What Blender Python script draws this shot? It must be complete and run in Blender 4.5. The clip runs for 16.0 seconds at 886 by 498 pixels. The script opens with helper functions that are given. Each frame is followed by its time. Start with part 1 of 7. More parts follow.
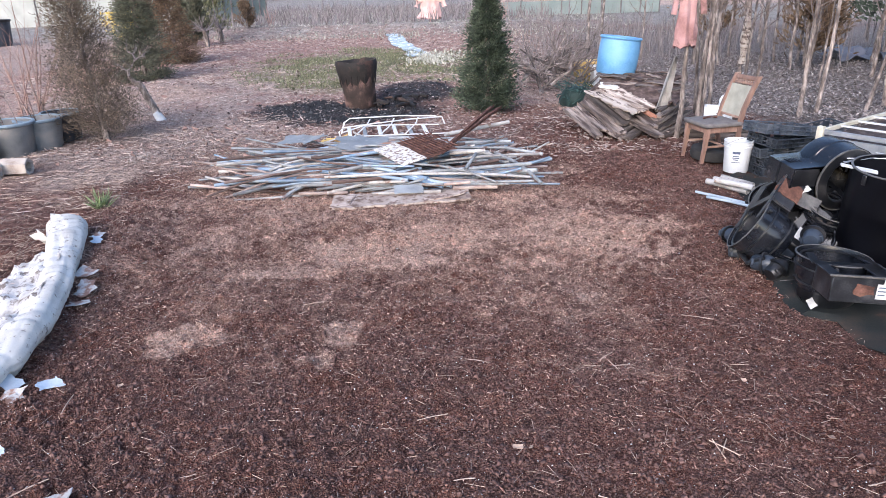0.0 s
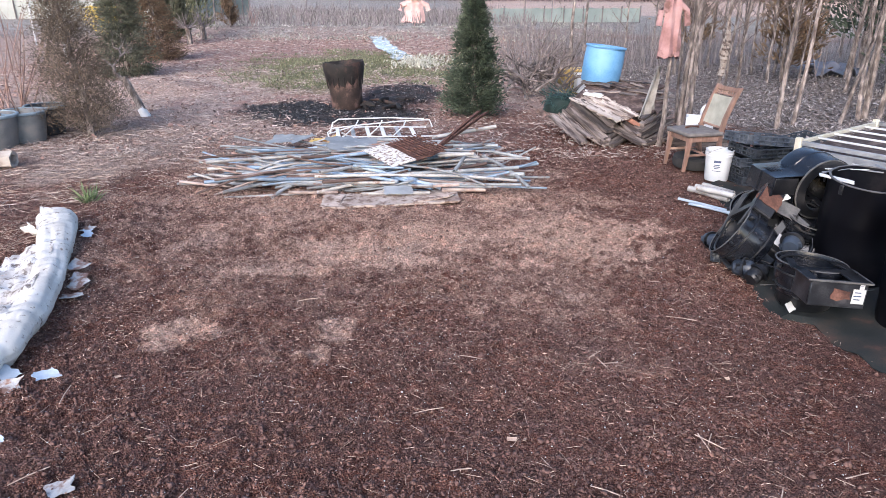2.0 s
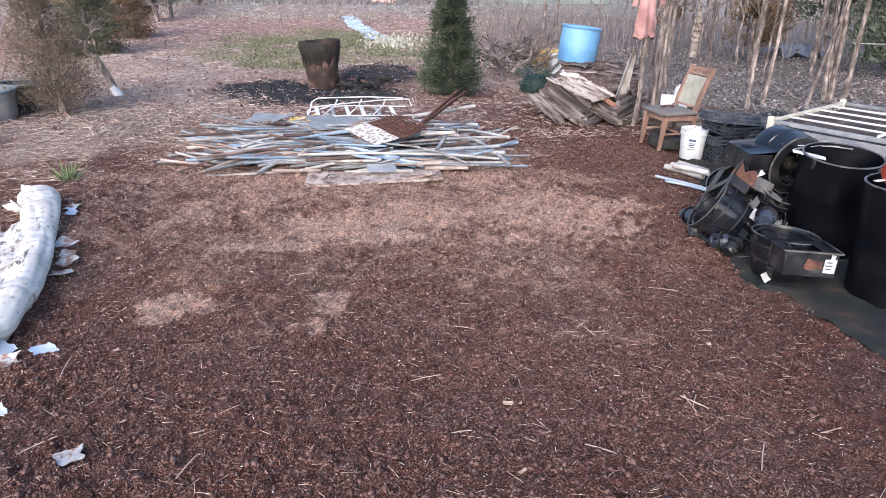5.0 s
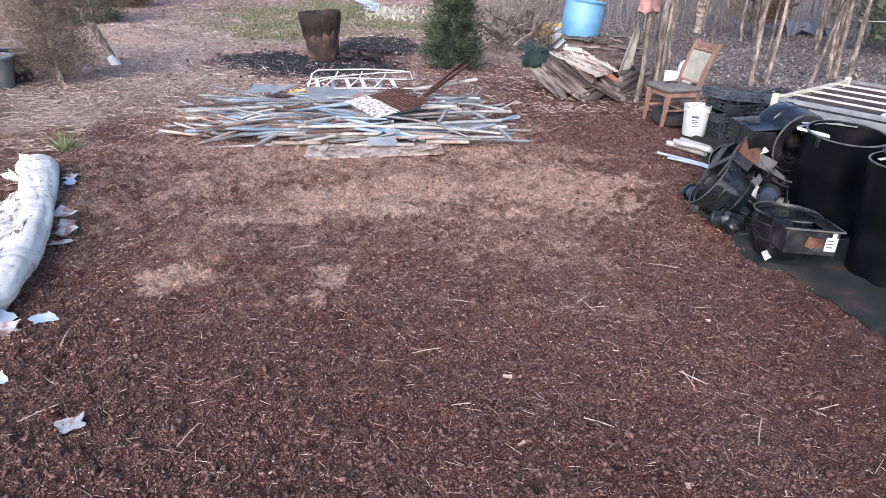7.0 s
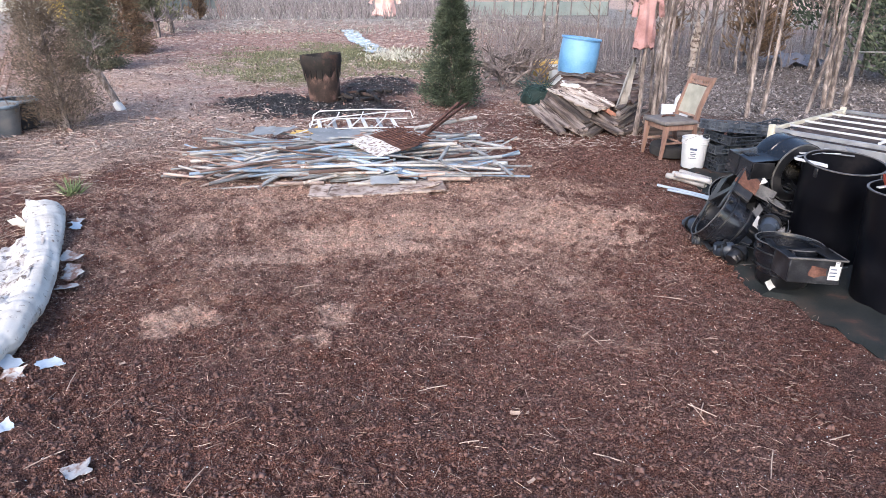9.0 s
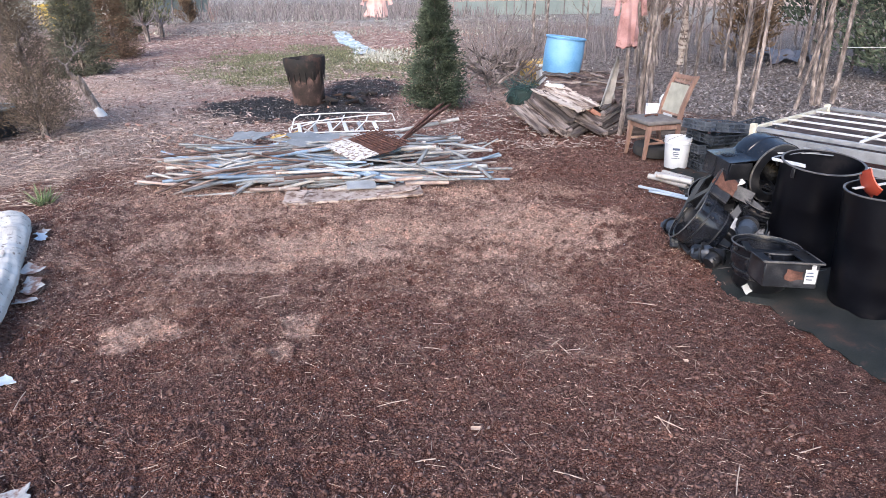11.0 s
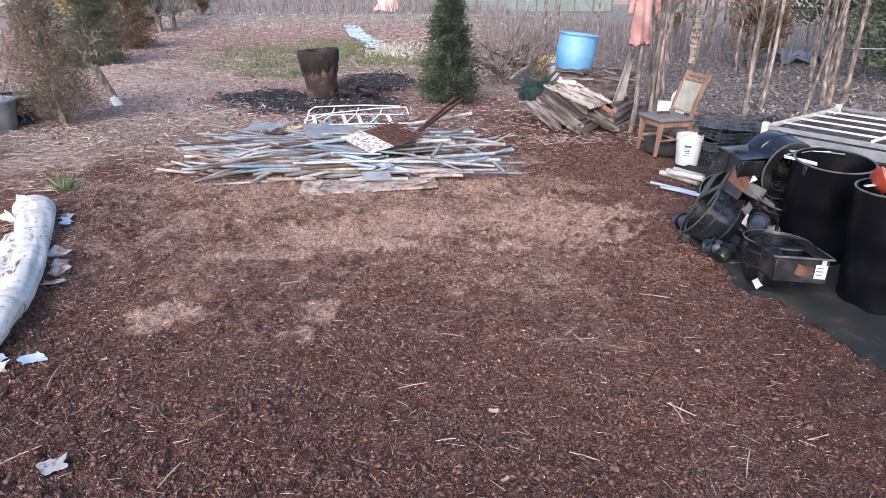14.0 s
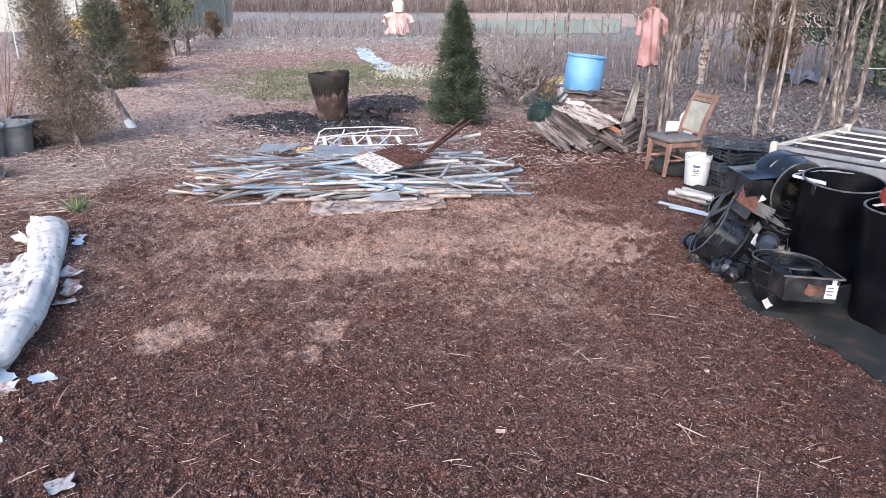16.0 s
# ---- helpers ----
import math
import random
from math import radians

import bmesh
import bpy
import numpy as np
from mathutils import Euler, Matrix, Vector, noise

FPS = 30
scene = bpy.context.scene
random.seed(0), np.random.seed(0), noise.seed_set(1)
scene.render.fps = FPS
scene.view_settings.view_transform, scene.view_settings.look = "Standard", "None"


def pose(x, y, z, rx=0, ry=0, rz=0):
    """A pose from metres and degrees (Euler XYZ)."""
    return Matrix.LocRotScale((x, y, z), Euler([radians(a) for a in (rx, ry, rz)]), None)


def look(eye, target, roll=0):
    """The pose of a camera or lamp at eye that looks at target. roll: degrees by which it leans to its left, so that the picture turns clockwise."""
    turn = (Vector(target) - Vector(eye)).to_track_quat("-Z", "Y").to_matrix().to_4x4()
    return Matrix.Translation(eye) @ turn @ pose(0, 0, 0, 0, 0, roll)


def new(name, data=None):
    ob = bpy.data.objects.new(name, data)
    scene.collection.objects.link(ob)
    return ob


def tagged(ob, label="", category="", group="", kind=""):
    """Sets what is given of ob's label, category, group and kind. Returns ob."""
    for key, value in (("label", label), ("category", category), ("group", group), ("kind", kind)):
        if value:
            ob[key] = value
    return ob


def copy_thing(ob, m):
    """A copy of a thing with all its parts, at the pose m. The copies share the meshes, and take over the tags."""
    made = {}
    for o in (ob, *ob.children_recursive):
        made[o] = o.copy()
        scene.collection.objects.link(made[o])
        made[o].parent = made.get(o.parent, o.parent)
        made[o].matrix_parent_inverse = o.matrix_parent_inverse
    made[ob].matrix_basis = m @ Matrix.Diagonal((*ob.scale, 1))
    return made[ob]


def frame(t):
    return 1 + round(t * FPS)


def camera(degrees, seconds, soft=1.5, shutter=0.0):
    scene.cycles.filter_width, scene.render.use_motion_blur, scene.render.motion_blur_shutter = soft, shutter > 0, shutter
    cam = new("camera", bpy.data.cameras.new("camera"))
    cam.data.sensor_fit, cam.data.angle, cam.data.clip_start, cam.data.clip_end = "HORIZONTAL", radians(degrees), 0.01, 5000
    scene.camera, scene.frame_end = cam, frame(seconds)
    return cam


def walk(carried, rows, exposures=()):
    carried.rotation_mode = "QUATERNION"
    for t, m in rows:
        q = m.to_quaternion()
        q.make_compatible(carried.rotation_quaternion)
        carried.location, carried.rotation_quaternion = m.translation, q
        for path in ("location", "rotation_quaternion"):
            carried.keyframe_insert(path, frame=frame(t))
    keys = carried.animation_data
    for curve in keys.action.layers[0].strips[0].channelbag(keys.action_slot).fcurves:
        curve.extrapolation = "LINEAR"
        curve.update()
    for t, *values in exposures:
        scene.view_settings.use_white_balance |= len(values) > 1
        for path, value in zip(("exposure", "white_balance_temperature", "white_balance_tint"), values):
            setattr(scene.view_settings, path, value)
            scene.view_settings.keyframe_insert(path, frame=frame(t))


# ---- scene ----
cam = camera(66.6, 16.0, soft=0.6)
PATH = [
    (0, (0.05, -0.118, 2.135), (0.035, 1.741, 1.398), -1.5),
    (0.5, (0.039, -0.117, 2.124), (0.041, 1.729, 1.355), -0.8),
    (1, (0.031, -0.122, 2.133), (0.024, 1.73, 1.377), -0.9),
    (1.5, (0.052, -0.139, 2.126), (-0.001, 1.711, 1.367), -0.3),
    (2, (-0.063, -0.222, 2.143), (-0.011, 1.641, 1.416), 0.3),
    (2.5, (-0.177, -0.296, 2.145), (-0.087, 1.568, 1.426), 0.7),
    (3, (-0.205, -0.328, 2.136), (-0.074, 1.529, 1.405), 1.3),
    (3.5, (-0.208, -0.331, 2.127), (-0.033, 1.513, 1.372), 1.8),
    (3.7, (-0.206, -0.331, 2.128), (-0.001, 1.505, 1.361), 1.9),
    (5.8, (-0.213, -0.335, 2.121), (-0.113, 1.505, 1.344), 0.8),
    (6, (-0.212, -0.335, 2.119), (-0.104, 1.503, 1.339), 1.2),
    (6.5, (-0.228, -0.327, 2.112), (-0.12, 1.499, 1.305), 1.2),
    (7, (-0.223, -0.326, 2.108), (-0.08, 1.484, 1.269), 1.7),
    (7.5, (-0.235, -0.328, 2.108), (-0.09, 1.487, 1.281), 1.6),
    (8, (-0.234, -0.329, 2.114), (-0.099, 1.494, 1.302), 1.3),
    (8.5, (-0.236, -0.341, 2.124), (-0.105, 1.513, 1.383), 0.8),
    (9, (-0.234, -0.343, 2.123), (-0.097, 1.509, 1.381), 0.4),
    (9.2, (-0.228, -0.335, 2.133), (-0.088, 1.516, 1.388), 0.4),
    (11.3, (0.054, -0.207, 2.127), (0.186, 1.647, 1.387), -0.6),
    (11.5, (0.081, -0.195, 2.116), (0.183, 1.662, 1.38), -1.1),
    (12, (0.026, -0.243, 2.121), (0.129, 1.606, 1.366), -0.4),
    (12.5, (-0.03, -0.303, 2.136), (0.024, 1.546, 1.378), -0.6),
    (13, (-0.072, -0.333, 2.129), (0.036, 1.521, 1.385), 0.1),
    (13.5, (-0.099, -0.342, 2.135), (0.0, 1.512, 1.392), 0.5),
    (14, (-0.103, -0.343, 2.13), (0.022, 1.506, 1.376), 0.5),
    (14.5, (-0.102, -0.343, 2.129), (0.004, 1.503, 1.368), 0.3),
    (15, (-0.091, -0.342, 2.123), (0.008, 1.506, 1.365), 0.1),
    (15.5, (-0.091, -0.341, 2.128), (0.037, 1.494, 1.342), 0.5),
    (16, (-0.084, -0.358, 2.131), (0.011, 1.514, 1.434), 0.1),
]
walk(cam, [(t, look(eye, target, roll)) for t, eye, target, roll in PATH], exposures=[(0, 1.0, 6000, 14), (1.5, 1.0, 6080, 14), (3.5, 1.0, 6200, 14), (6.5, 1.05, 6120, 14), (9, 1.05, 6250, 14), (12.5, 1.0, 6080, 14), (15.5, 1.0, 6250, 14), (16, 1.03, 6120, 14)])
SKY_STRENGTH, SUN_STRENGTH = 0.15, 1.6

# ---- light ----
world = bpy.data.worlds.new("dusk_sky")
scene.world = world
world.use_nodes = True
wn = world.node_tree
sky = wn.nodes.new("ShaderNodeTexSky")
sky.sky_type, sky.sun_disc = "NISHITA", False
sky.sun_elevation, sky.sun_rotation = radians(24), radians(200)
sky.dust_density, sky.air_density = 1.5, 1.0
wn.nodes["Background"].inputs["Strength"].default_value = SKY_STRENGTH
wn.links.new(sky.outputs["Color"], wn.nodes["Background"].inputs["Color"])
sun = new("sun", bpy.data.lights.new("sun", "SUN"))
sun.data.energy, sun.data.angle, sun.data.color = SUN_STRENGTH, radians(40), (1.0, 0.92, 0.87)
sun.matrix_world = look((-20, -40, 36), (0, 6, 0))


# ---- numbers and noise ----
rng = np.random.default_rng(7)
PERM = np.random.default_rng(3).random((256, 256))


def vnoise(x, y, cell, seed=0):
    """Smooth value noise in 0..1 on a lattice of that cell size."""
    x, y = np.asarray(x, float) / cell + 37.3 * seed, np.asarray(y, float) / cell + 11.9 * seed
    i, j = np.floor(x).astype(int), np.floor(y).astype(int)
    u, v = x - i, y - j
    u, v = u * u * (3 - 2 * u), v * v * (3 - 2 * v)
    a, b = PERM[i % 256, j % 256], PERM[(i + 1) % 256, j % 256]
    c, d = PERM[i % 256, (j + 1) % 256], PERM[(i + 1) % 256, (j + 1) % 256]
    return (a * (1 - u) + b * u) * (1 - v) + (c * (1 - u) + d * u) * v


def fbm(x, y, cell, seed=0):
    return 0.55 * vnoise(x, y, cell, seed) + 0.3 * vnoise(x, y, cell * 0.45, seed + 1) + 0.15 * vnoise(x, y, cell * 0.2, seed + 2)


def blob(x, y, cx, cy, rx, ry, rough=0.6, cell=0.25, soft=0.35):
    """1 inside a ragged ellipse, 0 outside."""
    d = np.sqrt(((x - cx) / rx) ** 2 + ((y - cy) / ry) ** 2) + rough * (fbm(x, y, cell, int(abs(cx * 7 + cy * 3))) - 0.5)
    return np.clip((1 - d) / soft + 0.5, 0, 1)


def ramp(v, a, b):
    return np.clip((v - a) / (b - a), 0, 1)


def zones(x, y):
    """How much of each ground cover lies at a place."""
    wob = (fbm(x, y, 1.6, 5) - 0.5)
    fray = 1.3 * (fbm(x, y, 0.1, 17) - 0.5) + 0.7 * (vnoise(x, y, 0.04, 18) - 0.5)
    pale = np.zeros_like(x)
    for cx, cy, rx, ry, k in ((-1.7, 3.8, 0.19, 0.22, 1.15), (-0.08, 5.45, 0.52, 0.36, 1.2), (-0.8, 5.2, 0.45, 0.3, 1.15), (-1.22, 4.78, 0.36, 0.12, 1.2), (-0.25, 4.95, 0.38, 0.18, 1.0),
                              (-0.66, 3.8, 0.11, 0.15, 0.85), (-0.76, 3.45, 0.11, 0.12, 0.75), (0.05, 5.95, 0.7, 0.25, 0.6), (1.25, 5.5, 0.8, 0.65, 0.85), (-2.75, 6.75, 0.9, 0.3, 0.6),
                              (-2.0, 6.3, 0.5, 0.18, 0.5), (1.05, 3.35, 0.45, 0.25, 0.35), (1.3, 6.7, 0.8, 0.35, 0.5), (0.3, 4.6, 0.9, 0.45, 0.4), (1.9, 4.7, 0.5, 0.4, 0.3)):
        drift = blob(x, y, cx, cy, rx, ry, 1.1, 0.2, 0.6)
        pale = np.maximum(pale, 0.98 * k * np.clip(drift + fray * (drift > 0.02), 0, 1))
    band = ramp(y + wob * 2, 2.0, 5.0) * (1 - ramp(y + wob * 2, 8.0, 9.5)) * (1 - ramp(np.abs(x + 0.75) + wob, 2.0, 3.0))
    pale = np.maximum(pale, (0.78 + 0.2 * ramp(y, 5.4, 6.6)) * band * np.clip(0.5 + 0.75 * (fbm(x, y, 0.4, 44) - 0.4) + 1.0 * (fbm(x, y, 0.09, 45) - 0.5), 0.05, 1.2))
    straw = ramp(-x + wob * 3, 2.6, 4.2) * ramp(y, 6.0, 8.0) * (1 - ramp(y, 15, 22)) * (0.45 + 0.55 * ramp(fbm(x, y, 0.9, 9), 0.35, 0.6))
    straw = np.maximum(straw, 0.75 * ramp(-x, 10.0, 12.0) * ramp(y, 8, 12) * (1 - ramp(y, 40, 60)))
    straw = np.maximum(straw, 0.7 * blob(x, y, -3.2, 9.6, 1.6, 2.2, 0.8, 0.8, 0.8))
    straw = np.maximum(straw, 0.6 * ramp(x + wob * 3, 0.9, 1.8) * ramp(y, 10.0, 11.5) * (1 - ramp(y, 14, 17)))
    ash = np.maximum(blob(x, y, -1.75, 12.2, 1.6, 1.25, 0.7, 0.45, 0.6), 0.75 * blob(x, y, -0.6, 14.0, 0.9, 1.3, 0.8, 0.5, 0.6))
    ash = np.clip(ash * 1.25, 0, 1) * (0.62 + 0.5 * fbm(x, y, 0.3, 61))
    green = np.maximum(blob(x, y, -2.6, 19.6, 2.5, 4.4, 0.7, 1.1, 0.7), blob(x, y, 0.2, 18.8, 1.9, 3.0, 0.7, 1.1, 0.7))
    green = green * (1 - ash) * (0.6 + 0.4 * ramp(fbm(x, y, 0.9, 95), 0.36, 0.6))
    leaf = ramp(x + wob * 2, 4.3, 5.3) * ramp(y, 8.0, 9.2) * (1 - ramp(y, 26, 36))
    leaf = np.maximum(leaf, ramp(x, 1.8, 2.6) * ramp(y, 12.6, 14) * (1 - ramp(y, 26, 36)) * 0.6)
    weed = ramp(y + wob * 5, 29.0, 36.0)
    field = ramp(y + 0.12 * x, 56, 62) * ramp(x, 2, 9)
    dry = ramp(y + wob * 4, 8.5, 13.0) * (1 - 0.5 * ramp(x, 1.5, 3.0)) * (1 - ash)
    dry = np.maximum(dry, 0.35 * ramp(-x + wob * 2, 3.0, 4.4))
    pale = np.clip(pale, 0.0, 1.0)
    return pale, straw, ash, green, leaf, weed, field, dry


def height(x, y):
    """The ground's height: clods near by, ruts, low banks and a hump or two."""
    near = 1 - ramp(np.hypot(x, y), 10, 30)
    clods = ramp(fbm(x, y, 0.5, 31), 0.42, 0.72)
    z = near * (0.035 * (fbm(x, y, 0.16, 3) - 0.5) + 0.06 * (fbm(x, y, 0.8, 4) - 0.5) + 0.04 * (fbm(x, y, 0.07, 8) - 0.5) * (0.5 + clods))
    z = z + 0.016 * near * (vnoise(x, y, 0.022, 12) - 0.5)
    z = z + 0.026 * near * ramp(vnoise(x, y, 0.045, 52), 0.35, 0.95) * (0.35 + ramp(fbm(x, y, 0.6, 53), 0.35, 0.65))
    z = z + 0.12 * (fbm(x, y, 5.0, 6) - 0.5) * ramp(np.hypot(x, y), 9, 16) + 0.25 * (fbm(x, y, 17.0, 16) - 0.5) * ramp(np.hypot(x, y), 20, 40)
    z = z + 0.10 * blob(x, y, -3.1, 4.4, 0.55, 1.9, 0.3, 0.4, 0.7)
    z = z + 0.22 * blob(x, y, -6.0, 15.0, 1.1, 0.9, 0.4, 0.5, 0.9) + 0.12 * blob(x, y, -0.6, 14.3, 0.9, 1.2, 0.6, 0.4, 0.9)
    bank = ramp(y, 32.5, 34.5) * (1 - ramp(y, 34.5, 37))
    return z + 0.35 * bank * (1 - ramp(np.abs(x + 3), 8, 14))


# ---- materials ----
def material(name, colours, scale=8.0, rough=0.8, metal=0.0, bump=0.2, fine=90.0, spread=0.12, stretch=(1, 1, 1), island=False, spots=None, spot_scale=6.0, spot_at=0.62, rough_var=0.15, ob_random=True, coat=0.0, spec=0.5):
    """A surface whose colours run through broad stains and fine grain, with bump and uneven gloss, and pieces that differ a little."""
    m = bpy.data.materials.new(name)
    m.use_nodes = True
    nt, n = m.node_tree, m.node_tree.nodes
    bsdf = n["Principled BSDF"]
    tc, mp = n.new("ShaderNodeTexCoord"), n.new("ShaderNodeMapping")
    mp.inputs["Scale"].default_value = stretch
    nt.links.new(tc.outputs["Object"], mp.inputs["Vector"])
    a, b = n.new("ShaderNodeTexNoise"), n.new("ShaderNodeTexNoise")
    a.inputs["Scale"].default_value, a.inputs["Detail"].default_value = scale, 5
    b.inputs["Scale"].default_value, b.inputs["Detail"].default_value = fine, 3
    info = n.new("ShaderNodeObjectInfo")
    off = n.new("ShaderNodeVectorMath")
    off.operation = "MULTIPLY_ADD"
    off.inputs[1].default_value = (1, 1, 1)
    nt.links.new(mp.outputs[0], off.inputs[0])
    mul = n.new("ShaderNodeMath")
    mul.operation = "MULTIPLY"
    mul.inputs[1].default_value = 31.0
    nt.links.new(info.outputs["Random"], mul.inputs[0])
    nt.links.new(mul.outputs[0], off.inputs[2])
    for t in (a, b):
        nt.links.new(off.outputs[0], t.inputs["Vector"])
    mix = n.new("ShaderNodeMath")
    mix.operation = "MULTIPLY_ADD"
    nt.links.new(b.outputs[0], mix.inputs[0])
    mix.inputs[1].default_value = 0.45
    sub = n.new("ShaderNodeMath")
    sub.operation = "MULTIPLY_ADD"
    nt.links.new(a.outputs[0], sub.inputs[0])
    sub.inputs[1].default_value, sub.inputs[2].default_value = 1.5, -0.475
    nt.links.new(sub.outputs[0], mix.inputs[2])
    cr = n.new("ShaderNodeValToRGB")
    cr.color_ramp.elements[0].position, cr.color_ramp.elements[1].position = 0.2, 0.8
    cols = list(colours)
    for k, c in enumerate(cols):
        e = cr.color_ramp.elements[0] if k == 0 else cr.color_ramp.elements[-1] if k == len(cols) - 1 else cr.color_ramp.elements.new(0.2 + 0.6 * k / (len(cols) - 1))
        e.color = (*c, 1)
    nt.links.new(mix.outputs[0], cr.inputs[0])
    out = cr.outputs[0]
    if spots:
        s = n.new("ShaderNodeTexNoise")
        s.inputs["Scale"].default_value, s.inputs["Detail"].default_value, s.inputs["Roughness"].default_value = spot_scale, 6, 0.65
        nt.links.new(off.outputs[0], s.inputs["Vector"])
        r = n.new("ShaderNodeMapRange")
        r.inputs[1].default_value, r.inputs[2].default_value = spot_at - 0.05, spot_at + 0.05
        nt.links.new(s.outputs[0], r.inputs[0])
        mx = n.new("ShaderNodeMixRGB")
        mx.inputs[2].default_value = (*spots, 1)
        nt.links.new(r.outputs[0], mx.inputs[0])
        nt.links.new(out, mx.inputs[1])
        out = mx.outputs[0]
    hsv = n.new("ShaderNodeHueSaturation")
    var = n.new("ShaderNodeMapRange")
    var.inputs[3].default_value, var.inputs[4].default_value = 1 - spread * 2, 1 + spread * 2
    if island:
        geo = n.new("ShaderNodeNewGeometry")
        nt.links.new(geo.outputs["Random Per Island"], var.inputs[0])
    else:
        nt.links.new(info.outputs["Random"], var.inputs[0])
    nt.links.new(var.outputs[0], hsv.inputs["Value"])
    nt.links.new(out, hsv.inputs["Color"])
    nt.links.new(hsv.outputs[0], bsdf.inputs["Base Color"])
    rr = n.new("ShaderNodeMapRange")
    rr.inputs[3].default_value, rr.inputs[4].default_value = max(rough - rough_var, 0.03), min(rough + rough_var, 1)
    nt.links.new(a.outputs[0], rr.inputs[0])
    nt.links.new(rr.outputs[0], bsdf.inputs["Roughness"])
    bsdf.inputs["Metallic"].default_value = metal
    bsdf.inputs["Specular IOR Level"].default_value = spec
    if bump:
        bp = n.new("ShaderNodeBump")
        bp.inputs["Strength"].default_value, bp.inputs["Distance"].default_value = bump, 0.01
        nt.links.new(mix.outputs[0], bp.inputs["Height"])
        nt.links.new(bp.outputs[0], bsdf.inputs["Normal"])
    return m


def ground_material():
    """Red-brown soil under mulch, with straw, ash, weeds, leaf litter and field by the mesh's cover attributes."""
    m = bpy.data.materials.new("soil_and_mulch")
    m.use_nodes = True
    nt, n = m.node_tree, m.node_tree.nodes
    bsdf = n["Principled BSDF"]
    tc = n.new("ShaderNodeTexCoord")

    def noise_tex(scale, detail=4.0, rough=0.55):
        t = n.new("ShaderNodeTexNoise")
        t.inputs["Scale"].default_value, t.inputs["Detail"].default_value, t.inputs["Roughness"].default_value = scale, detail, rough
        nt.links.new(tc.outputs["Object"], t.inputs["Vector"])
        return t.outputs[0]

    def cells(scale):
        t = n.new("ShaderNodeTexVoronoi")
        t.inputs["Scale"].default_value = scale
        nt.links.new(tc.outputs["Object"], t.inputs["Vector"])
        return t

    def ramp_of(value, *stops):
        r = n.new("ShaderNodeValToRGB")
        for k, (p, c) in enumerate(stops):
            e = r.color_ramp.elements[k] if k < 2 else r.color_ramp.elements.new(p)
            e.position, e.color = p, (*c, 1)
        nt.links.new(value, r.inputs[0])
        return r.outputs[0]

    def mixed(fac, a, b):
        x = n.new("ShaderNodeMixRGB")
        nt.links.new(fac, x.inputs[0])
        nt.links.new(a, x.inputs[1])
        nt.links.new(b, x.inputs[2])
        return x.outputs[0]

    def cover(name, grain, amount=1.2):
        """The attribute, broken up by a grain."""
        at = n.new("ShaderNodeAttribute")
        at.attribute_name = name
        k = n.new("ShaderNodeMath")
        k.operation = "MULTIPLY_ADD"
        nt.links.new(grain, k.inputs[0])
        k.inputs[1].default_value = amount
        k2 = n.new("ShaderNodeMath")
        k2.operation = "MULTIPLY_ADD"
        nt.links.new(at.outputs["Fac"], k2.inputs[0])
        k2.inputs[1].default_value, k2.inputs[2].default_value = 1.0 + amount, -amount
        nt.links.new(k2.outputs[0], k.inputs[2])
        k.use_clamp = True
        return k.outputs[0]

    broad, mid, fine, dust = noise_tex(0.9), noise_tex(7.0, 6, 0.65), noise_tex(45.0, 5, 0.7), noise_tex(160.0, 3, 0.7)
    chip = cells(110.0)
    sep = n.new("ShaderNodeSeparateColor")
    nt.links.new(chip.outputs["Color"], sep.inputs[0])
    col = ramp_of(mid, (0.3, (0.055, 0.024, 0.02)), (0.7, (0.18, 0.083, 0.064)), (0.5, (0.1, 0.045, 0.037)))
    col = mixed(ramp_of(broad, (0.42, (0, 0, 0)), (0.62, (0.7, 0.7, 0.7))), col, ramp_of(fine, (0.35, (0.08, 0.037, 0.031)), (0.65, (0.2, 0.088, 0.067))))
    crumb = cells(210.0)
    sep2 = n.new("ShaderNodeSeparateColor")
    nt.links.new(crumb.outputs["Color"], sep2.inputs[0])
    col = mixed(ramp_of(fine, (0.3, (0.25, 0.25, 0.25)), (0.7, (0.75, 0.75, 0.75))), col, ramp_of(sep2.outputs[0], (0.0, (0.028, 0.014, 0.012)), (1.0, (0.34, 0.19, 0.15)), (0.6, (0.12, 0.057, 0.046))))
    chips = ramp_of(sep.outputs[0], (0.0, (0.065, 0.03, 0.026)), (1.0, (0.42, 0.27, 0.21)), (0.55, (0.14, 0.068, 0.053)))
    spec = n.new("ShaderNodeMath")
    spec.operation = "GREATER_THAN"
    nt.links.new(sep.outputs[1], spec.inputs[0])
    spec.inputs[1].default_value = 0.55
    half = n.new("ShaderNodeMath")
    half.operation = "MULTIPLY"
    nt.links.new(spec.outputs[0], half.inputs[0])
    half.inputs[1].default_value = 0.45
    col = mixed(half.outputs[0], col, chips)
    dry = ramp_of(fine, (0.3, (0.16, 0.092, 0.076)), (0.7, (0.45, 0.305, 0.26)), (0.5, (0.28, 0.175, 0.148)))
    col = mixed(cover("dry", mid, 0.5), col, dry)
    pale = ramp_of(fine, (0.3, (0.24, 0.135, 0.105)), (0.68, (0.76, 0.56, 0.465)), (0.5, (0.5, 0.33, 0.265)))
    col = mixed(cover("pale", fine, 0.9), col, pale)
    straw = ramp_of(fine, (0.3, (0.16, 0.105, 0.088)), (0.7, (0.5, 0.385, 0.33)))
    col = mixed(cover("straw", mid, 0.9), col, straw)
    green = ramp_of(fine, (0.3, (0.1, 0.085, 0.05)), (0.7, (0.25, 0.235, 0.15)))
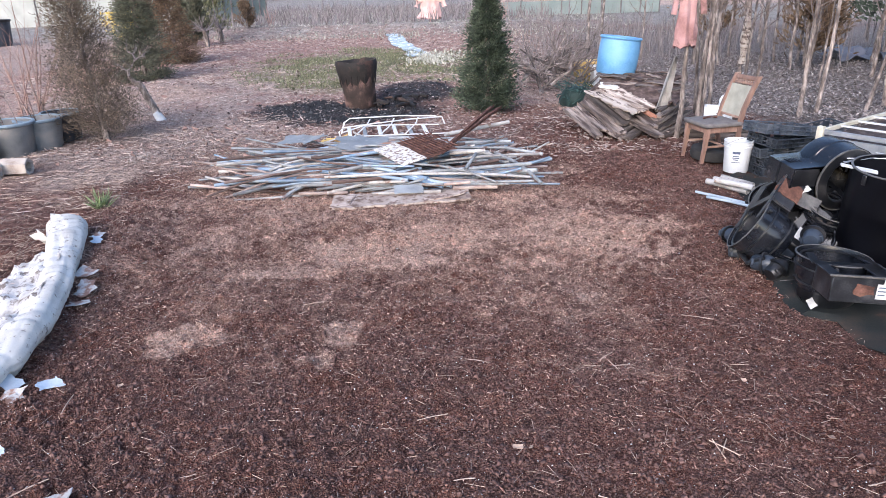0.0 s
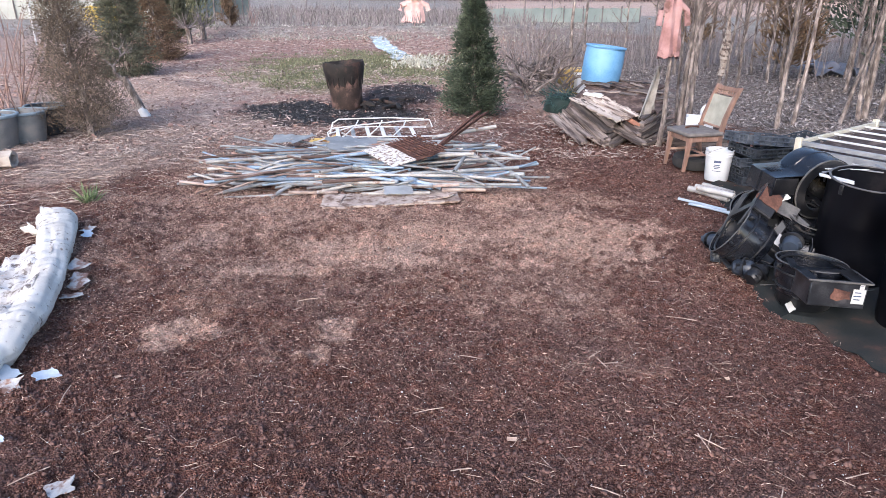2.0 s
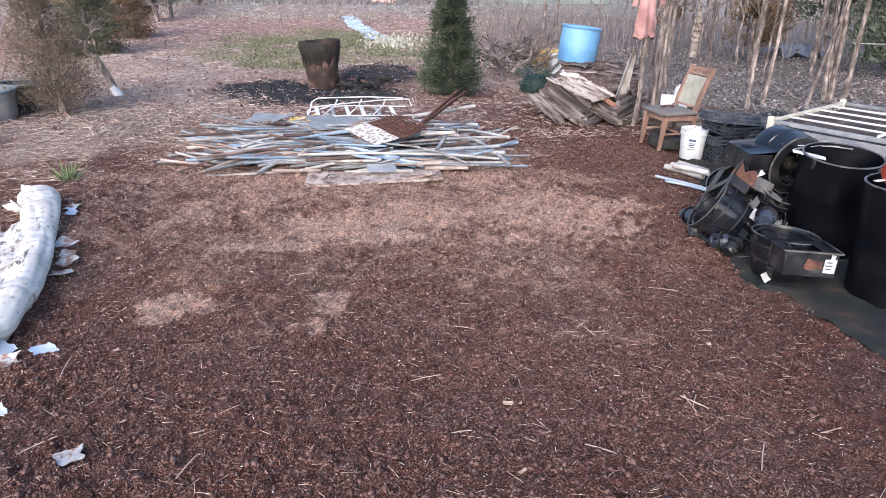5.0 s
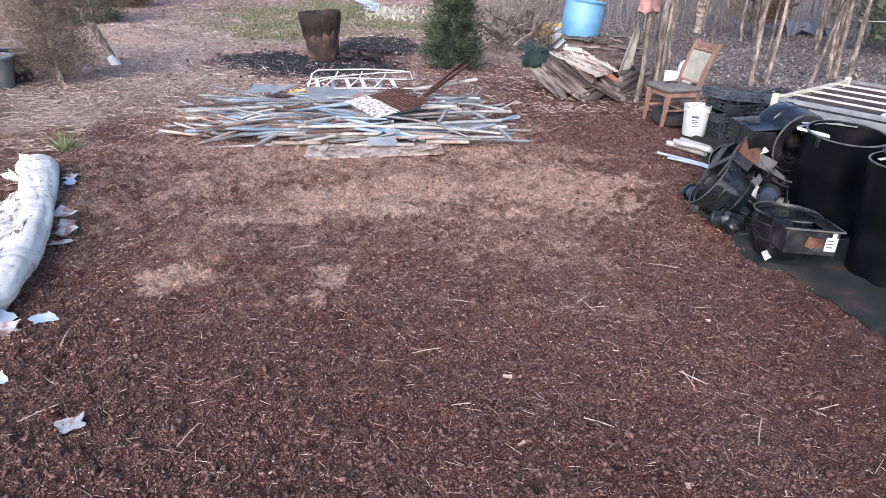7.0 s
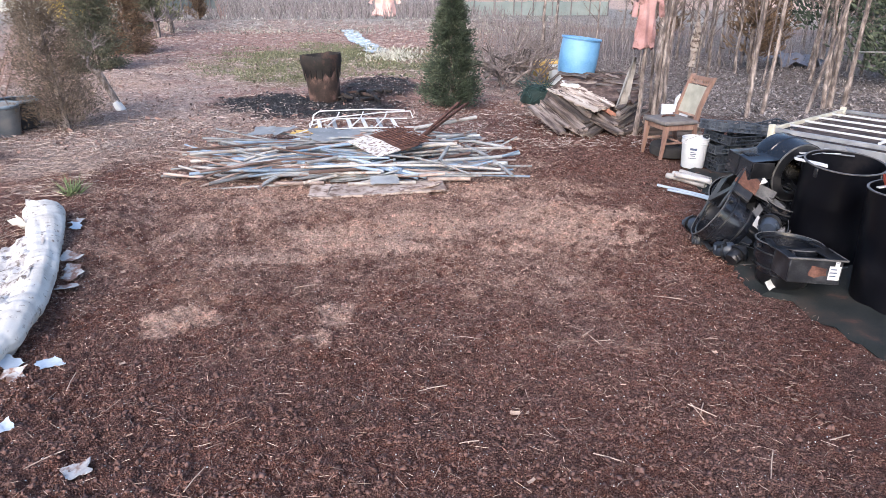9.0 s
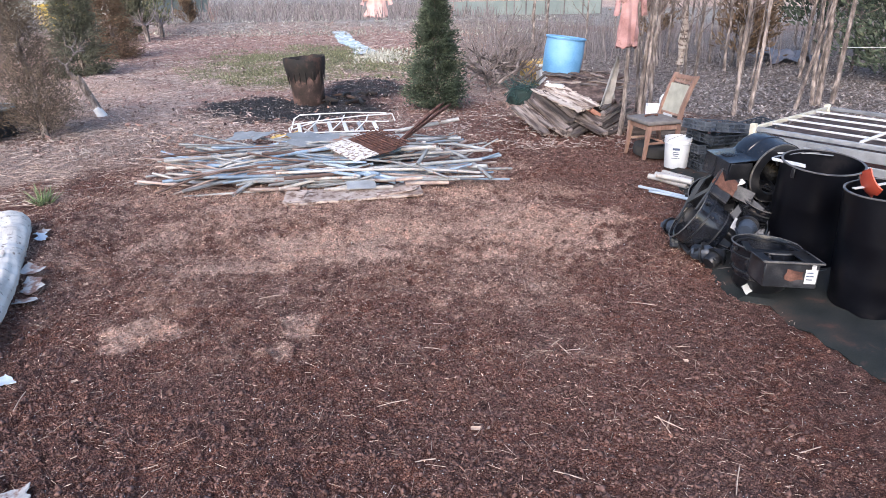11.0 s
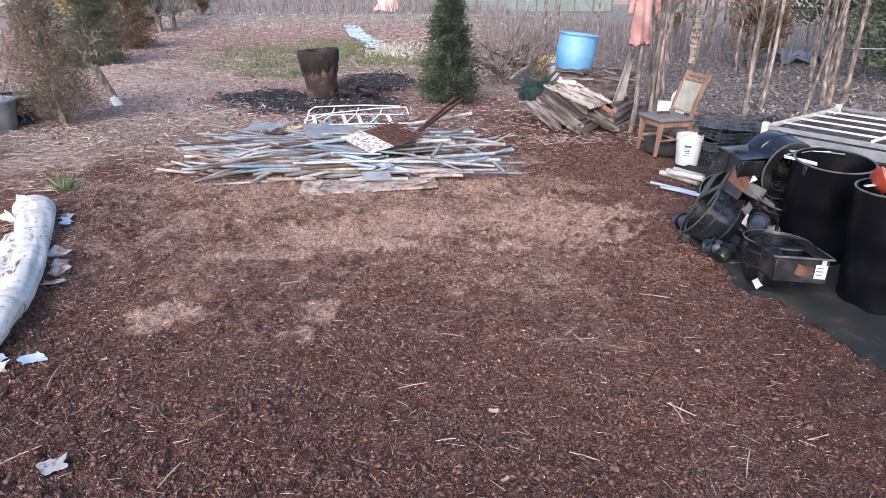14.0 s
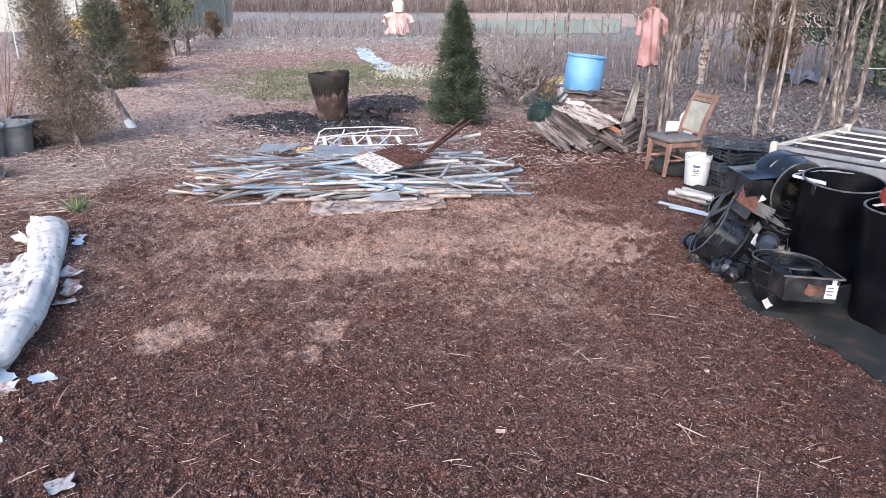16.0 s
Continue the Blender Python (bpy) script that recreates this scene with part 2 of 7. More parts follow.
    col = mixed(cover("green", mid, 1.0), col, green)
    leaf = ramp_of(sep.outputs[2], (0.0, (0.07, 0.055, 0.05)), (1.0, (0.36, 0.325, 0.31)))
    leaf = mixed(ramp_of(mid, (0.4, (0, 0, 0)), (0.6, (1, 1, 1))), leaf, ramp_of(fine, (0.3, (0.07, 0.052, 0.046)), (0.7, (0.24, 0.195, 0.175))))
    col = mixed(cover("leaf", fine, 0.7), col, leaf)
    ash = ramp_of(fine, (0.4, (0.018, 0.018, 0.021)), (0.75, (0.24, 0.23, 0.235)), (0.55, (0.05, 0.049, 0.053)))
    col = mixed(cover("ash", fine, 0.35), col, ash)
    weed = ramp_of(noise_tex(2.2, 8, 0.75), (0.35, (0.16, 0.13, 0.115)), (0.65, (0.37, 0.35, 0.32)))
    col = mixed(cover("weed", mid, 0.5), col, weed)
    col = mixed(cover("field", mid, 0.2), col, ramp_of(noise_tex(0.6, 6), (0.3, (0.4, 0.29, 0.24)), (0.7, (0.5, 0.38, 0.32))))
    # damp and dry crumbs, and redder or greyer patches of soil
    clump, patch = noise_tex(17.0, 7, 0.74), noise_tex(1.7, 5, 0.6)
    damp = n.new("ShaderNodeMapRange")
    damp.inputs[1].default_value, damp.inputs[2].default_value, damp.inputs[3].default_value, damp.inputs[4].default_value = 0.32, 0.68, 0.52, 1.9
    nt.links.new(clump, damp.inputs[0])
    tone = n.new("ShaderNodeHueSaturation")
    wear = n.new("ShaderNodeMapRange")
    wear.inputs[1].default_value, wear.inputs[2].default_value, wear.inputs[3].default_value, wear.inputs[4].default_value = 0.3, 0.7, 0.68, 1.32
    nt.links.new(noise_tex(4.5, 9, 0.78), wear.inputs[0])
    both = n.new("ShaderNodeMath")
    both.operation = "MULTIPLY"
    nt.links.new(damp.outputs[0], both.inputs[0])
    nt.links.new(wear.outputs[0], both.inputs[1])
    nt.links.new(both.outputs[0], tone.inputs["Value"])
    sat = n.new("ShaderNodeMapRange")
    sat.inputs[1].default_value, sat.inputs[2].default_value, sat.inputs[3].default_value, sat.inputs[4].default_value = 0.35, 0.65, 0.9, 1.14
    nt.links.new(patch, sat.inputs[0])
    nt.links.new(sat.outputs[0], tone.inputs["Saturation"])
    nt.links.new(col, tone.inputs["Color"])
    nt.links.new(tone.outputs[0], bsdf.inputs["Base Color"])
    bsdf.inputs["Roughness"].default_value = 0.93
    bsdf.inputs["Specular IOR Level"].default_value = 0.25
    h = n.new("ShaderNodeMath")
    h.operation = "ADD"
    nt.links.new(fine, h.inputs[0])
    nt.links.new(dust, h.inputs[1])
    h2 = n.new("ShaderNodeMath")
    h2.operation = "ADD"
    nt.links.new(h.outputs[0], h2.inputs[0])
    nt.links.new(chip.outputs["Distance"], h2.inputs[1])
    bp = n.new("ShaderNodeBump")
    bp.inputs["Strength"].default_value, bp.inputs["Distance"].default_value = 1.0, 0.03
    nt.links.new(h2.outputs[0], bp.inputs["Height"])
    nt.links.new(bp.outputs[0], bsdf.inputs["Normal"])
    # trodden dry ground is smoother than fresh mulch
    trod = n.new("ShaderNodeAttribute")
    trod.attribute_name = "dry"
    less = n.new("ShaderNodeMath")
    less.operation = "MULTIPLY_ADD"
    nt.links.new(trod.outputs["Fac"], less.inputs[0])
    less.inputs[1].default_value, less.inputs[2].default_value = -0.55, 1.0
    nt.links.new(less.outputs[0], bp.inputs["Strength"])
    return m


SOIL = ground_material()
CLOD = material("dark_clods", [(0.1, 0.052, 0.043), (0.15, 0.082, 0.068), (0.215, 0.125, 0.105)], 60, 0.95, island=True, spread=0.16)
CHIP = material("wood_chips", [(0.1, 0.047, 0.038), (0.19, 0.096, 0.075), (0.32, 0.19, 0.15)], 60, 0.85, island=True, spread=0.26)
CHIP_PALE = material("pale_wood_chips", [(0.34, 0.2, 0.15), (0.54, 0.37, 0.285), (0.68, 0.51, 0.41)], 60, 0.85, island=True, spread=0.2)
STRAW = material("dry_straw", [(0.32, 0.22, 0.17), (0.58, 0.45, 0.37)], 25, 0.8, island=True, spread=0.22)
STRAW_GREY = material("bleached_straw", [(0.3, 0.23, 0.2), (0.55, 0.46, 0.41)], 25, 0.85, island=True, spread=0.26)
LEAF = material("dead_leaves", [(0.1, 0.08, 0.073), (0.235, 0.2, 0.187), (0.46, 0.425, 0.41)], 12, 0.8, island=True, spread=0.3)
WEEDS = material("green_weeds", [(0.07, 0.07, 0.035), (0.16, 0.165, 0.09), (0.28, 0.28, 0.18)], 12, 0.8, island=True, spread=0.25)
BARK = material("grey_bark", [(0.06, 0.046, 0.041), (0.18, 0.148, 0.133), (0.44, 0.375, 0.34)], 14, 0.9, bump=0.7, fine=60, stretch=(1, 1, 0.35))
TWIG = material("twig_bark", [(0.1, 0.075, 0.066), (0.24, 0.19, 0.17)], 9, 0.9, island=True, spread=0.2)
FIR = material("spruce_needles", [(0.02, 0.034, 0.021), (0.05, 0.07, 0.045), (0.11, 0.13, 0.085)], 6, 0.6, island=True, spread=0.3)
JUNIPER_DRY = material("thin_brown_juniper", [(0.065, 0.05, 0.036), (0.125, 0.098, 0.072), (0.24, 0.185, 0.14)], 4, 0.8, island=True, spread=0.16)
JUNIPER = material("juniper_needles", [(0.05, 0.058, 0.038), (0.105, 0.113, 0.077), (0.19, 0.185, 0.135)], 4, 0.7, island=True, spread=0.16)
BRONZE = material("winter_bronzed_needles", [(0.075, 0.048, 0.029), (0.15, 0.1, 0.063), (0.25, 0.17, 0.11)], 4, 0.75, island=True, spread=0.16)


# ---- meshes ----
def thing(name, m, label, category, group="", kind=""):
    ob = new(name)
    ob.matrix_world = m
    ob.empty_display_size = 0.1
    return tagged(ob, label, category, group, kind)


def mesh_of(name, bm, mat, smooth=True, angle=38):
    me = bpy.data.meshes.new(name)
    bm.to_mesh(me)
    bm.free()
    me.materials.append(mat)
    if smooth:
        me.polygons.foreach_set("use_smooth", [True] * len(me.polygons))
        me.set_sharp_from_angle(angle=radians(angle))
    return me


def part(name, bm, mat, parent, label="", at=None, smooth=True, angle=38):
    ob = new(name, mesh_of(name, bm, mat, smooth, angle))
    ob.parent = parent
    if at is not None:
        ob.matrix_local = at
    return tagged(ob, label)


def solo(name, bm, mat, m, label, category, group="", kind="", smooth=True):
    ob = new(name, mesh_of(name, bm, mat, smooth))
    ob.matrix_world = m
    return tagged(ob, label, category, group, kind)


def raw(name, verts, faces, mat, smooth=False):
    """A mesh from number arrays, all faces with the same count of corners."""
    me = bpy.data.meshes.new(name)
    verts, faces = np.asarray(verts, np.float32), np.asarray(faces, np.int32)
    k = faces.shape[1]
    me.vertices.add(len(verts))
    me.vertices.foreach_set("co", verts.ravel())
    me.loops.add(faces.size)
    me.loops.foreach_set("vertex_index", faces.ravel())
    me.polygons.add(len(faces))
    me.polygons.foreach_set("loop_start", np.arange(0, faces.size, k, dtype=np.int32))
    me.polygons.foreach_set("use_smooth", np.full(len(faces), smooth))
    me.update(calc_edges=True)
    me.materials.append(mat)
    return me


def box(bm, size, at=(0, 0, 0), turn=(0, 0, 0), bevel=0.004, segments=1):
    """A box with softened edges, centred at a place."""
    m = pose(*at, *turn) @ Matrix.Diagonal((*size, 1))
    vs = bmesh.ops.create_cube(bm, size=1, matrix=m)["verts"]
    if bevel:
        es = list({e for v in vs for e in v.link_edges})
        bmesh.ops.bevel(bm, geom=es, offset=min(bevel, min(size) * 0.4), segments=segments, profile=0.6, affect="EDGES")
    return bm


def rings(bm, circles, close_start=True, close_end=True):
    """Skin over rings of equal count."""
    rows = [[bm.verts.new(p) for p in c] for c in circles]
    for a, b in zip(rows, rows[1:]):
        for i in range(len(a)):
            j = (i + 1) % len(a)
            bm.faces.new((a[i], a[j], b[j], b[i]))
    if close_start:
        bm.faces.new(rows[0][::-1])
    if close_end:
        bm.faces.new(rows[-1])
    return bm


def ring_at(centre, way, radius, segs=8, squash=1.0, jag=0.0, seed=0):
    way = Vector(way).normalized()
    side = way.cross(Vector((0, 0, 1)) if abs(way.z) < 0.9 else Vector((1, 0, 0))).normalized()
    up = side.cross(way)
    rr = random.Random(seed)
    return [Vector(centre) + (side * math.cos(a) + up * math.sin(a) * squash) * radius * (1 + jag * (rr.random() - 0.5)) for a in (2 * math.pi * k / segs for k in range(segs))]


def tube(bm, points, radii, segs=8, hollow=0.0, jag=0.0):
    """A tube along points; hollow: its wall, left open at the ends."""
    pts = [Vector(p) for p in points]
    if isinstance(radii, (int, float)):
        radii = [radii] * len(pts)
    ways = [(pts[min(i + 1, len(pts) - 1)] - pts[max(i - 1, 0)]) for i in range(len(pts))]
    outer = [ring_at(p, w, r, segs, 1.0, jag, k) for k, (p, w, r) in enumerate(zip(pts, ways, radii))]
    if not hollow:
        return rings(bm, outer)
    deep = min(0.12, (pts[-1] - pts[0]).length * 0.2)
    head = [ring_at(pts[0] + ways[0].normalized() * deep, ways[0], radii[0] - hollow, segs), ring_at(pts[0], ways[0], radii[0] - hollow, segs)]
    tail = [ring_at(pts[-1], ways[-1], radii[-1] - hollow, segs), ring_at(pts[-1] - ways[-1].normalized() * deep, ways[-1], radii[-1] - hollow, segs)]
    return rings(bm, head + outer + tail)


def lathe(bm, profile, segs=32, wave=0.0):
    """A turned body: profile of (radius, height). A profile that begins and ends off the axis is closed on itself."""
    turn = [2 * math.pi * k / segs for k in range(segs)]
    rows = [[Vector((r * math.cos(a) * (1 + wave * math.sin(3 * a + 9 * z)), r * math.sin(a) * (1 + wave * math.cos(2 * a + 7 * z)), z)) for a in turn] for r, z in profile]
    first, last = profile[0][0] < 0.06, profile[-1][0] < 0.06
    if not first and not last:
        rows.append([p.copy() for p in rows[0]])
    rings(bm, rows, first, last)
    if not first and not last:
        bmesh.ops.remove_doubles(bm, verts=bm.verts, dist=1e-5)
    return bm


# ---- the ground ----
def spaced(lo, hi, fine_lo, fine_hi, step, grow):
    """Coordinates that are close together in the middle and wider apart outwards."""
    mid = list(np.arange(fine_lo, fine_hi, step))
    out, s, v = [], step, mid[-1]
    while v < hi:
        s *= grow
        v += s
        out.append(min(v, hi))
    left, s, v = [], step, mid[0]
    while v > lo:
        s *= grow
        v -= s
        left.append(max(v, lo))
    return np.array(left[::-1] + mid + out)


def build_ground():
    xs, ys = spaced(-900, 900, -3.3, 3.3, 0.017, 1.03), spaced(-60, 1500, 1.3, 7.2, 0.018, 1.016)
    gx, gy = np.meshgrid(xs, ys)
    x, y = gx.ravel(), gy.ravel()
    w, h = len(xs), len(ys)
    i = (np.arange(h - 1)[:, None] * w + np.arange(w - 1)[None]).ravel()
    me = raw("ground", np.stack([x, y, height(x, y)], 1), np.stack([i, i + 1, i + 1 + w, i + w], 1), SOIL, True)
    for name, v in zip(("pale", "straw", "ash", "green", "leaf", "weed", "field", "dry"), zones(x, y)):
        me.attributes.new(name, "FLOAT", "POINT").data.foreach_set("value", v.astype(np.float32))
    ob = new("ground", me)
    return tagged(ob, "red-brown bare soil with wood mulch, straw and weeds", "ground", kind="structure")


build_ground()


def scatter(name, x, y, length, width, thick, mat, label, category, tilt=0.25, sides=3, lift=0.0, bend=0.0):
    """Many small slivers lying on the ground, as three-sided prisms with pointed ends."""
    n = len(x)
    a, t = rng.random(n) * 2 * np.pi, (rng.random(n) - 0.5) * 2 * tilt
    d = np.stack([np.cos(a) * np.cos(t), np.sin(a) * np.cos(t), np.sin(t)], 1)
    s = np.stack([-np.sin(a), np.cos(a), rng.normal(0, 0.25, n)], 1)
    u = np.cross(d, s)
    c = np.stack([x, y, height(x, y) + thick * 0.4 + np.abs(np.sin(t)) * length * 0.5 + lift * rng.random(n)], 1)
    L, W, T = (np.asarray(v)[:, None] * np.ones((n, 1)) for v in (length, width, thick))
    v = np.stack([c - d * L / 2 - s * W * 0.4, c - d * L / 2 + s * W * 0.4, c - d * L / 2 + u * T * 0.7,
                  c + d * L / 2 - s * W * 0.5 + u * T * bend, c + d * L / 2 + s * W * 0.3 + u * T * bend, c + d * L * 0.4 + u * T], 1).reshape(-1, 3)
    f = np.array([[0, 1, 2], [3, 5, 4], [0, 3, 1], [1, 3, 4], [1, 4, 2], [2, 4, 5], [2, 5, 0], [0, 5, 3]])
    faces = (np.arange(n)[:, None, None] * 6 + f[None]).reshape(-1, 3)
    return tagged(new(name, raw(name, v, faces, mat)), label, category, kind="stuff")


def spread(n, x0, x1, y0, y1, weight):
    """Places in a rectangle, kept in proportion to a weight."""
    x, y = x0 + (x1 - x0) * rng.random(n), y0 + (y1 - y0) * rng.random(n) ** 1.15
    keep = rng.random(n) < weight(x, y, zones(x, y))
    return x[keep], y[keep]


# ---- trees ----
def spindles(base, way, length, width):
    """Small pointed clumps: corners and faces as arrays."""
    n = len(base)
    way = way / np.linalg.norm(way, axis=1)[:, None]
    ref = np.where(np.abs(way[:, 2:3]) < 0.9, np.array([[0, 0, 1.0]]), np.array([[1.0, 0, 0]]))
    s = np.cross(way, ref)
    s /= np.linalg.norm(s, axis=1)[:, None]
    u = np.cross(s, way)
    L, W = length[:, None], width[:, None]
    mid = base + way * L * 0.45
    v = np.stack([base, mid + s * W, mid - s * W * 0.5 + u * W * 0.87, mid - s * W * 0.5 - u * W * 0.87, base + way * L], 1).reshape(-1, 3)
    f = np.array([[0, 2, 1], [0, 3, 2], [0, 1, 3], [4, 1, 2], [4, 2, 3], [4, 3, 1]])
    return v, (np.arange(n)[:, None, None] * 5 + f[None]).reshape(-1, 3)


def branchy(bm, start, way, length, radius, rr, depth, segs=5, curl=0.25):
    """A limb that bends and forks into thinner ones."""
    p, w, pts, rad = Vector(start), Vector(way).normalized(), [], []
    steps = 5
    for k in range(steps + 1):
        pts.append(p.copy())
        rad.append(radius * (1 - 0.75 * k / steps))
        w = (w + Vector((rr.uniform(-1, 1), rr.uniform(-1, 1), rr.uniform(-0.6, 0.9))) * curl * 0.5).normalized()
        p = p + w * length / steps
    tube(bm, pts, rad, segs)
    if depth:
        for k in range(rr.randint(2, 4)):
            i = rr.randint(1, steps - 1)
            d = (w + Vector((rr.uniform(-1, 1), rr.uniform(-1, 1), rr.uniform(-0.3, 0.8))) * 0.9).normalized()
            branchy(bm, pts[i], d, length * rr.uniform(0.35, 0.65), rad[i] * 0.6, rr, depth - 1, max(3, segs - 1), curl)
    return bm


def conifer(name, x, y, tall, wide, needles, count, label, size=0.1, low=0.08, full=0.75, upward=0.5, loose=0.15, lean=(0, 0), seed=1, jitter=0.45, slim=0.17, bark=None, group="", twigs=0):
    """A trunk with whorls of limbs, and a crown of many small sprays with an uneven outline."""
    g = np.random.default_rng(seed)
    ob = thing(name, pose(x, y, float(height(np.array([x]), np.array([y]))[0]) - 0.03), label, "tree", group)
    top = Vector((lean[0], lean[1], tall * 0.95))
    part("trunk", tube(bmesh.new(), [(0, 0, 0), top * 0.3 + Vector((0.02, 0.01, 0)), top * 0.65, top], [tall * 0.02, tall * 0.016, tall * 0.01, 0.004], 7, jag=0.2), bark or BARK, ob)
    bases, ways, lens, wids = [], [], [], []
    limbs = int(count / 34)
    h = low + (1 - low) * g.random(limbs) ** 1.25
    for k in range(limbs):
        f = (h[k] - low) / (1 - low)
        reach = wide * ((1 - f) ** full) * min(1, 0.8 + f * 4) * (0.72 + 0.5 * g.random()) + 0.03
        az = g.random() * 2 * np.pi
        root = np.array([lean[0] * h[k], lean[1] * h[k], tall * h[k]])
        out = np.array([np.cos(az), np.sin(az), upward * (0.5 + g.random())])
        m = 34
        s = g.random(m) ** 0.55
        p = root + out[None] * (s * reach)[:, None] + g.normal(0, loose * reach * 0.5 + 0.015, (m, 3)) * (0.3 + s)[:, None]
        p[:, 2] = np.minimum(p[:, 2], tall * 1.0)
        w = out[None] + g.normal(0, jitter, (m, 3)) + np.array([[0, 0, upward * 0.6]])
        bases.append(p), ways.append(w)
        lens.append(size * (0.6 + 0.9 * g.random(m))), wids.append(size * slim * (0.6 + 0.8 * g.random(m)))
    if twigs:
        rr, bm = random.Random(seed), bmesh.new()
        for k in range(twigs):
            f, a = low + (0.9 - low) * rr.random(), rr.uniform(0, 6.28)
            branchy(bm, top * f, (math.cos(a), math.sin(a), 0.5 + 0.5 * rr.random()), wide * (1 - f) ** full * rr.uniform(0.7, 1.1), 0.009, rr, 1, 4, 0.35)
        part("branches", bm, TWIG, ob, "bare brown twigs")
    n = 26
    bases.append(np.array([[lean[0], lean[1], tall * 0.93]]) + g.normal(0, 0.012, (n, 3)) + np.array([[0, 0, tall * 0.07]]) * g.random((n, 1)))
    ways.append(g.normal(0, 0.35, (n, 3)) + np.array([[0, 0, 1.0]]))
    lens.append(np.full(n, size * 0.9)), wids.append(np.full(n, size * 0.15))
    v, f = spindles(np.concatenate(bases), np.concatenate(ways), np.concatenate(lens), np.concatenate(wids))
    crown = new("crown", raw("crown", v, f, needles))
    crown.parent = ob
    return ob


conifer("spruce_tree", 0.78, 11.75, 2.12, 0.5, FIR, 17000, "young dense dark green spruce growing beside the pipe heap", 0.06, 0.03, 0.72, 0.25, 0.12, seed=3)
conifer("juniper_tree", -5.1, 10.05, 2.6, 0.56, JUNIPER_DRY, 26000, "loose olive-brown juniper with thin foliage and bare twigs", 0.045, 0.03, 0.55, 0.45, 0.28, (-0.25, 0.1), seed=4, jitter=0.6, slim=0.11, group="conifers along the track", twigs=46)
conifer("juniper_tree", -7.35, 17.0, 3.7, 0.66, JUNIPER, 18000, "dense dark green juniper beside the dirt track", 0.075, 0.0, 0.9, 0.16, 0.12, (0.0, 0), seed=5, jitter=0.5, slim=0.15, group="conifers along the track")
conifer("juniper_tree", -8.0, 21.0, 3.2, 0.72, BRONZE, 14000, "bronze-brown juniper beside the dirt track", 0.08, 0.0, 0.9, 0.16, 0.12, (-0.2, 0), seed=6, jitter=0.5, slim=0.15, group="conifers along the track")
conifer("juniper_tree", -9.75, 27.6, 3.2, 0.6, JUNIPER, 5000, "slender dark green juniper beside the dirt track", 0.16, 0.04, 0.6, 0.8, 0.14, seed=7, group="conifers along the track")
conifer("juniper_tree", -13.0, 31.0, 2.2, 0.8, BRONZE, 2200, "small bronze juniper far along the track", 0.2, 0.04, 0.6, 0.8, 0.16, seed=8, group="conifers along the track")
conifer("small_conifer", -9.35, 34.0, 1.2, 0.42, BRONZE, 1500, "small rust-brown dead conifer at the end of the track", 0.13, 0.03, 0.5, 0.9, 0.2, seed=9)


def sapling(name, x, y, tall, radius, seed, label, fork=0.3, limbs=7, lean=(0, 0), group="bare trees of the grove", stems=1):
    rr = random.Random(seed)
    ob = thing(name, pose(x, y, float(height(np.array([x]), np.array([y]))[0]) - 0.04), label, "tree", group)
    twigs = bmesh.new()
    for s in range(stems):
        dx, dy = (0, 0) if s == 0 else (rr.uniform(-0.16, 0.16), rr.uniform(-0.1, 0.2))
        sx, sy = (0, 0) if stems == 1 else (dx * 0.9 + rr.uniform(-0.08, 0.08), rr.uniform(-0.1, 0.1))
        pts, n = [], 9
        for k in range(n):
            f = k / (n - 1)
            pts.append((dx + (lean[0] + sx * 2) * f + rr.uniform(-1, 1) * 0.025 * (k > 0), dy + (lean[1] + sy) * f + rr.uniform(-1, 1) * 0.025, tall * f))
        r = radius * (1 if s == 0 else rr.uniform(0.6, 0.9))
        part("trunk", tube(bmesh.new(), pts, [r * (1.25 if k == 0 else 1 - 0.62 * k / (n - 1)) for k in range(n)], 8, jag=0.18), BARK, ob)
        for k in range(2 * limbs):
            f = fork + (0.97 - fork) * (k + rr.random()) / (2 * limbs)
            i = min(int(f * (n - 1)), n - 2)
            u = f * (n - 1) - i
            p = Vector(pts[i]).lerp(Vector(pts[i + 1]), u)
            a = rr.uniform(0, 6.28)
            branchy(twigs, p, (math.cos(a), math.sin(a), rr.uniform(0.7, 1.6)), tall * rr.uniform(0.14, 0.3), r * rr.uniform(0.2, 0.42), rr, 1, 4, 0.55)
    part("crown", twigs, TWIG, ob)
    return ob


GREY_TREE = "bare grey-barked sapling with upright twigs in leaf litter"
sapling("bare_tree", 3.3, 9.3, 3.6, 0.038, 11, "bare pale-barked tree holding the pink scarecrow and white cloth", 0.45, 6, (0.1, 0))
sapling("bare_tree", 3.95, 10.3, 4.2, 0.040, 12, "cluster of bare grey stems beside the plank heap", 0.35, 5, (0.12, 0.1), stems=3)
sapling("bare_tree", 4.35, 10.9, 4.0, 0.034, 13, "cluster of bare grey stems beside the plank heap", 0.35, 5, (0.05, 0.1), stems=2)
sapling("bare_tree", 5.62, 10.5, 4.4, 0.038, 14, GREY_TREE, 0.4, 6, (0.0, 0.05))
sapling("bare_tree", 6.0, 10.75, 4.4, 0.038, 15, GREY_TREE, 0.4, 7, (0.15, 0.0))
sapling("bare_tree", 6.95, 11.0, 3.4, 0.036, 16, "leaning bare sapling in pale leaf litter", 0.35, 6, (0.75, 0.1))
sapling("bare_tree", 7.55, 11.3, 4.6, 0.053, 17, "thick bare grey trunk standing in a cluster", 0.45, 5, (-0.1, 0), stems=2)
sapling("bare_tree", 7.95, 11.5, 4.6, 0.048, 18, "thick bare grey trunk standing in a cluster", 0.45, 5, (0.1, 0))
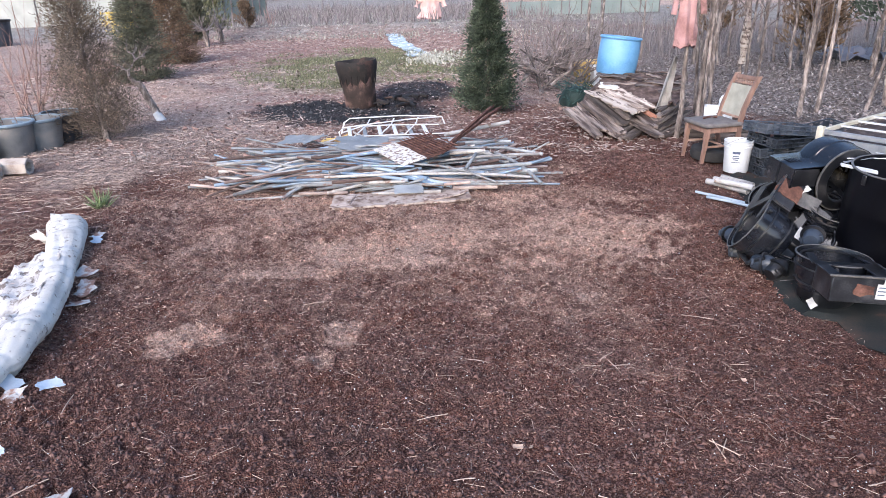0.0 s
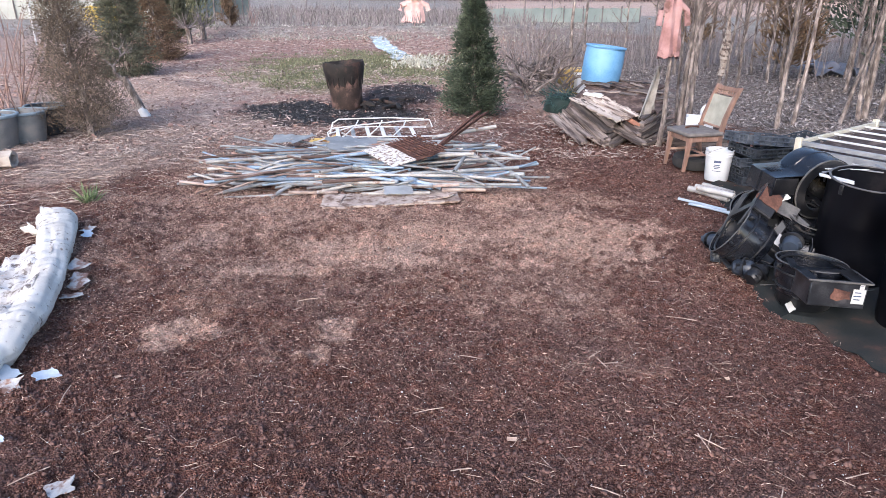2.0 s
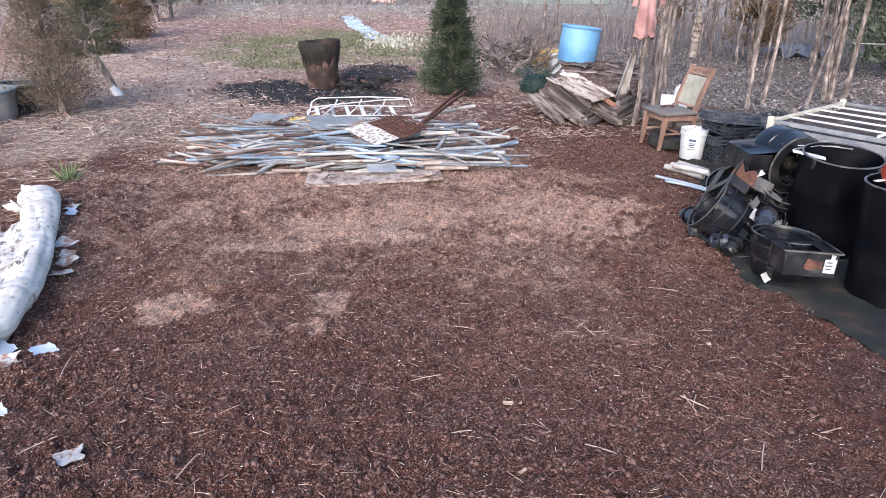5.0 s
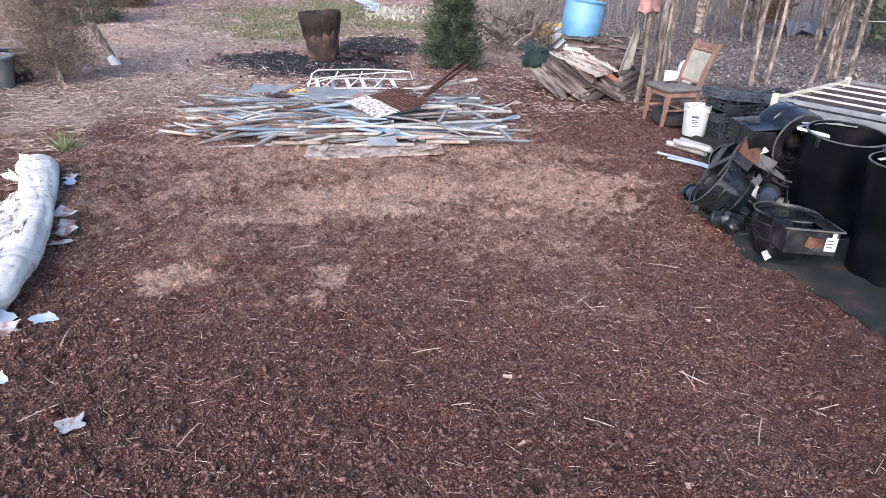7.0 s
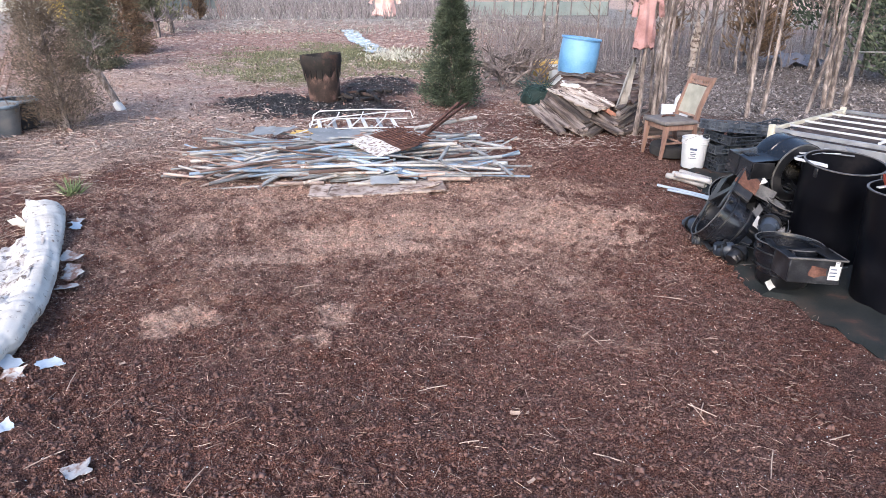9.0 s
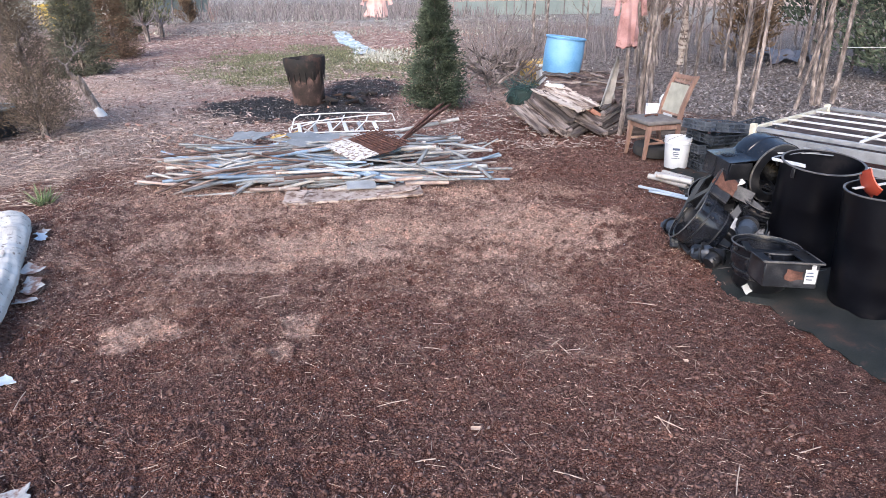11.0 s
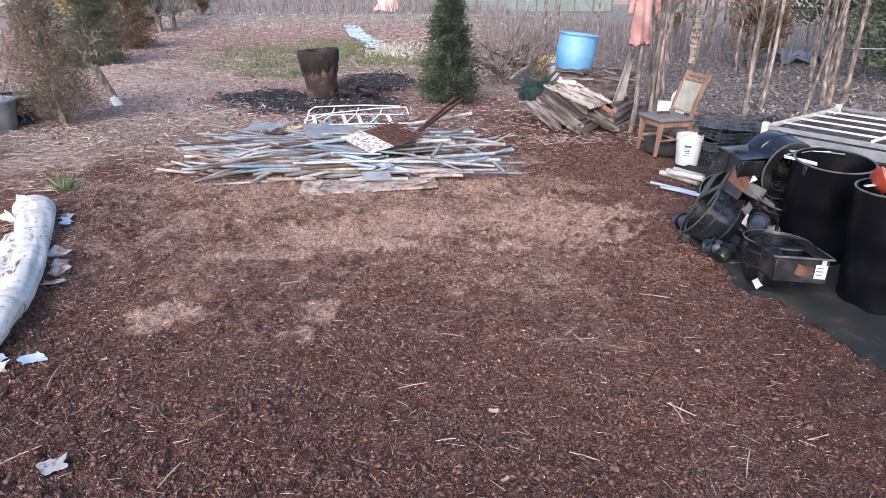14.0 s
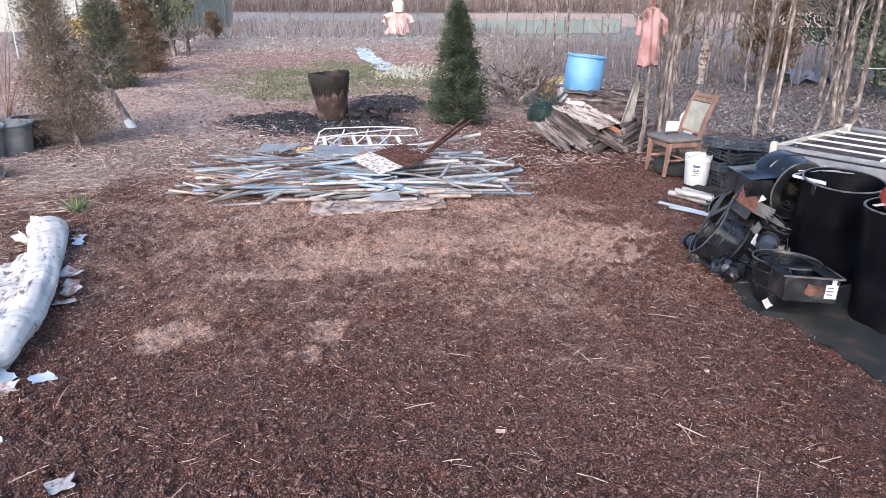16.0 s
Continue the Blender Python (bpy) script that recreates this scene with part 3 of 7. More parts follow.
sapling("bare_tree", 5.9, 13.3, 3.6, 0.028, 19, "thin dark bare sapling in leaf litter", 0.25, 8, (0.1, 0))
sapling("bare_tree", 6.3, 16.5, 4.2, 0.048, 20, GREY_TREE, 0.35, 6, (0.25, 0))
sapling("bare_tree", 4.6, 22.0, 4.5, 0.060, 21, GREY_TREE, 0.4, 5)
sapling("bare_tree", 5.6, 24.5, 4.5, 0.060, 22, GREY_TREE, 0.4, 5)
protos = [sapling("bare_tree", 5.2 + 1.3 * k, 14.5 + 2.2 * (k % 3), 3.4 + 0.4 * k, 0.024 + 0.005 * k, 30 + k, "thin bare sapling in the grove behind the clearing", 0.2, 8, (0.1 * (k - 2), 0)) for k in range(5)]
tg = np.random.default_rng(21)
for k in range(58):
    y = 13.5 + 14 * tg.random()
    x = 3.2 + 0.17 * (y - 13) + tg.random() ** 0.9 * (6.0 + 0.55 * (y - 8))
    copy_thing(protos[k % 5], pose(x, y, float(height(np.array([x]), np.array([y]))[0]) - 0.04, tg.normal(0, 2), tg.normal(0, 2), 360 * tg.random()))
conifer("pine_tree", 10.6, 13.6, 3.6, 1.3, FIR, 5200, "dark green pine behind the bare grove", 0.15, 0.06, 0.6, 0.5, 0.2, seed=14)
conifer("pine_tree", 8.6, 16.2, 3.2, 0.6, BRONZE, 2200, "brown half-dead conifer behind the bare grove", 0.15, 0.12, 0.5, 0.5, 0.3, seed=15)
conifer("pine_tree", 7.5, 19.6, 3.0, 0.6, BRONZE, 1600, "brown half-dead conifer behind the bare grove", 0.15, 0.2, 0.5, 0.5, 0.3, seed=16)
conifer("pine_tree", 11.5, 18.0, 4.2, 1.3, FIR, 3600, "dark green pine behind the bare grove", 0.18, 0.2, 0.6, 0.5, 0.25, seed=17)


def thicket(name, n, x0, x1, y0, y1, lo, hi, thin, mat, label, lean=0.12, seed=5, skew=0.0):
    """Thin upright dead stems, too many to count."""
    g = np.random.default_rng(seed)
    x, y = x0 + (x1 - x0) * g.random(n), y0 + (y1 - y0) * g.random(n)
    x = x + skew * (y - y0)
    b = np.stack([x, y, height(x, y) - 0.02], 1)
    w = np.stack([g.normal(0, lean, n), g.normal(0, lean, n), np.ones(n)], 1)
    v, f = spindles(b, w, lo + (hi - lo) * g.random(n), thin * (0.6 + g.random(n)))
    return tagged(new(name, raw(name, v, f, mat)), label, "undergrowth", kind="stuff")


LILAC = material("grey_stems", [(0.12, 0.1, 0.1), (0.26, 0.23, 0.23)], 5, 0.9, island=True, spread=0.22)
WOODS = material("far_bare_woods", [(0.1, 0.075, 0.07), (0.2, 0.155, 0.145)], 0.4, 0.95, island=True, spread=0.25)
thicket("dead_stems", 1000, 1.6, 8.5, 16.0, 27.0, 0.4, 1.5, 0.007, LILAC, "thicket of thin grey dead stems behind the brush", 0.22, 6, 0.15)
thicket("dead_stems", 500, 8.0, 20.0, 14.0, 30.0, 0.5, 1.7, 0.008, LILAC, "thicket of thin grey dead stems under the grove", 0.2, 7, 0.3)
thicket("weed_stalks", 3000, -14, 6, 34.5, 60, 0.3, 1.0, 0.02, LILAC, "grey dry weed stalks over the rough field", 0.35, 8)
thicket("far_woods", 9000, -150, 190, 112, 150, 5, 11, 0.06, WOODS, "distant bare brown woodland along the field's edge", 0.05, 9)
thicket("far_hedge", 14000, -150, 190, 108, 113, 1.0, 3.5, 0.05, WOODS, "distant low brown hedge along the field's edge", 0.25, 10)


# ---- materials of the things ----
PVC_WHITE = material("weathered_white_pipe", [(0.28, 0.25, 0.23), (0.44, 0.42, 0.4), (0.58, 0.56, 0.54)], 5, 0.5, spread=0.1, spots=(0.24, 0.15, 0.11), spot_scale=9, spot_at=0.63)
PVC_GREY = material("weathered_grey_pipe", [(0.15, 0.15, 0.15), (0.26, 0.275, 0.285), (0.4, 0.42, 0.43)], 5, 0.55, spread=0.14, spots=(0.22, 0.13, 0.1), spot_scale=8, spot_at=0.6)
PVC_BLUE = material("faded_blue_pipe", [(0.12, 0.19, 0.28), (0.21, 0.29, 0.39), (0.34, 0.4, 0.46)], 5, 0.5, spread=0.16, spots=(0.26, 0.18, 0.14), spot_scale=8, spot_at=0.62)
PIPE_PALE = material("pale_blue_pipe", [(0.36, 0.45, 0.54), (0.52, 0.6, 0.67)], 6, 0.45, spread=0.05)
PVC_TAN = material("mud_stained_pipe", [(0.2, 0.135, 0.115), (0.34, 0.26, 0.23), (0.5, 0.42, 0.38)], 5, 0.7, spread=0.14)
PVC_DARK = material("dark_brown_pipe", [(0.06, 0.04, 0.035), (0.14, 0.09, 0.075)], 5, 0.7, spread=0.2)
RUST = material("rust", [(0.06, 0.028, 0.021), (0.13, 0.06, 0.045), (0.22, 0.115, 0.085)], 14, 0.85, 0.2, bump=0.5, spread=0.1)
FLAKED = material("flaking_white_paint_over_rust", [(0.5, 0.47, 0.43), (0.7, 0.67, 0.63)], 10, 0.7, bump=0.4, spots=(0.16, 0.09, 0.065), spot_scale=22, spot_at=0.55)
OLD_BOARD = material("flaking_board", [(0.28, 0.2, 0.165), (0.48, 0.39, 0.34), (0.6, 0.52, 0.47)], 7, 0.85, bump=0.5, spots=(0.17, 0.11, 0.085), spot_scale=13, spot_at=0.55)
WHITE_METAL = material("white_enamel", [(0.6, 0.6, 0.6), (0.78, 0.78, 0.78)], 8, 0.4, spread=0.05, spots=(0.3, 0.24, 0.2), spot_scale=16, spot_at=0.72)
GREY_SHEET = material("grey_roof_sheet", [(0.19, 0.205, 0.22), (0.32, 0.34, 0.36)], 6, 0.55, bump=0.3, spots=(0.4, 0.4, 0.4), spot_scale=10)
YELLOW = material("yellow_plastic", [(0.5, 0.33, 0.1), (0.66, 0.48, 0.18)], 6, 0.5, bump=0.1)
WOOD_GREY = material("weathered_plank", [(0.07, 0.054, 0.047), (0.19, 0.152, 0.135), (0.38, 0.325, 0.295)], 9, 0.88, bump=0.8, fine=90, stretch=(0.14, 1, 1), spread=0.25, spots=(0.05, 0.035, 0.031), spot_scale=14, spot_at=0.54)
WOOD_PALE = material("pale_rotten_plank", [(0.3, 0.23, 0.19), (0.54, 0.46, 0.4), (0.7, 0.63, 0.57)], 8, 0.88, bump=0.8, fine=70, stretch=(0.25, 1, 1), spread=0.12, spots=(0.12, 0.08, 0.065), spot_scale=13, spot_at=0.54)
EARTH = material("brown_earth_heap", [(0.035, 0.022, 0.02), (0.085, 0.055, 0.047), (0.2, 0.145, 0.125)], 11, 0.95, bump=0.8)


def ground_z(x, y):
    return float(height(np.array([float(x)]), np.array([float(y)]))[0])


# ---- the heap of pipes ----
def pipe_mesh(kind, length, radius, mat, seed):
    rr = random.Random(seed)
    bend = {"straight": 0.02, "bowed": 0.09, "bent": 0.2}[kind] * length
    pts = [((f - 0.5) * length, bend * (4 * f * (1 - f) - 0.5) + rr.uniform(-1, 1) * 0.004, 0.15 * bend * math.sin(f * 5 + seed)) for f in (k / 6 for k in range(7))]
    return mesh_of("pipe", tube(bmesh.new(), pts, radius, 10, 0.004 if radius < 0.03 else 0.006), mat)


def lay_pipes():
    rr = random.Random(41)
    kinds = [(PVC_WHITE, "off-white weathered plastic pipe lying in the heap", 4), (PVC_GREY, "grey weathered plastic pipe lying in the heap", 11), (PVC_BLUE, "faded blue plastic pipe lying in the heap", 8),
             (PVC_TAN, "mud-stained tan pipe lying in the heap", 4), (PVC_DARK, "dark brown pipe lying low in the heap", 2)]
    bag = []
    for mat, label, share in kinds:
        for k in range(share):
            shape = "straight" if k % 3 else ("bowed" if k else "bent" if mat is PVC_GREY else "bowed")
            bag.append((pipe_mesh(shape, rr.uniform(0.8, 2.4), rr.choice((0.012, 0.014, 0.016, 0.019, 0.025)), mat, rr.randint(0, 999)), label))
    n = 210
    for k in range(n):
        me, label = bag[(k * 17) % len(bag)]
        f = k / n
        level = f ** 1.1
        y = 6.95 + 1.9 * rr.random()
        x = -0.85 + rr.gauss(0, 0.85) * (1.05 - 0.35 * level)
        a = rr.gauss(5, 15) + (y - 7.8) * 9
        half = max(v.co.x for v in me.vertices)
        x = min(max(x, -2.75 + half * 0.85), 1.15 - half * 0.8) if half < 1.9 else -0.8
        crown = max(0.0, 1 - ((x + 0.75) / 1.9) ** 2 - ((y - 7.8) / 1.25) ** 2)
        z = 0.035 + level * 0.27 * crown
        ob = new("pipe", me)
        ob.matrix_world = pose(x, y, ground_z(x, y) + z, rr.uniform(0, 360), rr.gauss(0, 1.5) - (x + 0.8) * 1.6 * level, a)
        tagged(ob, label, "pipe", "pipes in the heap")


def laid_pipe(mat, radius, *pts, label):
    """One pipe from point to point, open at its ends."""
    if len(pts) > 2:
        fine = []
        for a, b in zip(pts, pts[1:]):
            fine += [tuple(p + (q - p) * k / 5 for p, q in zip(a, b)) for k in range(5)]
        fine.append(pts[-1])
        pts = [tuple(sum(fine[min(max(i + d, 0), len(fine) - 1)][c] for d in (-2, -1, 0, 1, 2)) / 5 for c in range(3)) for i in range(len(fine))]
    at = Vector(pts[0]).lerp(Vector(pts[-1]), 0.5)
    solo("pipe", tube(bmesh.new(), [Vector(p) - at for p in pts], radius, 12, 0.005), mat, Matrix.Translation(at), label, "pipe", "pipes in the heap")


def top_pipes():
    white, grey, blue, tan = "thick off-white pipe on top of the heap", "grey weathered pipe on top of the heap", "pale blue pipe on top of the heap", "muddy tan pipe on top of the heap"
    laid_pipe(PVC_WHITE, 0.022, (-2.66, 7.7, 0.09), (-1.26, 7.85, 0.19), label=white)
    laid_pipe(PVC_WHITE, 0.024, (-2.37, 7.15, 0.03), (-1.84, 7.5, 0.08), label="thick off-white pipe on the heap's edge")
    laid_pipe(PVC_BLUE, 0.02, (-2.6, 7.95, 0.07), (-1.1, 8.5, 0.24), label=blue)
    laid_pipe(PVC_GREY, 0.019, (-1.71, 6.72, 0.02), (-1.61, 6.95, 0.07), (-1.3, 7.2, 0.13), (-0.88, 7.35, 0.14), label="grey bent pipe end hanging over the heap's front")
    laid_pipe(PVC_TAN, 0.02, (-1.54, 6.85, 0.05), (-1.01, 6.85, 0.05), label=tan)
    laid_pipe(PVC_WHITE, 0.018, (-1.23, 6.82, 0.06), (-0.65, 7.05, 0.13), label=white)
    laid_pipe(PIPE_PALE, 0.022, (-0.87, 7.3, 0.24), (0.1, 6.78, 0.12), label=blue)
    laid_pipe(PVC_BLUE, 0.02, (-0.55, 7.1, 0.19), (0.01, 6.75, 0.12), label=blue)
    laid_pipe(PVC_GREY, 0.02, (-0.29, 7.0, 0.21), (1.0, 7.25, 0.22), label=grey)
    laid_pipe(PVC_WHITE, 0.019, (-0.6, 6.72, 0.08), (-0.23, 6.9, 0.11), label=white)
    laid_pipe(PVC_WHITE, 0.023, (0.09, 7.45, 0.31), (0.5, 7.5, 0.32), label="short white pipe on top of the heap")
    laid_pipe(PVC_GREY, 0.02, (0.26, 7.05, 0.23), (0.39, 7.35, 0.32), label="short grey pipe standing out of the heap")
    laid_pipe(PVC_GREY, 0.019, (0.57, 7.85, 0.24), (0.88, 7.35, 0.2), (1.09, 6.75, 0.1), label="grey drooping pipe sticking out of the heap")
    laid_pipe(PVC_GREY, 0.02, (0.72, 8.0, 0.24), (1.2, 7.75, 0.2), label=grey)
    laid_pipe(PVC_GREY, 0.019, (0.22, 8.25, 0.25), (0.87, 8.3, 0.24), label=grey)
    laid_pipe(PVC_WHITE, 0.026, (0.04, 8.75, 0.25), (0.93, 9.2, 0.31), label="thick white pipe over the back of the heap")
    laid_pipe(PVC_WHITE, 0.02, (-0.74, 6.72, 0.07), (-0.01, 6.72, 0.08), label="thick white pipe at the heap's front")
    laid_pipe(PVC_TAN, 0.022, (0.12, 6.8, 0.09), (0.59, 6.8, 0.09), label=tan)
    laid_pipe(PVC_BLUE, 0.02, (-1.92, 7.4, 0.14), (-0.91, 7.8, 0.22), label=blue)
    laid_pipe(PIPE_PALE, 0.018, (-0.73, 7.0, 0.17), (-0.23, 7.2, 0.21), label=blue)
    laid_pipe(PVC_TAN, 0.024, (-1.58, 7.3, 0.16), (-0.63, 7.6, 0.23), label=tan)


lay_pipes()
top_pipes()


def ragged_sheet(w, d, thick, nx=14, ny=9, wave=0.02, jag=0.05, seed=1, curl=0.0):
    """A thin worn sheet with a broken edge and real thickness."""
    bm = bmesh.new()
    top, low = {}, {}
    for i in range(nx + 1):
        for j in range(ny + 1):
            u, v = i / nx - 0.5, j / ny - 0.5
            x = u * w + jag * noise.noise(Vector((u * 5, v * d * 22, seed))) * abs(2 * u) ** 3
            y = v * d + jag * noise.noise(Vector((u * w * 22, v * 5, seed + 9))) * abs(2 * v) ** 3
            z = wave * noise.noise(Vector((x * 3, y * 3, seed))) + curl * (u * u + 0.6 * v * v) * 2
            top[i, j] = bm.verts.new((x, y, z + thick))
            low[i, j] = bm.verts.new((x, y, z))
    for i in range(nx):
        for j in range(ny):
            bm.faces.new((top[i, j], top[i + 1, j], top[i + 1, j + 1], top[i, j + 1]))
            bm.faces.new((low[i, j], low[i, j + 1], low[i + 1, j + 1], low[i + 1, j]))
    edge = [(i, 0) for i in range(nx)] + [(nx, j) for j in range(ny)] + [(i, ny) for i in range(nx, 0, -1)] + [(0, j) for j in range(ny, 0, -1)]
    for a, b in zip(edge, edge[1:] + edge[:1]):
        bm.faces.new((low[a], low[b], top[b], top[a]))
    return bm


def heap_sheets():
    ob = thing("board", pose(-0.42, 6.62, 0.035, 2, -1, 6), "flaking whitish board lying under the heap's front edge", "board")
    part("panel", ragged_sheet(1.42, 0.4, 0.022, 24, 6, 0.012, 0.035, 3), OLD_BOARD, ob)
    part("panel", ragged_sheet(0.2, 0.3, 0.012, 5, 5, 0.01, 0.04, 5), OLD_BOARD, ob, "broken corner piece", pose(-0.62, 0.0, 0.022, 3, 0, -6))
    part("panel", ragged_sheet(0.5, 0.1, 0.012, 8, 3, 0.01, 0.05, 6), OLD_BOARD, ob, "broken strip", pose(0.4, -0.1, 0.024, 0, -4, 9))
    solo("sheet", ragged_sheet(0.3, 0.16, 0.006, 6, 5, 0.01, 0.02, 7), GREY_SHEET, pose(-0.35, 6.72, 0.11, 16, 0, 6), "small grey sheet scrap on the heap's front", "sheet")
    solo("sheet", ragged_sheet(0.62, 0.3, 0.006, 8, 6, 0.03, 0.12, 8, 0.03), GREY_SHEET, pose(-1.88, 8.85, 0.2, 12, -8, -22), "torn blue-grey sheet at the back of the heap", "sheet")
    solo("sheet", ragged_sheet(0.62, 0.42, 0.006, 9, 7, 0.03, 0.08, 9), GREY_SHEET, pose(-0.95, 8.1, 0.31, 10, 4, 14), "blue-grey sheet lying on top of the heap", "sheet")
    ob = thing("plastic_scrap", pose(-1.5, 9.1, 0.08, 14, -6, -30), "torn yellow plastic scrap behind the heap", "scrap")
    part("strip", ragged_sheet(0.4, 0.1, 0.004, 7, 3, 0.03, 0.05, 10, 0.05), YELLOW, ob)
    part("strip", ragged_sheet(0.3, 0.07, 0.004, 6, 3, 0.03, 0.05, 11, 0.06), YELLOW, ob, "", pose(0.03, 0.06, 0.03, 5, 4, 35))
    # rusted trellis tray with a painted half
    ob = thing("rusty_grate", pose(-0.3, 7.5, 0.35, 8, 3, -58), "rusted metal grate tray with flaking white paint on the heap", "grate")
    bm = ragged_sheet(0.74, 0.3, 0.008, 9, 6, 0.008, 0.01, 12)
    part("tray", bm, FLAKED, ob, "flaked white half", pose(-0.02, -0.2, 0))
    part("tray", ragged_sheet(0.72, 0.38, 0.008, 9, 6, 0.02, 0.03, 13), RUST, ob, "rusted half", pose(-0.02, 0.16, -0.006))
    for k in range(9):
        part("bar", tube(bmesh.new(), [(-0.37, 0.0 + 0.045 * k, 0.03), (0.36, 0.0 + 0.045 * k, 0.032)], 0.006, 6), RUST, ob)
    for k in range(4):
        part("cross_bar", tube(bmesh.new(), [(-0.28 + 0.18 * k, 0.0, 0.022), (-0.28 + 0.18 * k, 0.4, 0.022)], 0.007, 6), RUST, ob)
    # rusted angle iron
    ob = thing("angle_iron", pose(0.42, 8.55, 0.36, 20, -6, 64), "two rusted angle irons leaning across the heap", "metal bar")
    for dy, dz, a in ((0, 0, 0), (0.06, -0.03, 3)):
        bm = bmesh.new()
        box(bm, (1.9, 0.05, 0.006), (0, 0.025, 0), bevel=0.001)
        box(bm, (1.9, 0.006, 0.05), (0, 0, 0.025), bevel=0.001)
        part("bar", bm, RUST, ob, "", pose(0, dy, dz, 0, 0, a))


heap_sheets()


def folding_ladder():
    """A white step ladder lying folded on the back of the heap."""
    ob = thing("step_ladder", pose(-0.78, 9.2, 0.15, 4, 0, 3) @ Matrix.Diagonal((1, 1, 0.72, 1)), "white enamelled folding step ladder lying on the pipe heap", "ladder")
    for y, z, l0, l1 in ((-0.22, 0.1, -0.85, 0.85), (0.3, 0.1, -0.6, 0.75)):
        part("rail", tube(bmesh.new(), [(l0, y - 0.16, z - 0.05), (l0 + 0.25, y, z), (0, y, z + 0.01), (l1, y * 0.9, z)], 0.013, 8), WHITE_METAL, ob)
    for k in range(6):
        x = -0.5 + 0.21 * k
        bm = bmesh.new()
        box(bm, (0.055, 0.5, 0.018), (x, 0.04, 0.1), (0, -24, 6), 0.006)
        part("step", bm, GREY_SHEET if k % 3 == 1 else WHITE_METAL, ob)
    part("hoop", tube(bmesh.new(), [(-0.6, -0.2, 0.05), (-0.62, -0.21, 0.2), (-0.56, -0.2, 0.27), (-0.2, -0.1, 0.29), (0.35, 0.12, 0.28), (0.8, 0.3, 0.24), (0.84, 0.3, 0.1)], 0.012, 8), WHITE_METAL, ob)
    part("hoop", tube(bmesh.new(), [(-0.62, 0.1, 0.04), (-0.58, 0.22, 0.22), (-0.5, 0.26, 0.28), (0.2, 0.3, 0.29), (0.72, 0.32, 0.25)], 0.012, 8), WHITE_METAL, ob)
    for k in range(3):
        x = -0.42 + 0.34 * k
        part("brace", tube(bmesh.new(), [(x, -0.2, 0.1), (x + 0.16, 0.08, 0.2), (x + 0.2, 0.24, 0.26)], 0.011, 6), WHITE_METAL, ob)


folding_ladder()


# ---- the burn barrel ----
def burn_barrel():
    char = material("charred_metal", [(0.006, 0.005, 0.005), (0.014, 0.011, 0.011), (0.03, 0.024, 0.022)], 6, 0.75, 0.0, bump=0.5, spots=(0.06, 0.033, 0.026), spot_scale=4, spot_at=0.58)
    scorched = material("scorched_rust", [(0.014, 0.01, 0.009), (0.045, 0.028, 0.024), (0.19, 0.115, 0.1)], 5, 0.8, 0.0, bump=0.5)
    ob = thing("burn_barrel", pose(-1.53, 12.75, ground_z(-1.53, 12.75) - 0.02, 0, -3, 0) @ Matrix.Diagonal((0.98, 0.98, 1.1, 1)), "charred flared metal burn barrel standing in ash", "barrel")
    wall = [(0.28, 0), (0.3, 0.03), (0.31, 0.3), (0.325, 0.5)]
    part("body", lathe(bmesh.new(), wall + [(0.335, 0.58), (0.325, 0.56), (0.285, 0.3), (0.27, 0.05)], 30, 0.015), scorched, ob)
    bm = bmesh.new()
    rr = random.Random(5)
    n, prof = 34, [(0.333, 0.5), (0.352, 0.57), (0.372, 0.65), (0.378, 0.73), (0.365, 0.785), (0.34, 0.77), (0.325, 0.68), (0.32, 0.55)]
    drip = [rr.uniform(-0.1, 0.02) for _ in range(n)]
    rings(bm, [[Vector((r * math.cos(a) * (1 + 0.05 * math.sin(2 * a + 1)), r * math.sin(a), z + (drip[k] if i == 0 else 0.014 * math.sin(2 * a + 0.6) + rr.uniform(-0.012, 0.012))))
                for k, a in enumerate(2 * math.pi * k / n for k in range(n))] for i, (r, z) in enumerate(prof)], False, False)
    for k in range(16):
        a = 2 * math.pi * (k + rr.random() * 0.7) / 16
        q, d = Vector((math.cos(a), math.sin(a), 0)), rr.uniform(0.06, 0.2)
        tube(bm, [q * 0.342 + Vector((0, 0, 0.56)), q * 0.334 + Vector((0, 0, 0.5 - d * 0.5)), q * 0.322 + Vector((0, 0, 0.5 - d))], [0.02, 0.013, 0.006], 6)
    part("rim", bm, char, ob, "blackened folded rim with tar drips")
    part("ash_fill", lathe(bmesh.new(), [(0.02, 0.5), (0.3, 0.5), (0.3, 0.55), (0.15, 0.6), (0.01, 0.62)], 18, 0.05), char, ob, "burnt waste inside")
    for k in range(9):
        x, y = -0.95 + rr.uniform(-0.35, 0.6), 12.5 + rr.uniform(-0.3, 0.5)
        a = rr.uniform(0, 180)
        L = rr.uniform(0.3, 0.7)
        solo("charred_branch", tube(bmesh.new(), [(-L / 2, 0, 0), (-L / 6, 0.03, 0.02), (L / 5, -0.02, 0.03), (L / 2, 0.02, 0.0)], [0.03, 0.035, 0.03, 0.018], 7, jag=0.3), char,
             pose(x, y, ground_z(x, y) + 0.03 + 0.02 * (k % 4), 0, rr.uniform(-6, 6), a), "charred branch lying by the burn barrel", "branch", "charred branches")


burn_barrel()


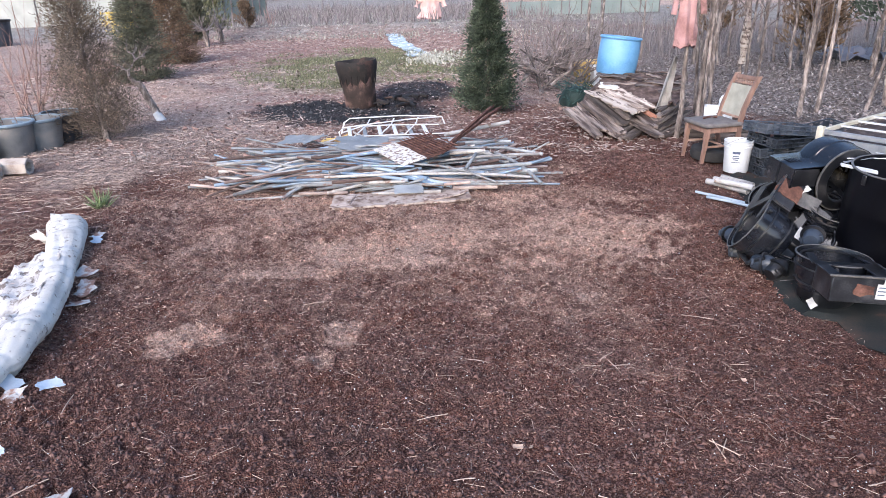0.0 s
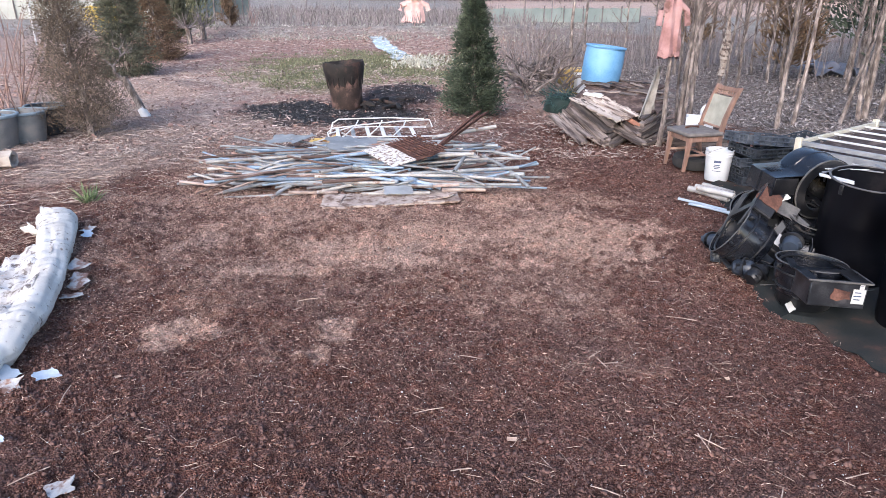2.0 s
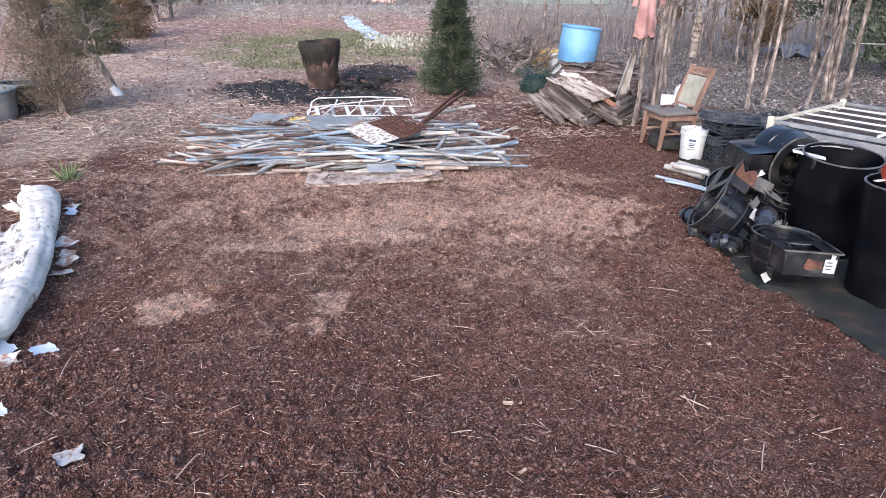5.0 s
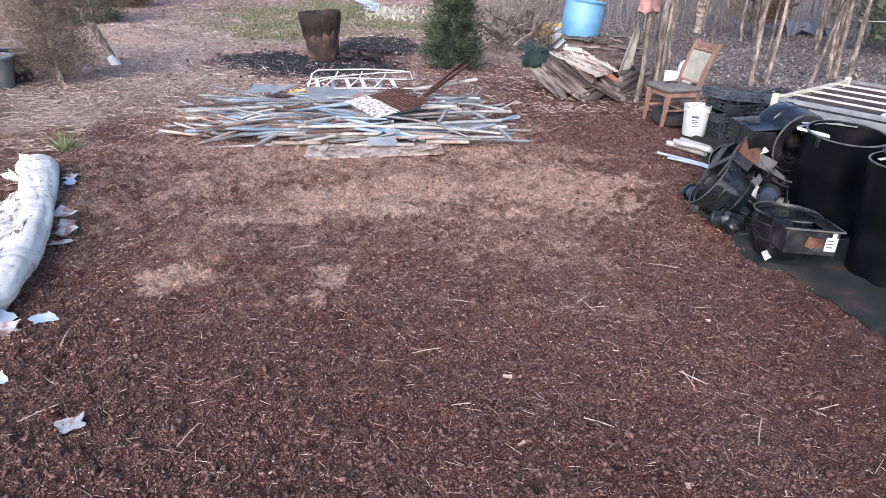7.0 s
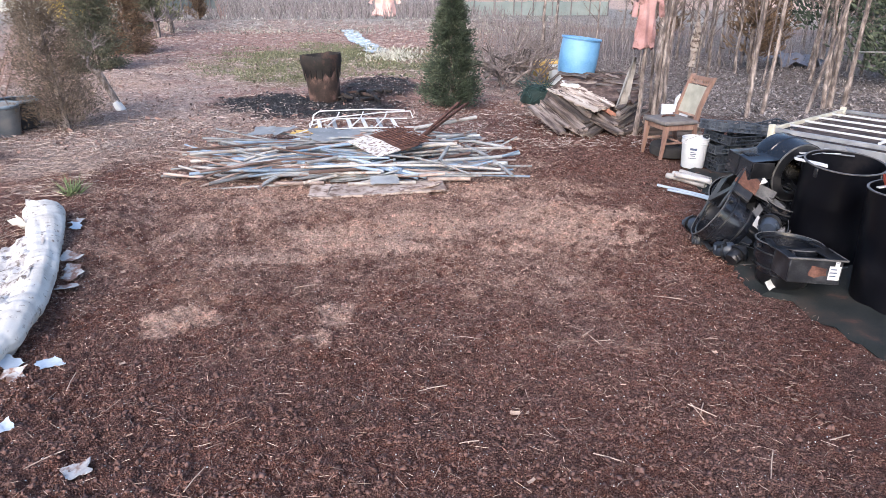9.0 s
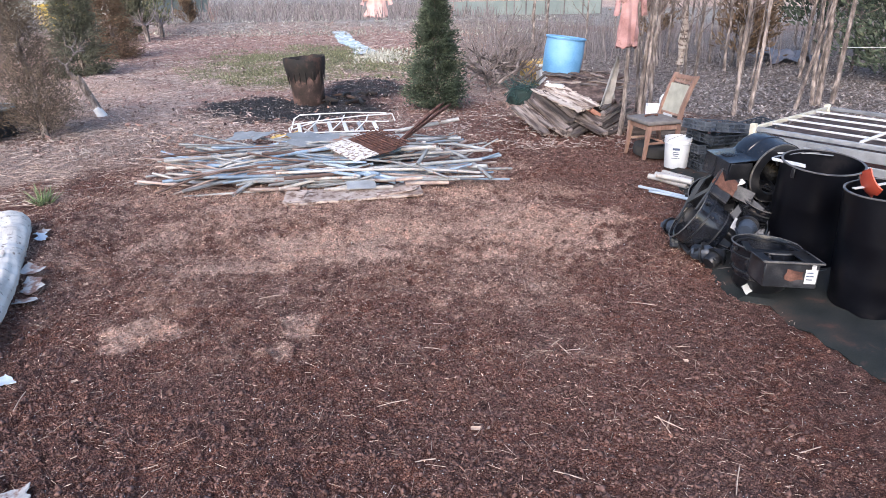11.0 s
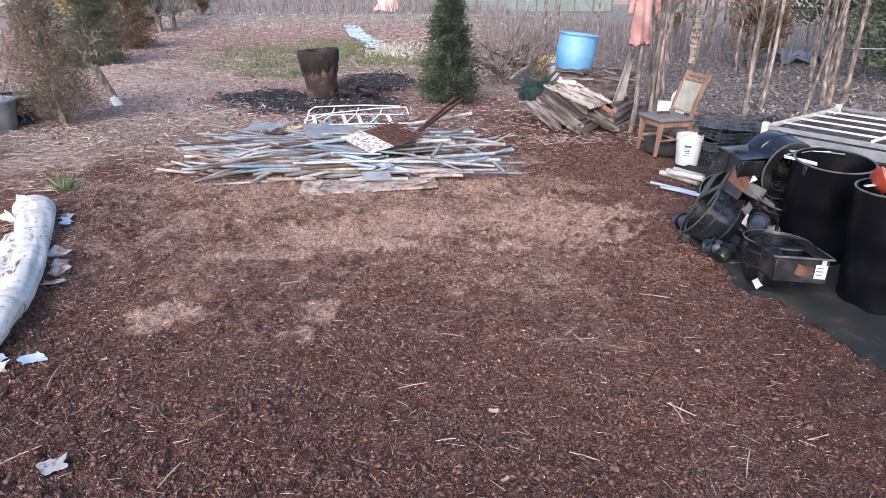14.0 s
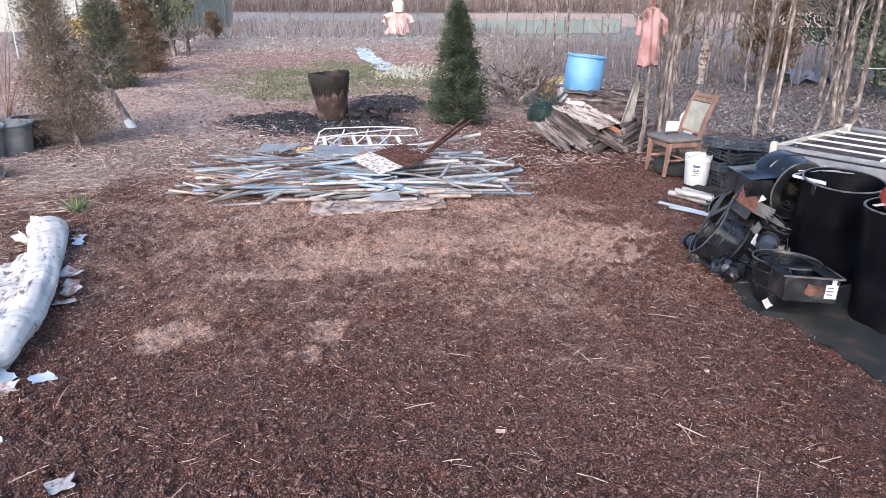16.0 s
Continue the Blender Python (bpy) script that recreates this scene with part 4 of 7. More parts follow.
# ---- plank heap, blue barrel and brush ----
def plank(name, size, m, mat, label, group="planks in the heap"):
    bm = box(bmesh.new(), size, bevel=0.004)
    bmesh.ops.subdivide_edges(bm, edges=[e for e in bm.edges if e.calc_length() > size[0] * 0.7], cuts=5)
    rr = random.Random(int(size[0] * 1000 + size[1] * 300))
    for v in bm.verts:
        v.co += Vector((0, 0, 1)) * noise.noise(Vector((v.co.x * 2.5, v.co.y * 5, rr.random()))) * 0.012
        if abs(abs(v.co.x) - size[0] / 2) < 0.01:
            v.co.x += rr.uniform(-0.02, 0.02)
    return solo(name, bm, mat, m, label, "plank", group)


def basis(at, axis, back):
    """A pose whose z runs along axis, and whose y leans to back."""
    z = Vector(axis).normalized()
    y = (Vector(back) - z * Vector(back).dot(z)).normalized()
    m = Matrix((y.cross(z), y, z)).transposed().to_4x4()
    m.translation = at
    return m


def slanted_plank(p, q, w, t, roll, label, mat=None):
    """An old board from one end to the other: split, notched ends, cupped and worn."""
    p, q = Vector(p), Vector(q)
    L, x = (q - p).length, (q - p).normalized()
    y = Vector((0, 0, 1)).cross(x).normalized()
    m = Matrix((x, y, x.cross(y))).transposed().to_4x4()
    m.translation = (p + q) / 2
    bm, g, seed = bmesh.new(), {}, p.x * 7 + q.y * 3
    nx, ny = 16, 5
    for i in range(nx + 1):
        for j in range(ny + 1):
            u, v = i / nx - 0.5, j / ny - 0.5
            end = abs(2 * u) ** 8
            px = u * L - end * (0.06 * noise.noise(Vector((v * 9, seed, u * 3))) + 0.02) * (1 if u > 0 else -1)
            py = v * w * (1 - 0.12 * end) + 0.012 * noise.noise(Vector((u * L * 6, seed, v * 2))) * abs(2 * v)
            pz = 0.012 * noise.noise(Vector((u * L * 3, v * 2, seed))) + 0.01 * (2 * v) ** 2 + 0.006 * noise.noise(Vector((u * L * 4, v * 9, seed)))
            g[i, j, 1], g[i, j, 0] = bm.verts.new((px, py, pz + t / 2)), bm.verts.new((px, py, pz - t / 2))
    for i in range(nx):
        for j in range(ny):
            bm.faces.new((g[i, j, 1], g[i + 1, j, 1], g[i + 1, j + 1, 1], g[i, j + 1, 1]))
            bm.faces.new((g[i, j, 0], g[i, j + 1, 0], g[i + 1, j + 1, 0], g[i + 1, j, 0]))
    rim = [(i, 0) for i in range(nx)] + [(nx, j) for j in range(ny)] + [(i, ny) for i in range(nx, 0, -1)] + [(0, j) for j in range(ny, 0, -1)]
    for a, b in zip(rim, rim[1:] + rim[:1]):
        bm.faces.new((g[(*a, 0)], g[(*b, 0)], g[(*b, 1)], g[(*a, 1)]))
    return solo("plank", bm, mat or WOOD_GREY, m @ pose(0, 0, 0, roll, 0, 0), label, "plank", "planks in the heap")


def plank_heap():
    # the mound the planks lean on
    bm = bmesh.new()
    n, circles = 30, []
    for s, z in ((1.0, 0.0), (0.93, 0.2), (0.8, 0.4), (0.6, 0.55), (0.36, 0.63), (0.12, 0.66)):
        circles.append([Vector((1.0 * s * math.cos(a) * (1 + 0.16 * noise.noise(Vector((math.cos(a) * 2, math.sin(a) * 2, z * 3)))),
                                0.85 * s * math.sin(a), z + 0.05 * noise.noise(Vector((math.cos(a) * 4, math.sin(a) * 4, z))))) for a in (2 * math.pi * k / n for k in range(n))])
    rings(bm, circles)
    solo("earth_mound", bm, EARTH, pose(3.08, 10.9, -0.06) @ Matrix.Diagonal((0.86, 1.0, 1.16, 1)), "mound of dark brown earth under the old planks", "earth")
    rr = random.Random(77)
    grey, edge = "grey weathered plank sliding off the heap", "grey weathered plank stacked against the tree"
    # boards sliding down to the track, from the upper end to the lower end
    for p, q, w, t, label in (((1.88, 10.1, 0.3), (2.2, 9.2, 0.06), 0.13, 0.04, grey), ((2.02, 10.1, 0.33), (2.29, 9.3, 0.12), 0.12, 0.03, grey), ((2.08, 10.2, 0.36), (2.42, 9.25, 0.07), 0.1, 0.05, grey),
                              ((2.13, 10.1, 0.41), (2.54, 9.2, 0.08), 0.14, 0.045, grey), ((2.24, 10.2, 0.49), (2.6, 9.35, 0.19), 0.2, 0.035, grey), ((2.33, 10.2, 0.52), (2.64, 9.4, 0.27), 0.07, 0.06, grey),
                              ((2.66, 9.65, 0.24), (3.0, 9.05, 0.08), 0.15, 0.04, grey), ((2.83, 9.62, 0.28), (2.98, 9.2, 0.17), 0.11, 0.035, grey), ((2.3, 9.5, 0.14), (2.51, 9.15, 0.04), 0.12, 0.04, grey),
                              ((2.56, 9.15, 0.04), (3.1, 9.7, 0.16), 0.12, 0.05, edge), ((2.46, 9.25, 0.1), (2.98, 9.8, 0.2), 0.13, 0.045, edge), ((2.42, 9.4, 0.04), (3.0, 9.85, 0.1), 0.16, 0.05, edge),
                              ((3.0, 9.25, 0.13), (3.68, 9.9, 0.27), 0.12, 0.04, edge), ((3.04, 9.2, 0.05), (3.75, 9.8, 0.16), 0.14, 0.045, edge), ((3.02, 9.38, 0.19), (3.66, 10.0, 0.37), 0.12, 0.04, edge),
                              ((3.08, 9.5, 0.26), (3.64, 10.1, 0.42), 0.1, 0.04, edge), ((3.1, 9.62, 0.32), (3.62, 10.2, 0.48), 0.13, 0.04, edge), ((3.16, 9.3, 0.06), (3.9, 9.75, 0.08), 0.13, 0.05, edge),
                              ((2.2, 10.4, 0.2), (2.5, 9.5, 0.05), 0.18, 0.05, grey), ((2.5, 10.2, 0.4), (2.75, 9.5, 0.16), 0.2, 0.05, grey), ((2.85, 9.95, 0.36), (3.12, 9.45, 0.2), 0.16, 0.04, grey)):
        slanted_plank(p, q, w, t, rr.uniform(-10, 10), label)
    # rotten pale boards and a torn dark sheet on top
    ob = thing("rotten_board", basis((2.62, 9.87, 0.45), (-0.05, -0.25, 1), (-0.5, -0.28, 0)), "pale rotten flaking boards lying on the plank heap", "board")
    for k in range(4):
        part("plank", ragged_sheet(0.95 + 0.1 * (k % 2), 0.12, 0.02, 24, 4, 0.016, 0.05, 50 + k), WOOD_PALE, ob, "", pose(0.03 * (k % 2), -0.2 + 0.118 * k, 0.008 * (k % 2), 2 * (k % 3) - 2, 0, k - 1.5))
    solo("bark_sheet", ragged_sheet(1.15, 0.95, 0.03, 30, 22, 0.035, 0.12, 61), EARTH, pose(3.02, 10.32, 0.55, 17, 2, -14), "dark brown rotted board covering the plank heap", "board")
    for k in range(12):
        a, b = Vector((rr.uniform(2.55, 3.5), rr.uniform(10.0, 10.7), 0)), rr.uniform(-50, 20)
        L = rr.uniform(0.25, 0.6)
        solo("broken_slat", ragged_sheet(L, rr.uniform(0.04, 0.09), 0.012, 8, 2, 0.02, 0.03, 200 + k), WOOD_GREY, pose(a.x, a.y, 0.58 + 0.29 * (a.y - 10.3) + 0.006 * k, 15, rr.uniform(-5, 5), b), "broken grey slat lying on the rotted heap", "slat", "broken slats")
    solo("foam_scrap", ragged_sheet(0.26, 0.1, 0.03, 6, 4, 0.03, 0.06, 62), WHITE_METAL, pose(2.56, 10.3, 0.58, 10, 8, -10), "white foam scrap on the plank heap", "scrap")
    plank("plank", (0.75, 0.09, 0.03), pose(3.45, 10.75, 0.7, 0, 4, -24), WOOD_GREY, "thin grey plank lying on top of the heap")
    solo("brick", box(bmesh.new(), (0.2, 0.1, 0.065), bevel=0.006), material("old_brick", [(0.25, 0.11, 0.075), (0.4, 0.2, 0.14)], 20, 0.9, bump=0.4), pose(2.98, 9.55, 0.3, 5, 30, 20), "broken red-brown brick between the planks", "brick")


plank_heap()


def blue_barrel():
    blue = material("faded_blue_plastic", [(0.1, 0.27, 0.5), (0.15, 0.36, 0.62), (0.2, 0.42, 0.66)], 3, 0.42, bump=0.06, fine=40, spread=0.0, spots=(0.3, 0.45, 0.6), spot_scale=5, spot_at=0.7)
    ob = thing("blue_barrel", pose(2.8, 11.0, 0.69, 2, 6, 20) @ Matrix.Diagonal((1.0, 1.0, 0.87, 1)), "cut-open faded blue plastic barrel on the earth mound", "barrel")
    part("body", lathe(bmesh.new(), [(0.29, 0), (0.305, 0.02), (0.315, 0.2), (0.318, 0.4), (0.31, 0.58), (0.3, 0.64), (0.29, 0.64), (0.3, 0.4), (0.29, 0.1), (0.05, 0.04)], 40), blue, ob)
    part("rim", lathe(bmesh.new(), [(0.298, 0.62), (0.325, 0.625), (0.33, 0.645), (0.322, 0.66), (0.285, 0.66), (0.28, 0.645)], 40), blue, ob)
    part("lid", ragged_sheet(0.4, 0.16, 0.008, 8, 4, 0.02, 0.05, 4), blue, ob, "torn strip of the lid", pose(0.05, 0.1, 0.635, 4, 3, 10))


blue_barrel()


PRUNED = material("pale_pruned_bark", [(0.07, 0.055, 0.05), (0.18, 0.148, 0.135), (0.34, 0.29, 0.265)], 7, 0.9, spread=0.25)


def brush_pile():
    rr = random.Random(15)
    for k in range(46):
        bm = bmesh.new()
        a = rr.uniform(0, 6.28)
        branchy(bm, (0, 0, 0), (math.cos(a), math.sin(a) * 0.6, rr.uniform(0.0, 0.6)), rr.uniform(0.7, 1.5), rr.uniform(0.02, 0.04), rr, 2, 5, 1.2)
        x, y = 2.25 + rr.gauss(0, 0.42), 14.2 + rr.gauss(0, 0.45)
        low = min(v.co.z for v in bm.verts)
        z = max(0.02, 0.62 * rr.random() * (1 - min(1, abs(x - 2.25) / 1.0)))
        solo("pruned_branch", bm, PRUNED, pose(x, y, ground_z(x, y) + z - min(low, 0)), "gnarled grey pruned branch in the brush pile", "branch", "branches in the brush pile")


brush_pile()


# ---- the clutter by the grove ----
BLACK = material("black_moulded_plastic", [(0.005, 0.006, 0.009), (0.009, 0.011, 0.016), (0.027, 0.029, 0.036)], 6, 0.2, bump=0.08, spread=0.08, spots=(0.1, 0.085, 0.078), spot_scale=7, spot_at=0.66, spec=0.75)
BLACK_DULL = material("dusty_black_plastic", [(0.007, 0.008, 0.0105), (0.015, 0.0165, 0.021), (0.048, 0.048, 0.052)], 8, 0.34, bump=0.15, spread=0.15, spec=0.5)
# a grey lighter than the black bodies, for lips, rims and flange edges
EDGE = material("grey_plastic_edge", [(0.05, 0.05, 0.054), (0.15, 0.147, 0.145)], 14, 0.5, bump=0.2, spread=0.1)
BLUE_BLACK = material("blue_black_plastic", [(0.02, 0.027, 0.04), (0.045, 0.06, 0.088)], 8, 0.4, bump=0.1, spread=0.1)
DRUM = material("black_drum_plastic", [(0.0025, 0.0025, 0.004), (0.004, 0.0045, 0.007), (0.008, 0.0085, 0.012)], 3, 0.34, bump=0.05, fine=30, spread=0.0, spots=(0.02, 0.018, 0.02), spot_scale=3, spot_at=0.68, spec=0.2)
PAPER = material("white_label", [(0.46, 0.46, 0.46), (0.66, 0.66, 0.66)], 12, 0.6, spread=0.05, spots=(0.4, 0.36, 0.33), spot_scale=20, spot_at=0.7)
WIRE = material("wire_steel", [(0.25, 0.24, 0.23), (0.45, 0.44, 0.42)], 20, 0.4, 0.8)
WHITE_PLASTIC = material("white_bucket_plastic", [(0.62, 0.64, 0.66), (0.78, 0.79, 0.8)], 6, 0.4, bump=0.05, spread=0.04, spots=(0.45, 0.4, 0.36), spot_scale=9, spot_at=0.72)
INK = material("blue_black_print", [(0.05, 0.07, 0.13), (0.09, 0.12, 0.2)], 10, 0.6)
CHAIR_WOOD = material("honey_varnished_wood", [(0.17, 0.1, 0.075), (0.29, 0.175, 0.135), (0.42, 0.29, 0.23)], 6, 0.6, bump=0.2, fine=60, stretch=(1, 1, 0.2), spread=0.06)
SEAT = material("grey_worn_seat_cloth", [(0.13, 0.115, 0.11), (0.2, 0.185, 0.18)], 14, 0.9, bump=0.3, fine=300)
MESH_CLOTH = material("pale_sage_back_cloth", [(0.3, 0.3, 0.25), (0.42, 0.41, 0.35)], 10, 0.9, bump=0.3, fine=300)
ORANGE = material("orange_red_plastic", [(0.6, 0.08, 0.045), (0.75, 0.13, 0.07)], 6, 0.45, bump=0.05)
CREAM = material("cream_painted_wood", [(0.5, 0.46, 0.36), (0.66, 0.63, 0.54)], 8, 0.6, bump=0.2, spread=0.06, spots=(0.3, 0.25, 0.18), spot_scale=14, spot_at=0.66)
ALU = material("dull_aluminium", [(0.3, 0.31, 0.33), (0.45, 0.46, 0.48)], 8, 0.5, 0.5, bump=0.1)
CLOTH = material("dirty_white_fleece", [(0.54, 0.51, 0.48), (0.68, 0.66, 0.63), (0.76, 0.745, 0.72)], 3.5, 0.9, bump=0.45, fine=110, spread=0.04, spots=(0.2, 0.165, 0.145), spot_scale=24, spot_at=0.63)
RUBBER = material("old_tyre_rubber", [(0.02, 0.02, 0.021), (0.05, 0.046, 0.045)], 9, 0.8, bump=0.3)
TARP = material("dark_ground_cloth", [(0.011, 0.013, 0.013), (0.022, 0.025, 0.025), (0.05, 0.038, 0.032)], 2.5, 0.9, bump=0.4, fine=140, spec=0.2, spots=(0.07, 0.04, 0.034), spot_scale=5, spot_at=0.64)
CRATE = material("blue_grey_crate_plastic", [(0.025, 0.031, 0.041), (0.05, 0.06, 0.076), (0.09, 0.098, 0.112)], 6, 0.42, bump=0.1, spread=0.2)


def ground_cloth():
    """A dark woven sheet under the clutter, its near edge wavy and half buried."""
    bm = bmesh.new()
    n, m = 44, 16
    vs = {}
    for i in range(n + 1):
        f = i / n
        y = 2.2 + 5.1 * f
        x0 = (2.86 - 0.28 * math.sin(min(1, max(0, (y - 2.2) / 3.4)) * math.pi) if y < 5.6 else 2.86 + 0.22 * (y - 5.6)) + 0.03 * noise.noise(Vector((y * 3, 0, 0))) - (0.18 if 3.9 < y < 5.2 else 0.0)
        for j in range(m + 1):
            x = x0 + (5.4 - x0) * (j / m) ** 1.4
            z = ground_z(x, y) + 0.012 + 0.012 * (1 + noise.noise(Vector((x * 4, y * 4, 1)))) - (0.02 if j == 0 else 0)
            vs[i, j, 0], vs[i, j, 1] = bm.verts.new((x, y, z + 0.004)), bm.verts.new((x, y, z - 0.004))
    for i in range(n):
        for j in range(m):
            bm.faces.new((vs[i, j, 0], vs[i, j + 1, 0], vs[i + 1, j + 1, 0], vs[i + 1, j, 0]))
            bm.faces.new((vs[i, j, 1], vs[i + 1, j, 1], vs[i + 1, j + 1, 1], vs[i, j + 1, 1]))
        bm.faces.new((vs[i, 0, 0], vs[i + 1, 0, 0], vs[i + 1, 0, 1], vs[i, 0, 1]))
    solo("ground_cloth", bm, TARP, Matrix(), "dark woven ground cloth under the black plastic clutter", "ground cloth")


ground_cloth()


def drum(name, x, y, tall, radius, tx, ty, label):
    """A black open-topped drum with a rolled rim and faint hoops."""
    way = Vector((tx, ty, 1)).normalized()
    m = Matrix.Translation((x, y, 0.02)) @ Vector((0, 0, 1)).rotation_difference(way).to_matrix().to_4x4()
    ob = thing(name, m, label, "drum", "black drums")
    r, h = radius, tall
    prof = [(0.02, 0.0), (r * 0.94, 0.0), (r * 0.985, 0.025), (r, 0.08)]
    for z in (0.3, 0.62):
        prof += [(r, h * z - 0.03), (r * 1.006, h * z - 0.012), (r * 1.006, h * z + 0.012), (r, h * z + 0.03)]
    prof += [(r, h - 0.03), (r, h), (r - 0.012, h), (r - 0.014, h * 0.6), (r - 0.016, 0.03), (0.02, 0.025)]
    part("body", lathe(bmesh.new(), prof, 56, 0.006), DRUM, ob)
    part("rim", lathe(bmesh.new(), [(r - 0.013, h - 0.003), (r - 0.012, h + 0.003), (r - 0.004, h + 0.005), (r + 0.003, h + 0.002), (r + 0.003, h - 0.005), (r - 0.002, h - 0.006)], 56), EDGE, ob, "grey rolled rim")
    return ob


drum_a = drum("drum", 3.27, 4.62, 0.81, 0.29, -0.013, -0.1, "black open-topped plastic drum tilted among the clutter")
for a in (150, 200, 290):
    part("clip", box(bmesh.new(), (0.03, 0.012, 0.07), bevel=0.003), BLACK_DULL, drum_a, "", pose(0.31 * math.cos(radians(a)), 0.31 * math.sin(radians(a)), 0.77, 0, 0, a + 90))
drum_b = drum("drum", 3.27, 3.7, 0.83, 0.29, -0.05, 0.03, "black open-topped plastic drum holding offcuts")
bm = bmesh.new()
box(bm, (0.012, 0.24, 0.3), bevel=0.02)
part("recess", bm, BLACK_DULL, drum_b, "square recessed panel", pose(0.02, -0.287, 0.42, 0, 0, 90))
# what stands in the second drum
solo("plastic_offcut", ragged_sheet(0.3, 0.16, 0.006, 8, 4, 0.03, 0.02, 31, 0.05), ORANGE, pose(3.06, 3.8, 0.86, 60, 20, 60), "orange-red plastic offcut standing in the drum", "offcut")
solo("plastic_offcut", ragged_sheet(0.22, 0.1, 0.006, 6, 3, 0.01, 0.02, 32), ORANGE, pose(3.2, 3.39, 0.7, 84, -14, 8), "orange-red plastic flap hanging on the drum", "offcut")
solo("metal_strip", box(bmesh.new(), (0.42, 0.03, 0.008), bevel=0.002), PAPER, pose(3.2, 3.82, 0.86, 0, -4, 8), "white metal strip lying across the drum", "strip")
for k, (dx, dy, L, a) in enumerate(((0.05, 0.0, 0.3, 10), (0.12, -0.06, 0.26, 80), (0.1, 0.06, 0.34, 30))):
    plank("wood_block", (L, 0.06, 0.05), pose(3.3 + dx, 3.72 + dy, 0.81 + 0.05 * k, 0, 6, a), WOOD_PALE, "pale wood offcut lying in the drum", "wood offcuts")
for k in range(5):
    solo("metal_strip", box(bmesh.new(), (0.28 + 0.05 * (k % 2), 0.022, 0.006), bevel=0.002), PAPER if k % 2 else ALU, pose(3.14 + 0.1 * k, 4.8 + 0.03 * (k % 2), 0.825, 4, -4 + 2 * k, 12 - 24 * k), "pale strip lying across the drum's rim", "strip")


def blower(name, m, label, ring_r=0.21, depth=0.2):
    """A black fan housing: a stepped round shroud with a paler grey lip, joined to a duct box with a square opening,
    and a motor cup behind.
    """
    ob = thing(name, m, label, "fan housing", "black fan housings")
    r = ring_r
    part("shroud", lathe(bmesh.new(), [(r * 0.4, -depth), (r * 0.78, -depth), (r * 0.82, -depth * 0.95), (r * 0.83, -depth * 0.62), (r * 0.95, -depth * 0.58), (r * 0.97, -0.04), (r, -0.01), (r, 0), (r - 0.008, 0), (r * 0.93, -0.05), (r * 0.9, -depth * 0.55), (r * 0.78, -depth * 0.6), (r * 0.76, -depth * 0.9), (r * 0.4, -depth * 0.92)], 44), BLACK, ob)
    for z, q in ((-depth * 0.3, 0.975), (-depth * 0.8, 0.84)):
        part("rib", lathe(bmesh.new(), [(r * q - 0.004, z - 0.006), (r * q + 0.005, z - 0.005), (r * q + 0.005, z + 0.005), (r * q - 0.004, z + 0.006)], 44), BLACK_DULL, ob)
    part("lip", lathe(bmesh.new(), [(r - 0.007, -0.004), (r - 0.007, 0.003), (r + 0.001, 0.004), (r + 0.004, 0.0), (r + 0.001, -0.005)], 44), EDGE, ob, "thin grey lip")
    part("inner_ring", lathe(bmesh.new(), [(r * 0.84, -0.03), (r * 0.84, -0.02), (r * 0.89, -0.018), (r * 0.89, -0.03)], 44), BLACK_DULL, ob)
    bm = bmesh.new()
    w, d = 0.36, 0.24
    y0 = -r - 0.06
    for sx, sy, at in ((w, 0.014, (0, y0 - d / 2)), (w, 0.014, (0, y0 + d / 2)), (0.014, d - 0.014, (-w / 2 + 0.007, y0)), (0.014, d - 0.014, (w / 2 - 0.007, y0))):
        box(bm, (sx, sy, 0.17), (at[0], at[1], -0.085), bevel=0.004)
    box(bm, (w - 0.05, d - 0.05, 0.01), (0, y0, -0.15), bevel=0.002)
    part("duct_box", bm, BLACK_DULL, ob)
    bm = bmesh.new()
    for sx, sy, at in ((w + 0.05, 0.035, (0, y0 - d / 2 + 0.005, 0.004)), (w + 0.05, 0.06, (0, y0 + d / 2 - 0.02, 0.004)), (0.075, d - 0.06, (-w / 2 + 0.015, y0 - 0.005, 0.004)), (0.12, d - 0.06, (w / 2 - 0.035, y0 - 0.005, 0.004))):
        box(bm, (sx, sy, 0.012), at, bevel=0.003)
    for sx in (-1, 1):
        box(bm, (0.05, r * 0.9, 0.012), (sx * (w / 2 - 0.005), y0 + d / 2 + r * 0.36, 0.004), (0, 0, sx * 12), bevel=0.003)
    part("flange", bm, BLACK_DULL, ob)
    for sx, sy, at in ((w + 0.054, 0.006, (0, y0 - d / 2 - 0.014, 0.008)), (0.006, d + 0.03, (w / 2 + 0.026, y0, 0.008))):
        part("flange_edge", box(bmesh.new(), (sx, sy, 0.014), at, bevel=0.002), EDGE, ob, "thin grey edge")
    part("motor", lathe(bmesh.new(), [(0.01, -depth - 0.11), (0.075, -depth - 0.11), (0.09, -depth - 0.09), (0.095, -depth + 0.0), (0.03, -depth + 0.01)], 24), BLUE_BLACK, ob)
    part("hub", lathe(bmesh.new(), [(0.01, -depth * 0.45), (0.05, -depth * 0.5), (0.06, -depth * 0.85), (0.01, -depth * 0.85)], 18), BLACK_DULL, ob)
    for k in range(5):
        a = 1.257 * k + 0.4
        part("spoke", box(bmesh.new(), (r * 0.72, 0.016, 0.012), bevel=0.003), BLACK_DULL, ob, "", pose(0.4 * r * math.cos(a), 0.4 * r * math.sin(a), -depth * 0.8, 0, 0, math.degrees(a)))
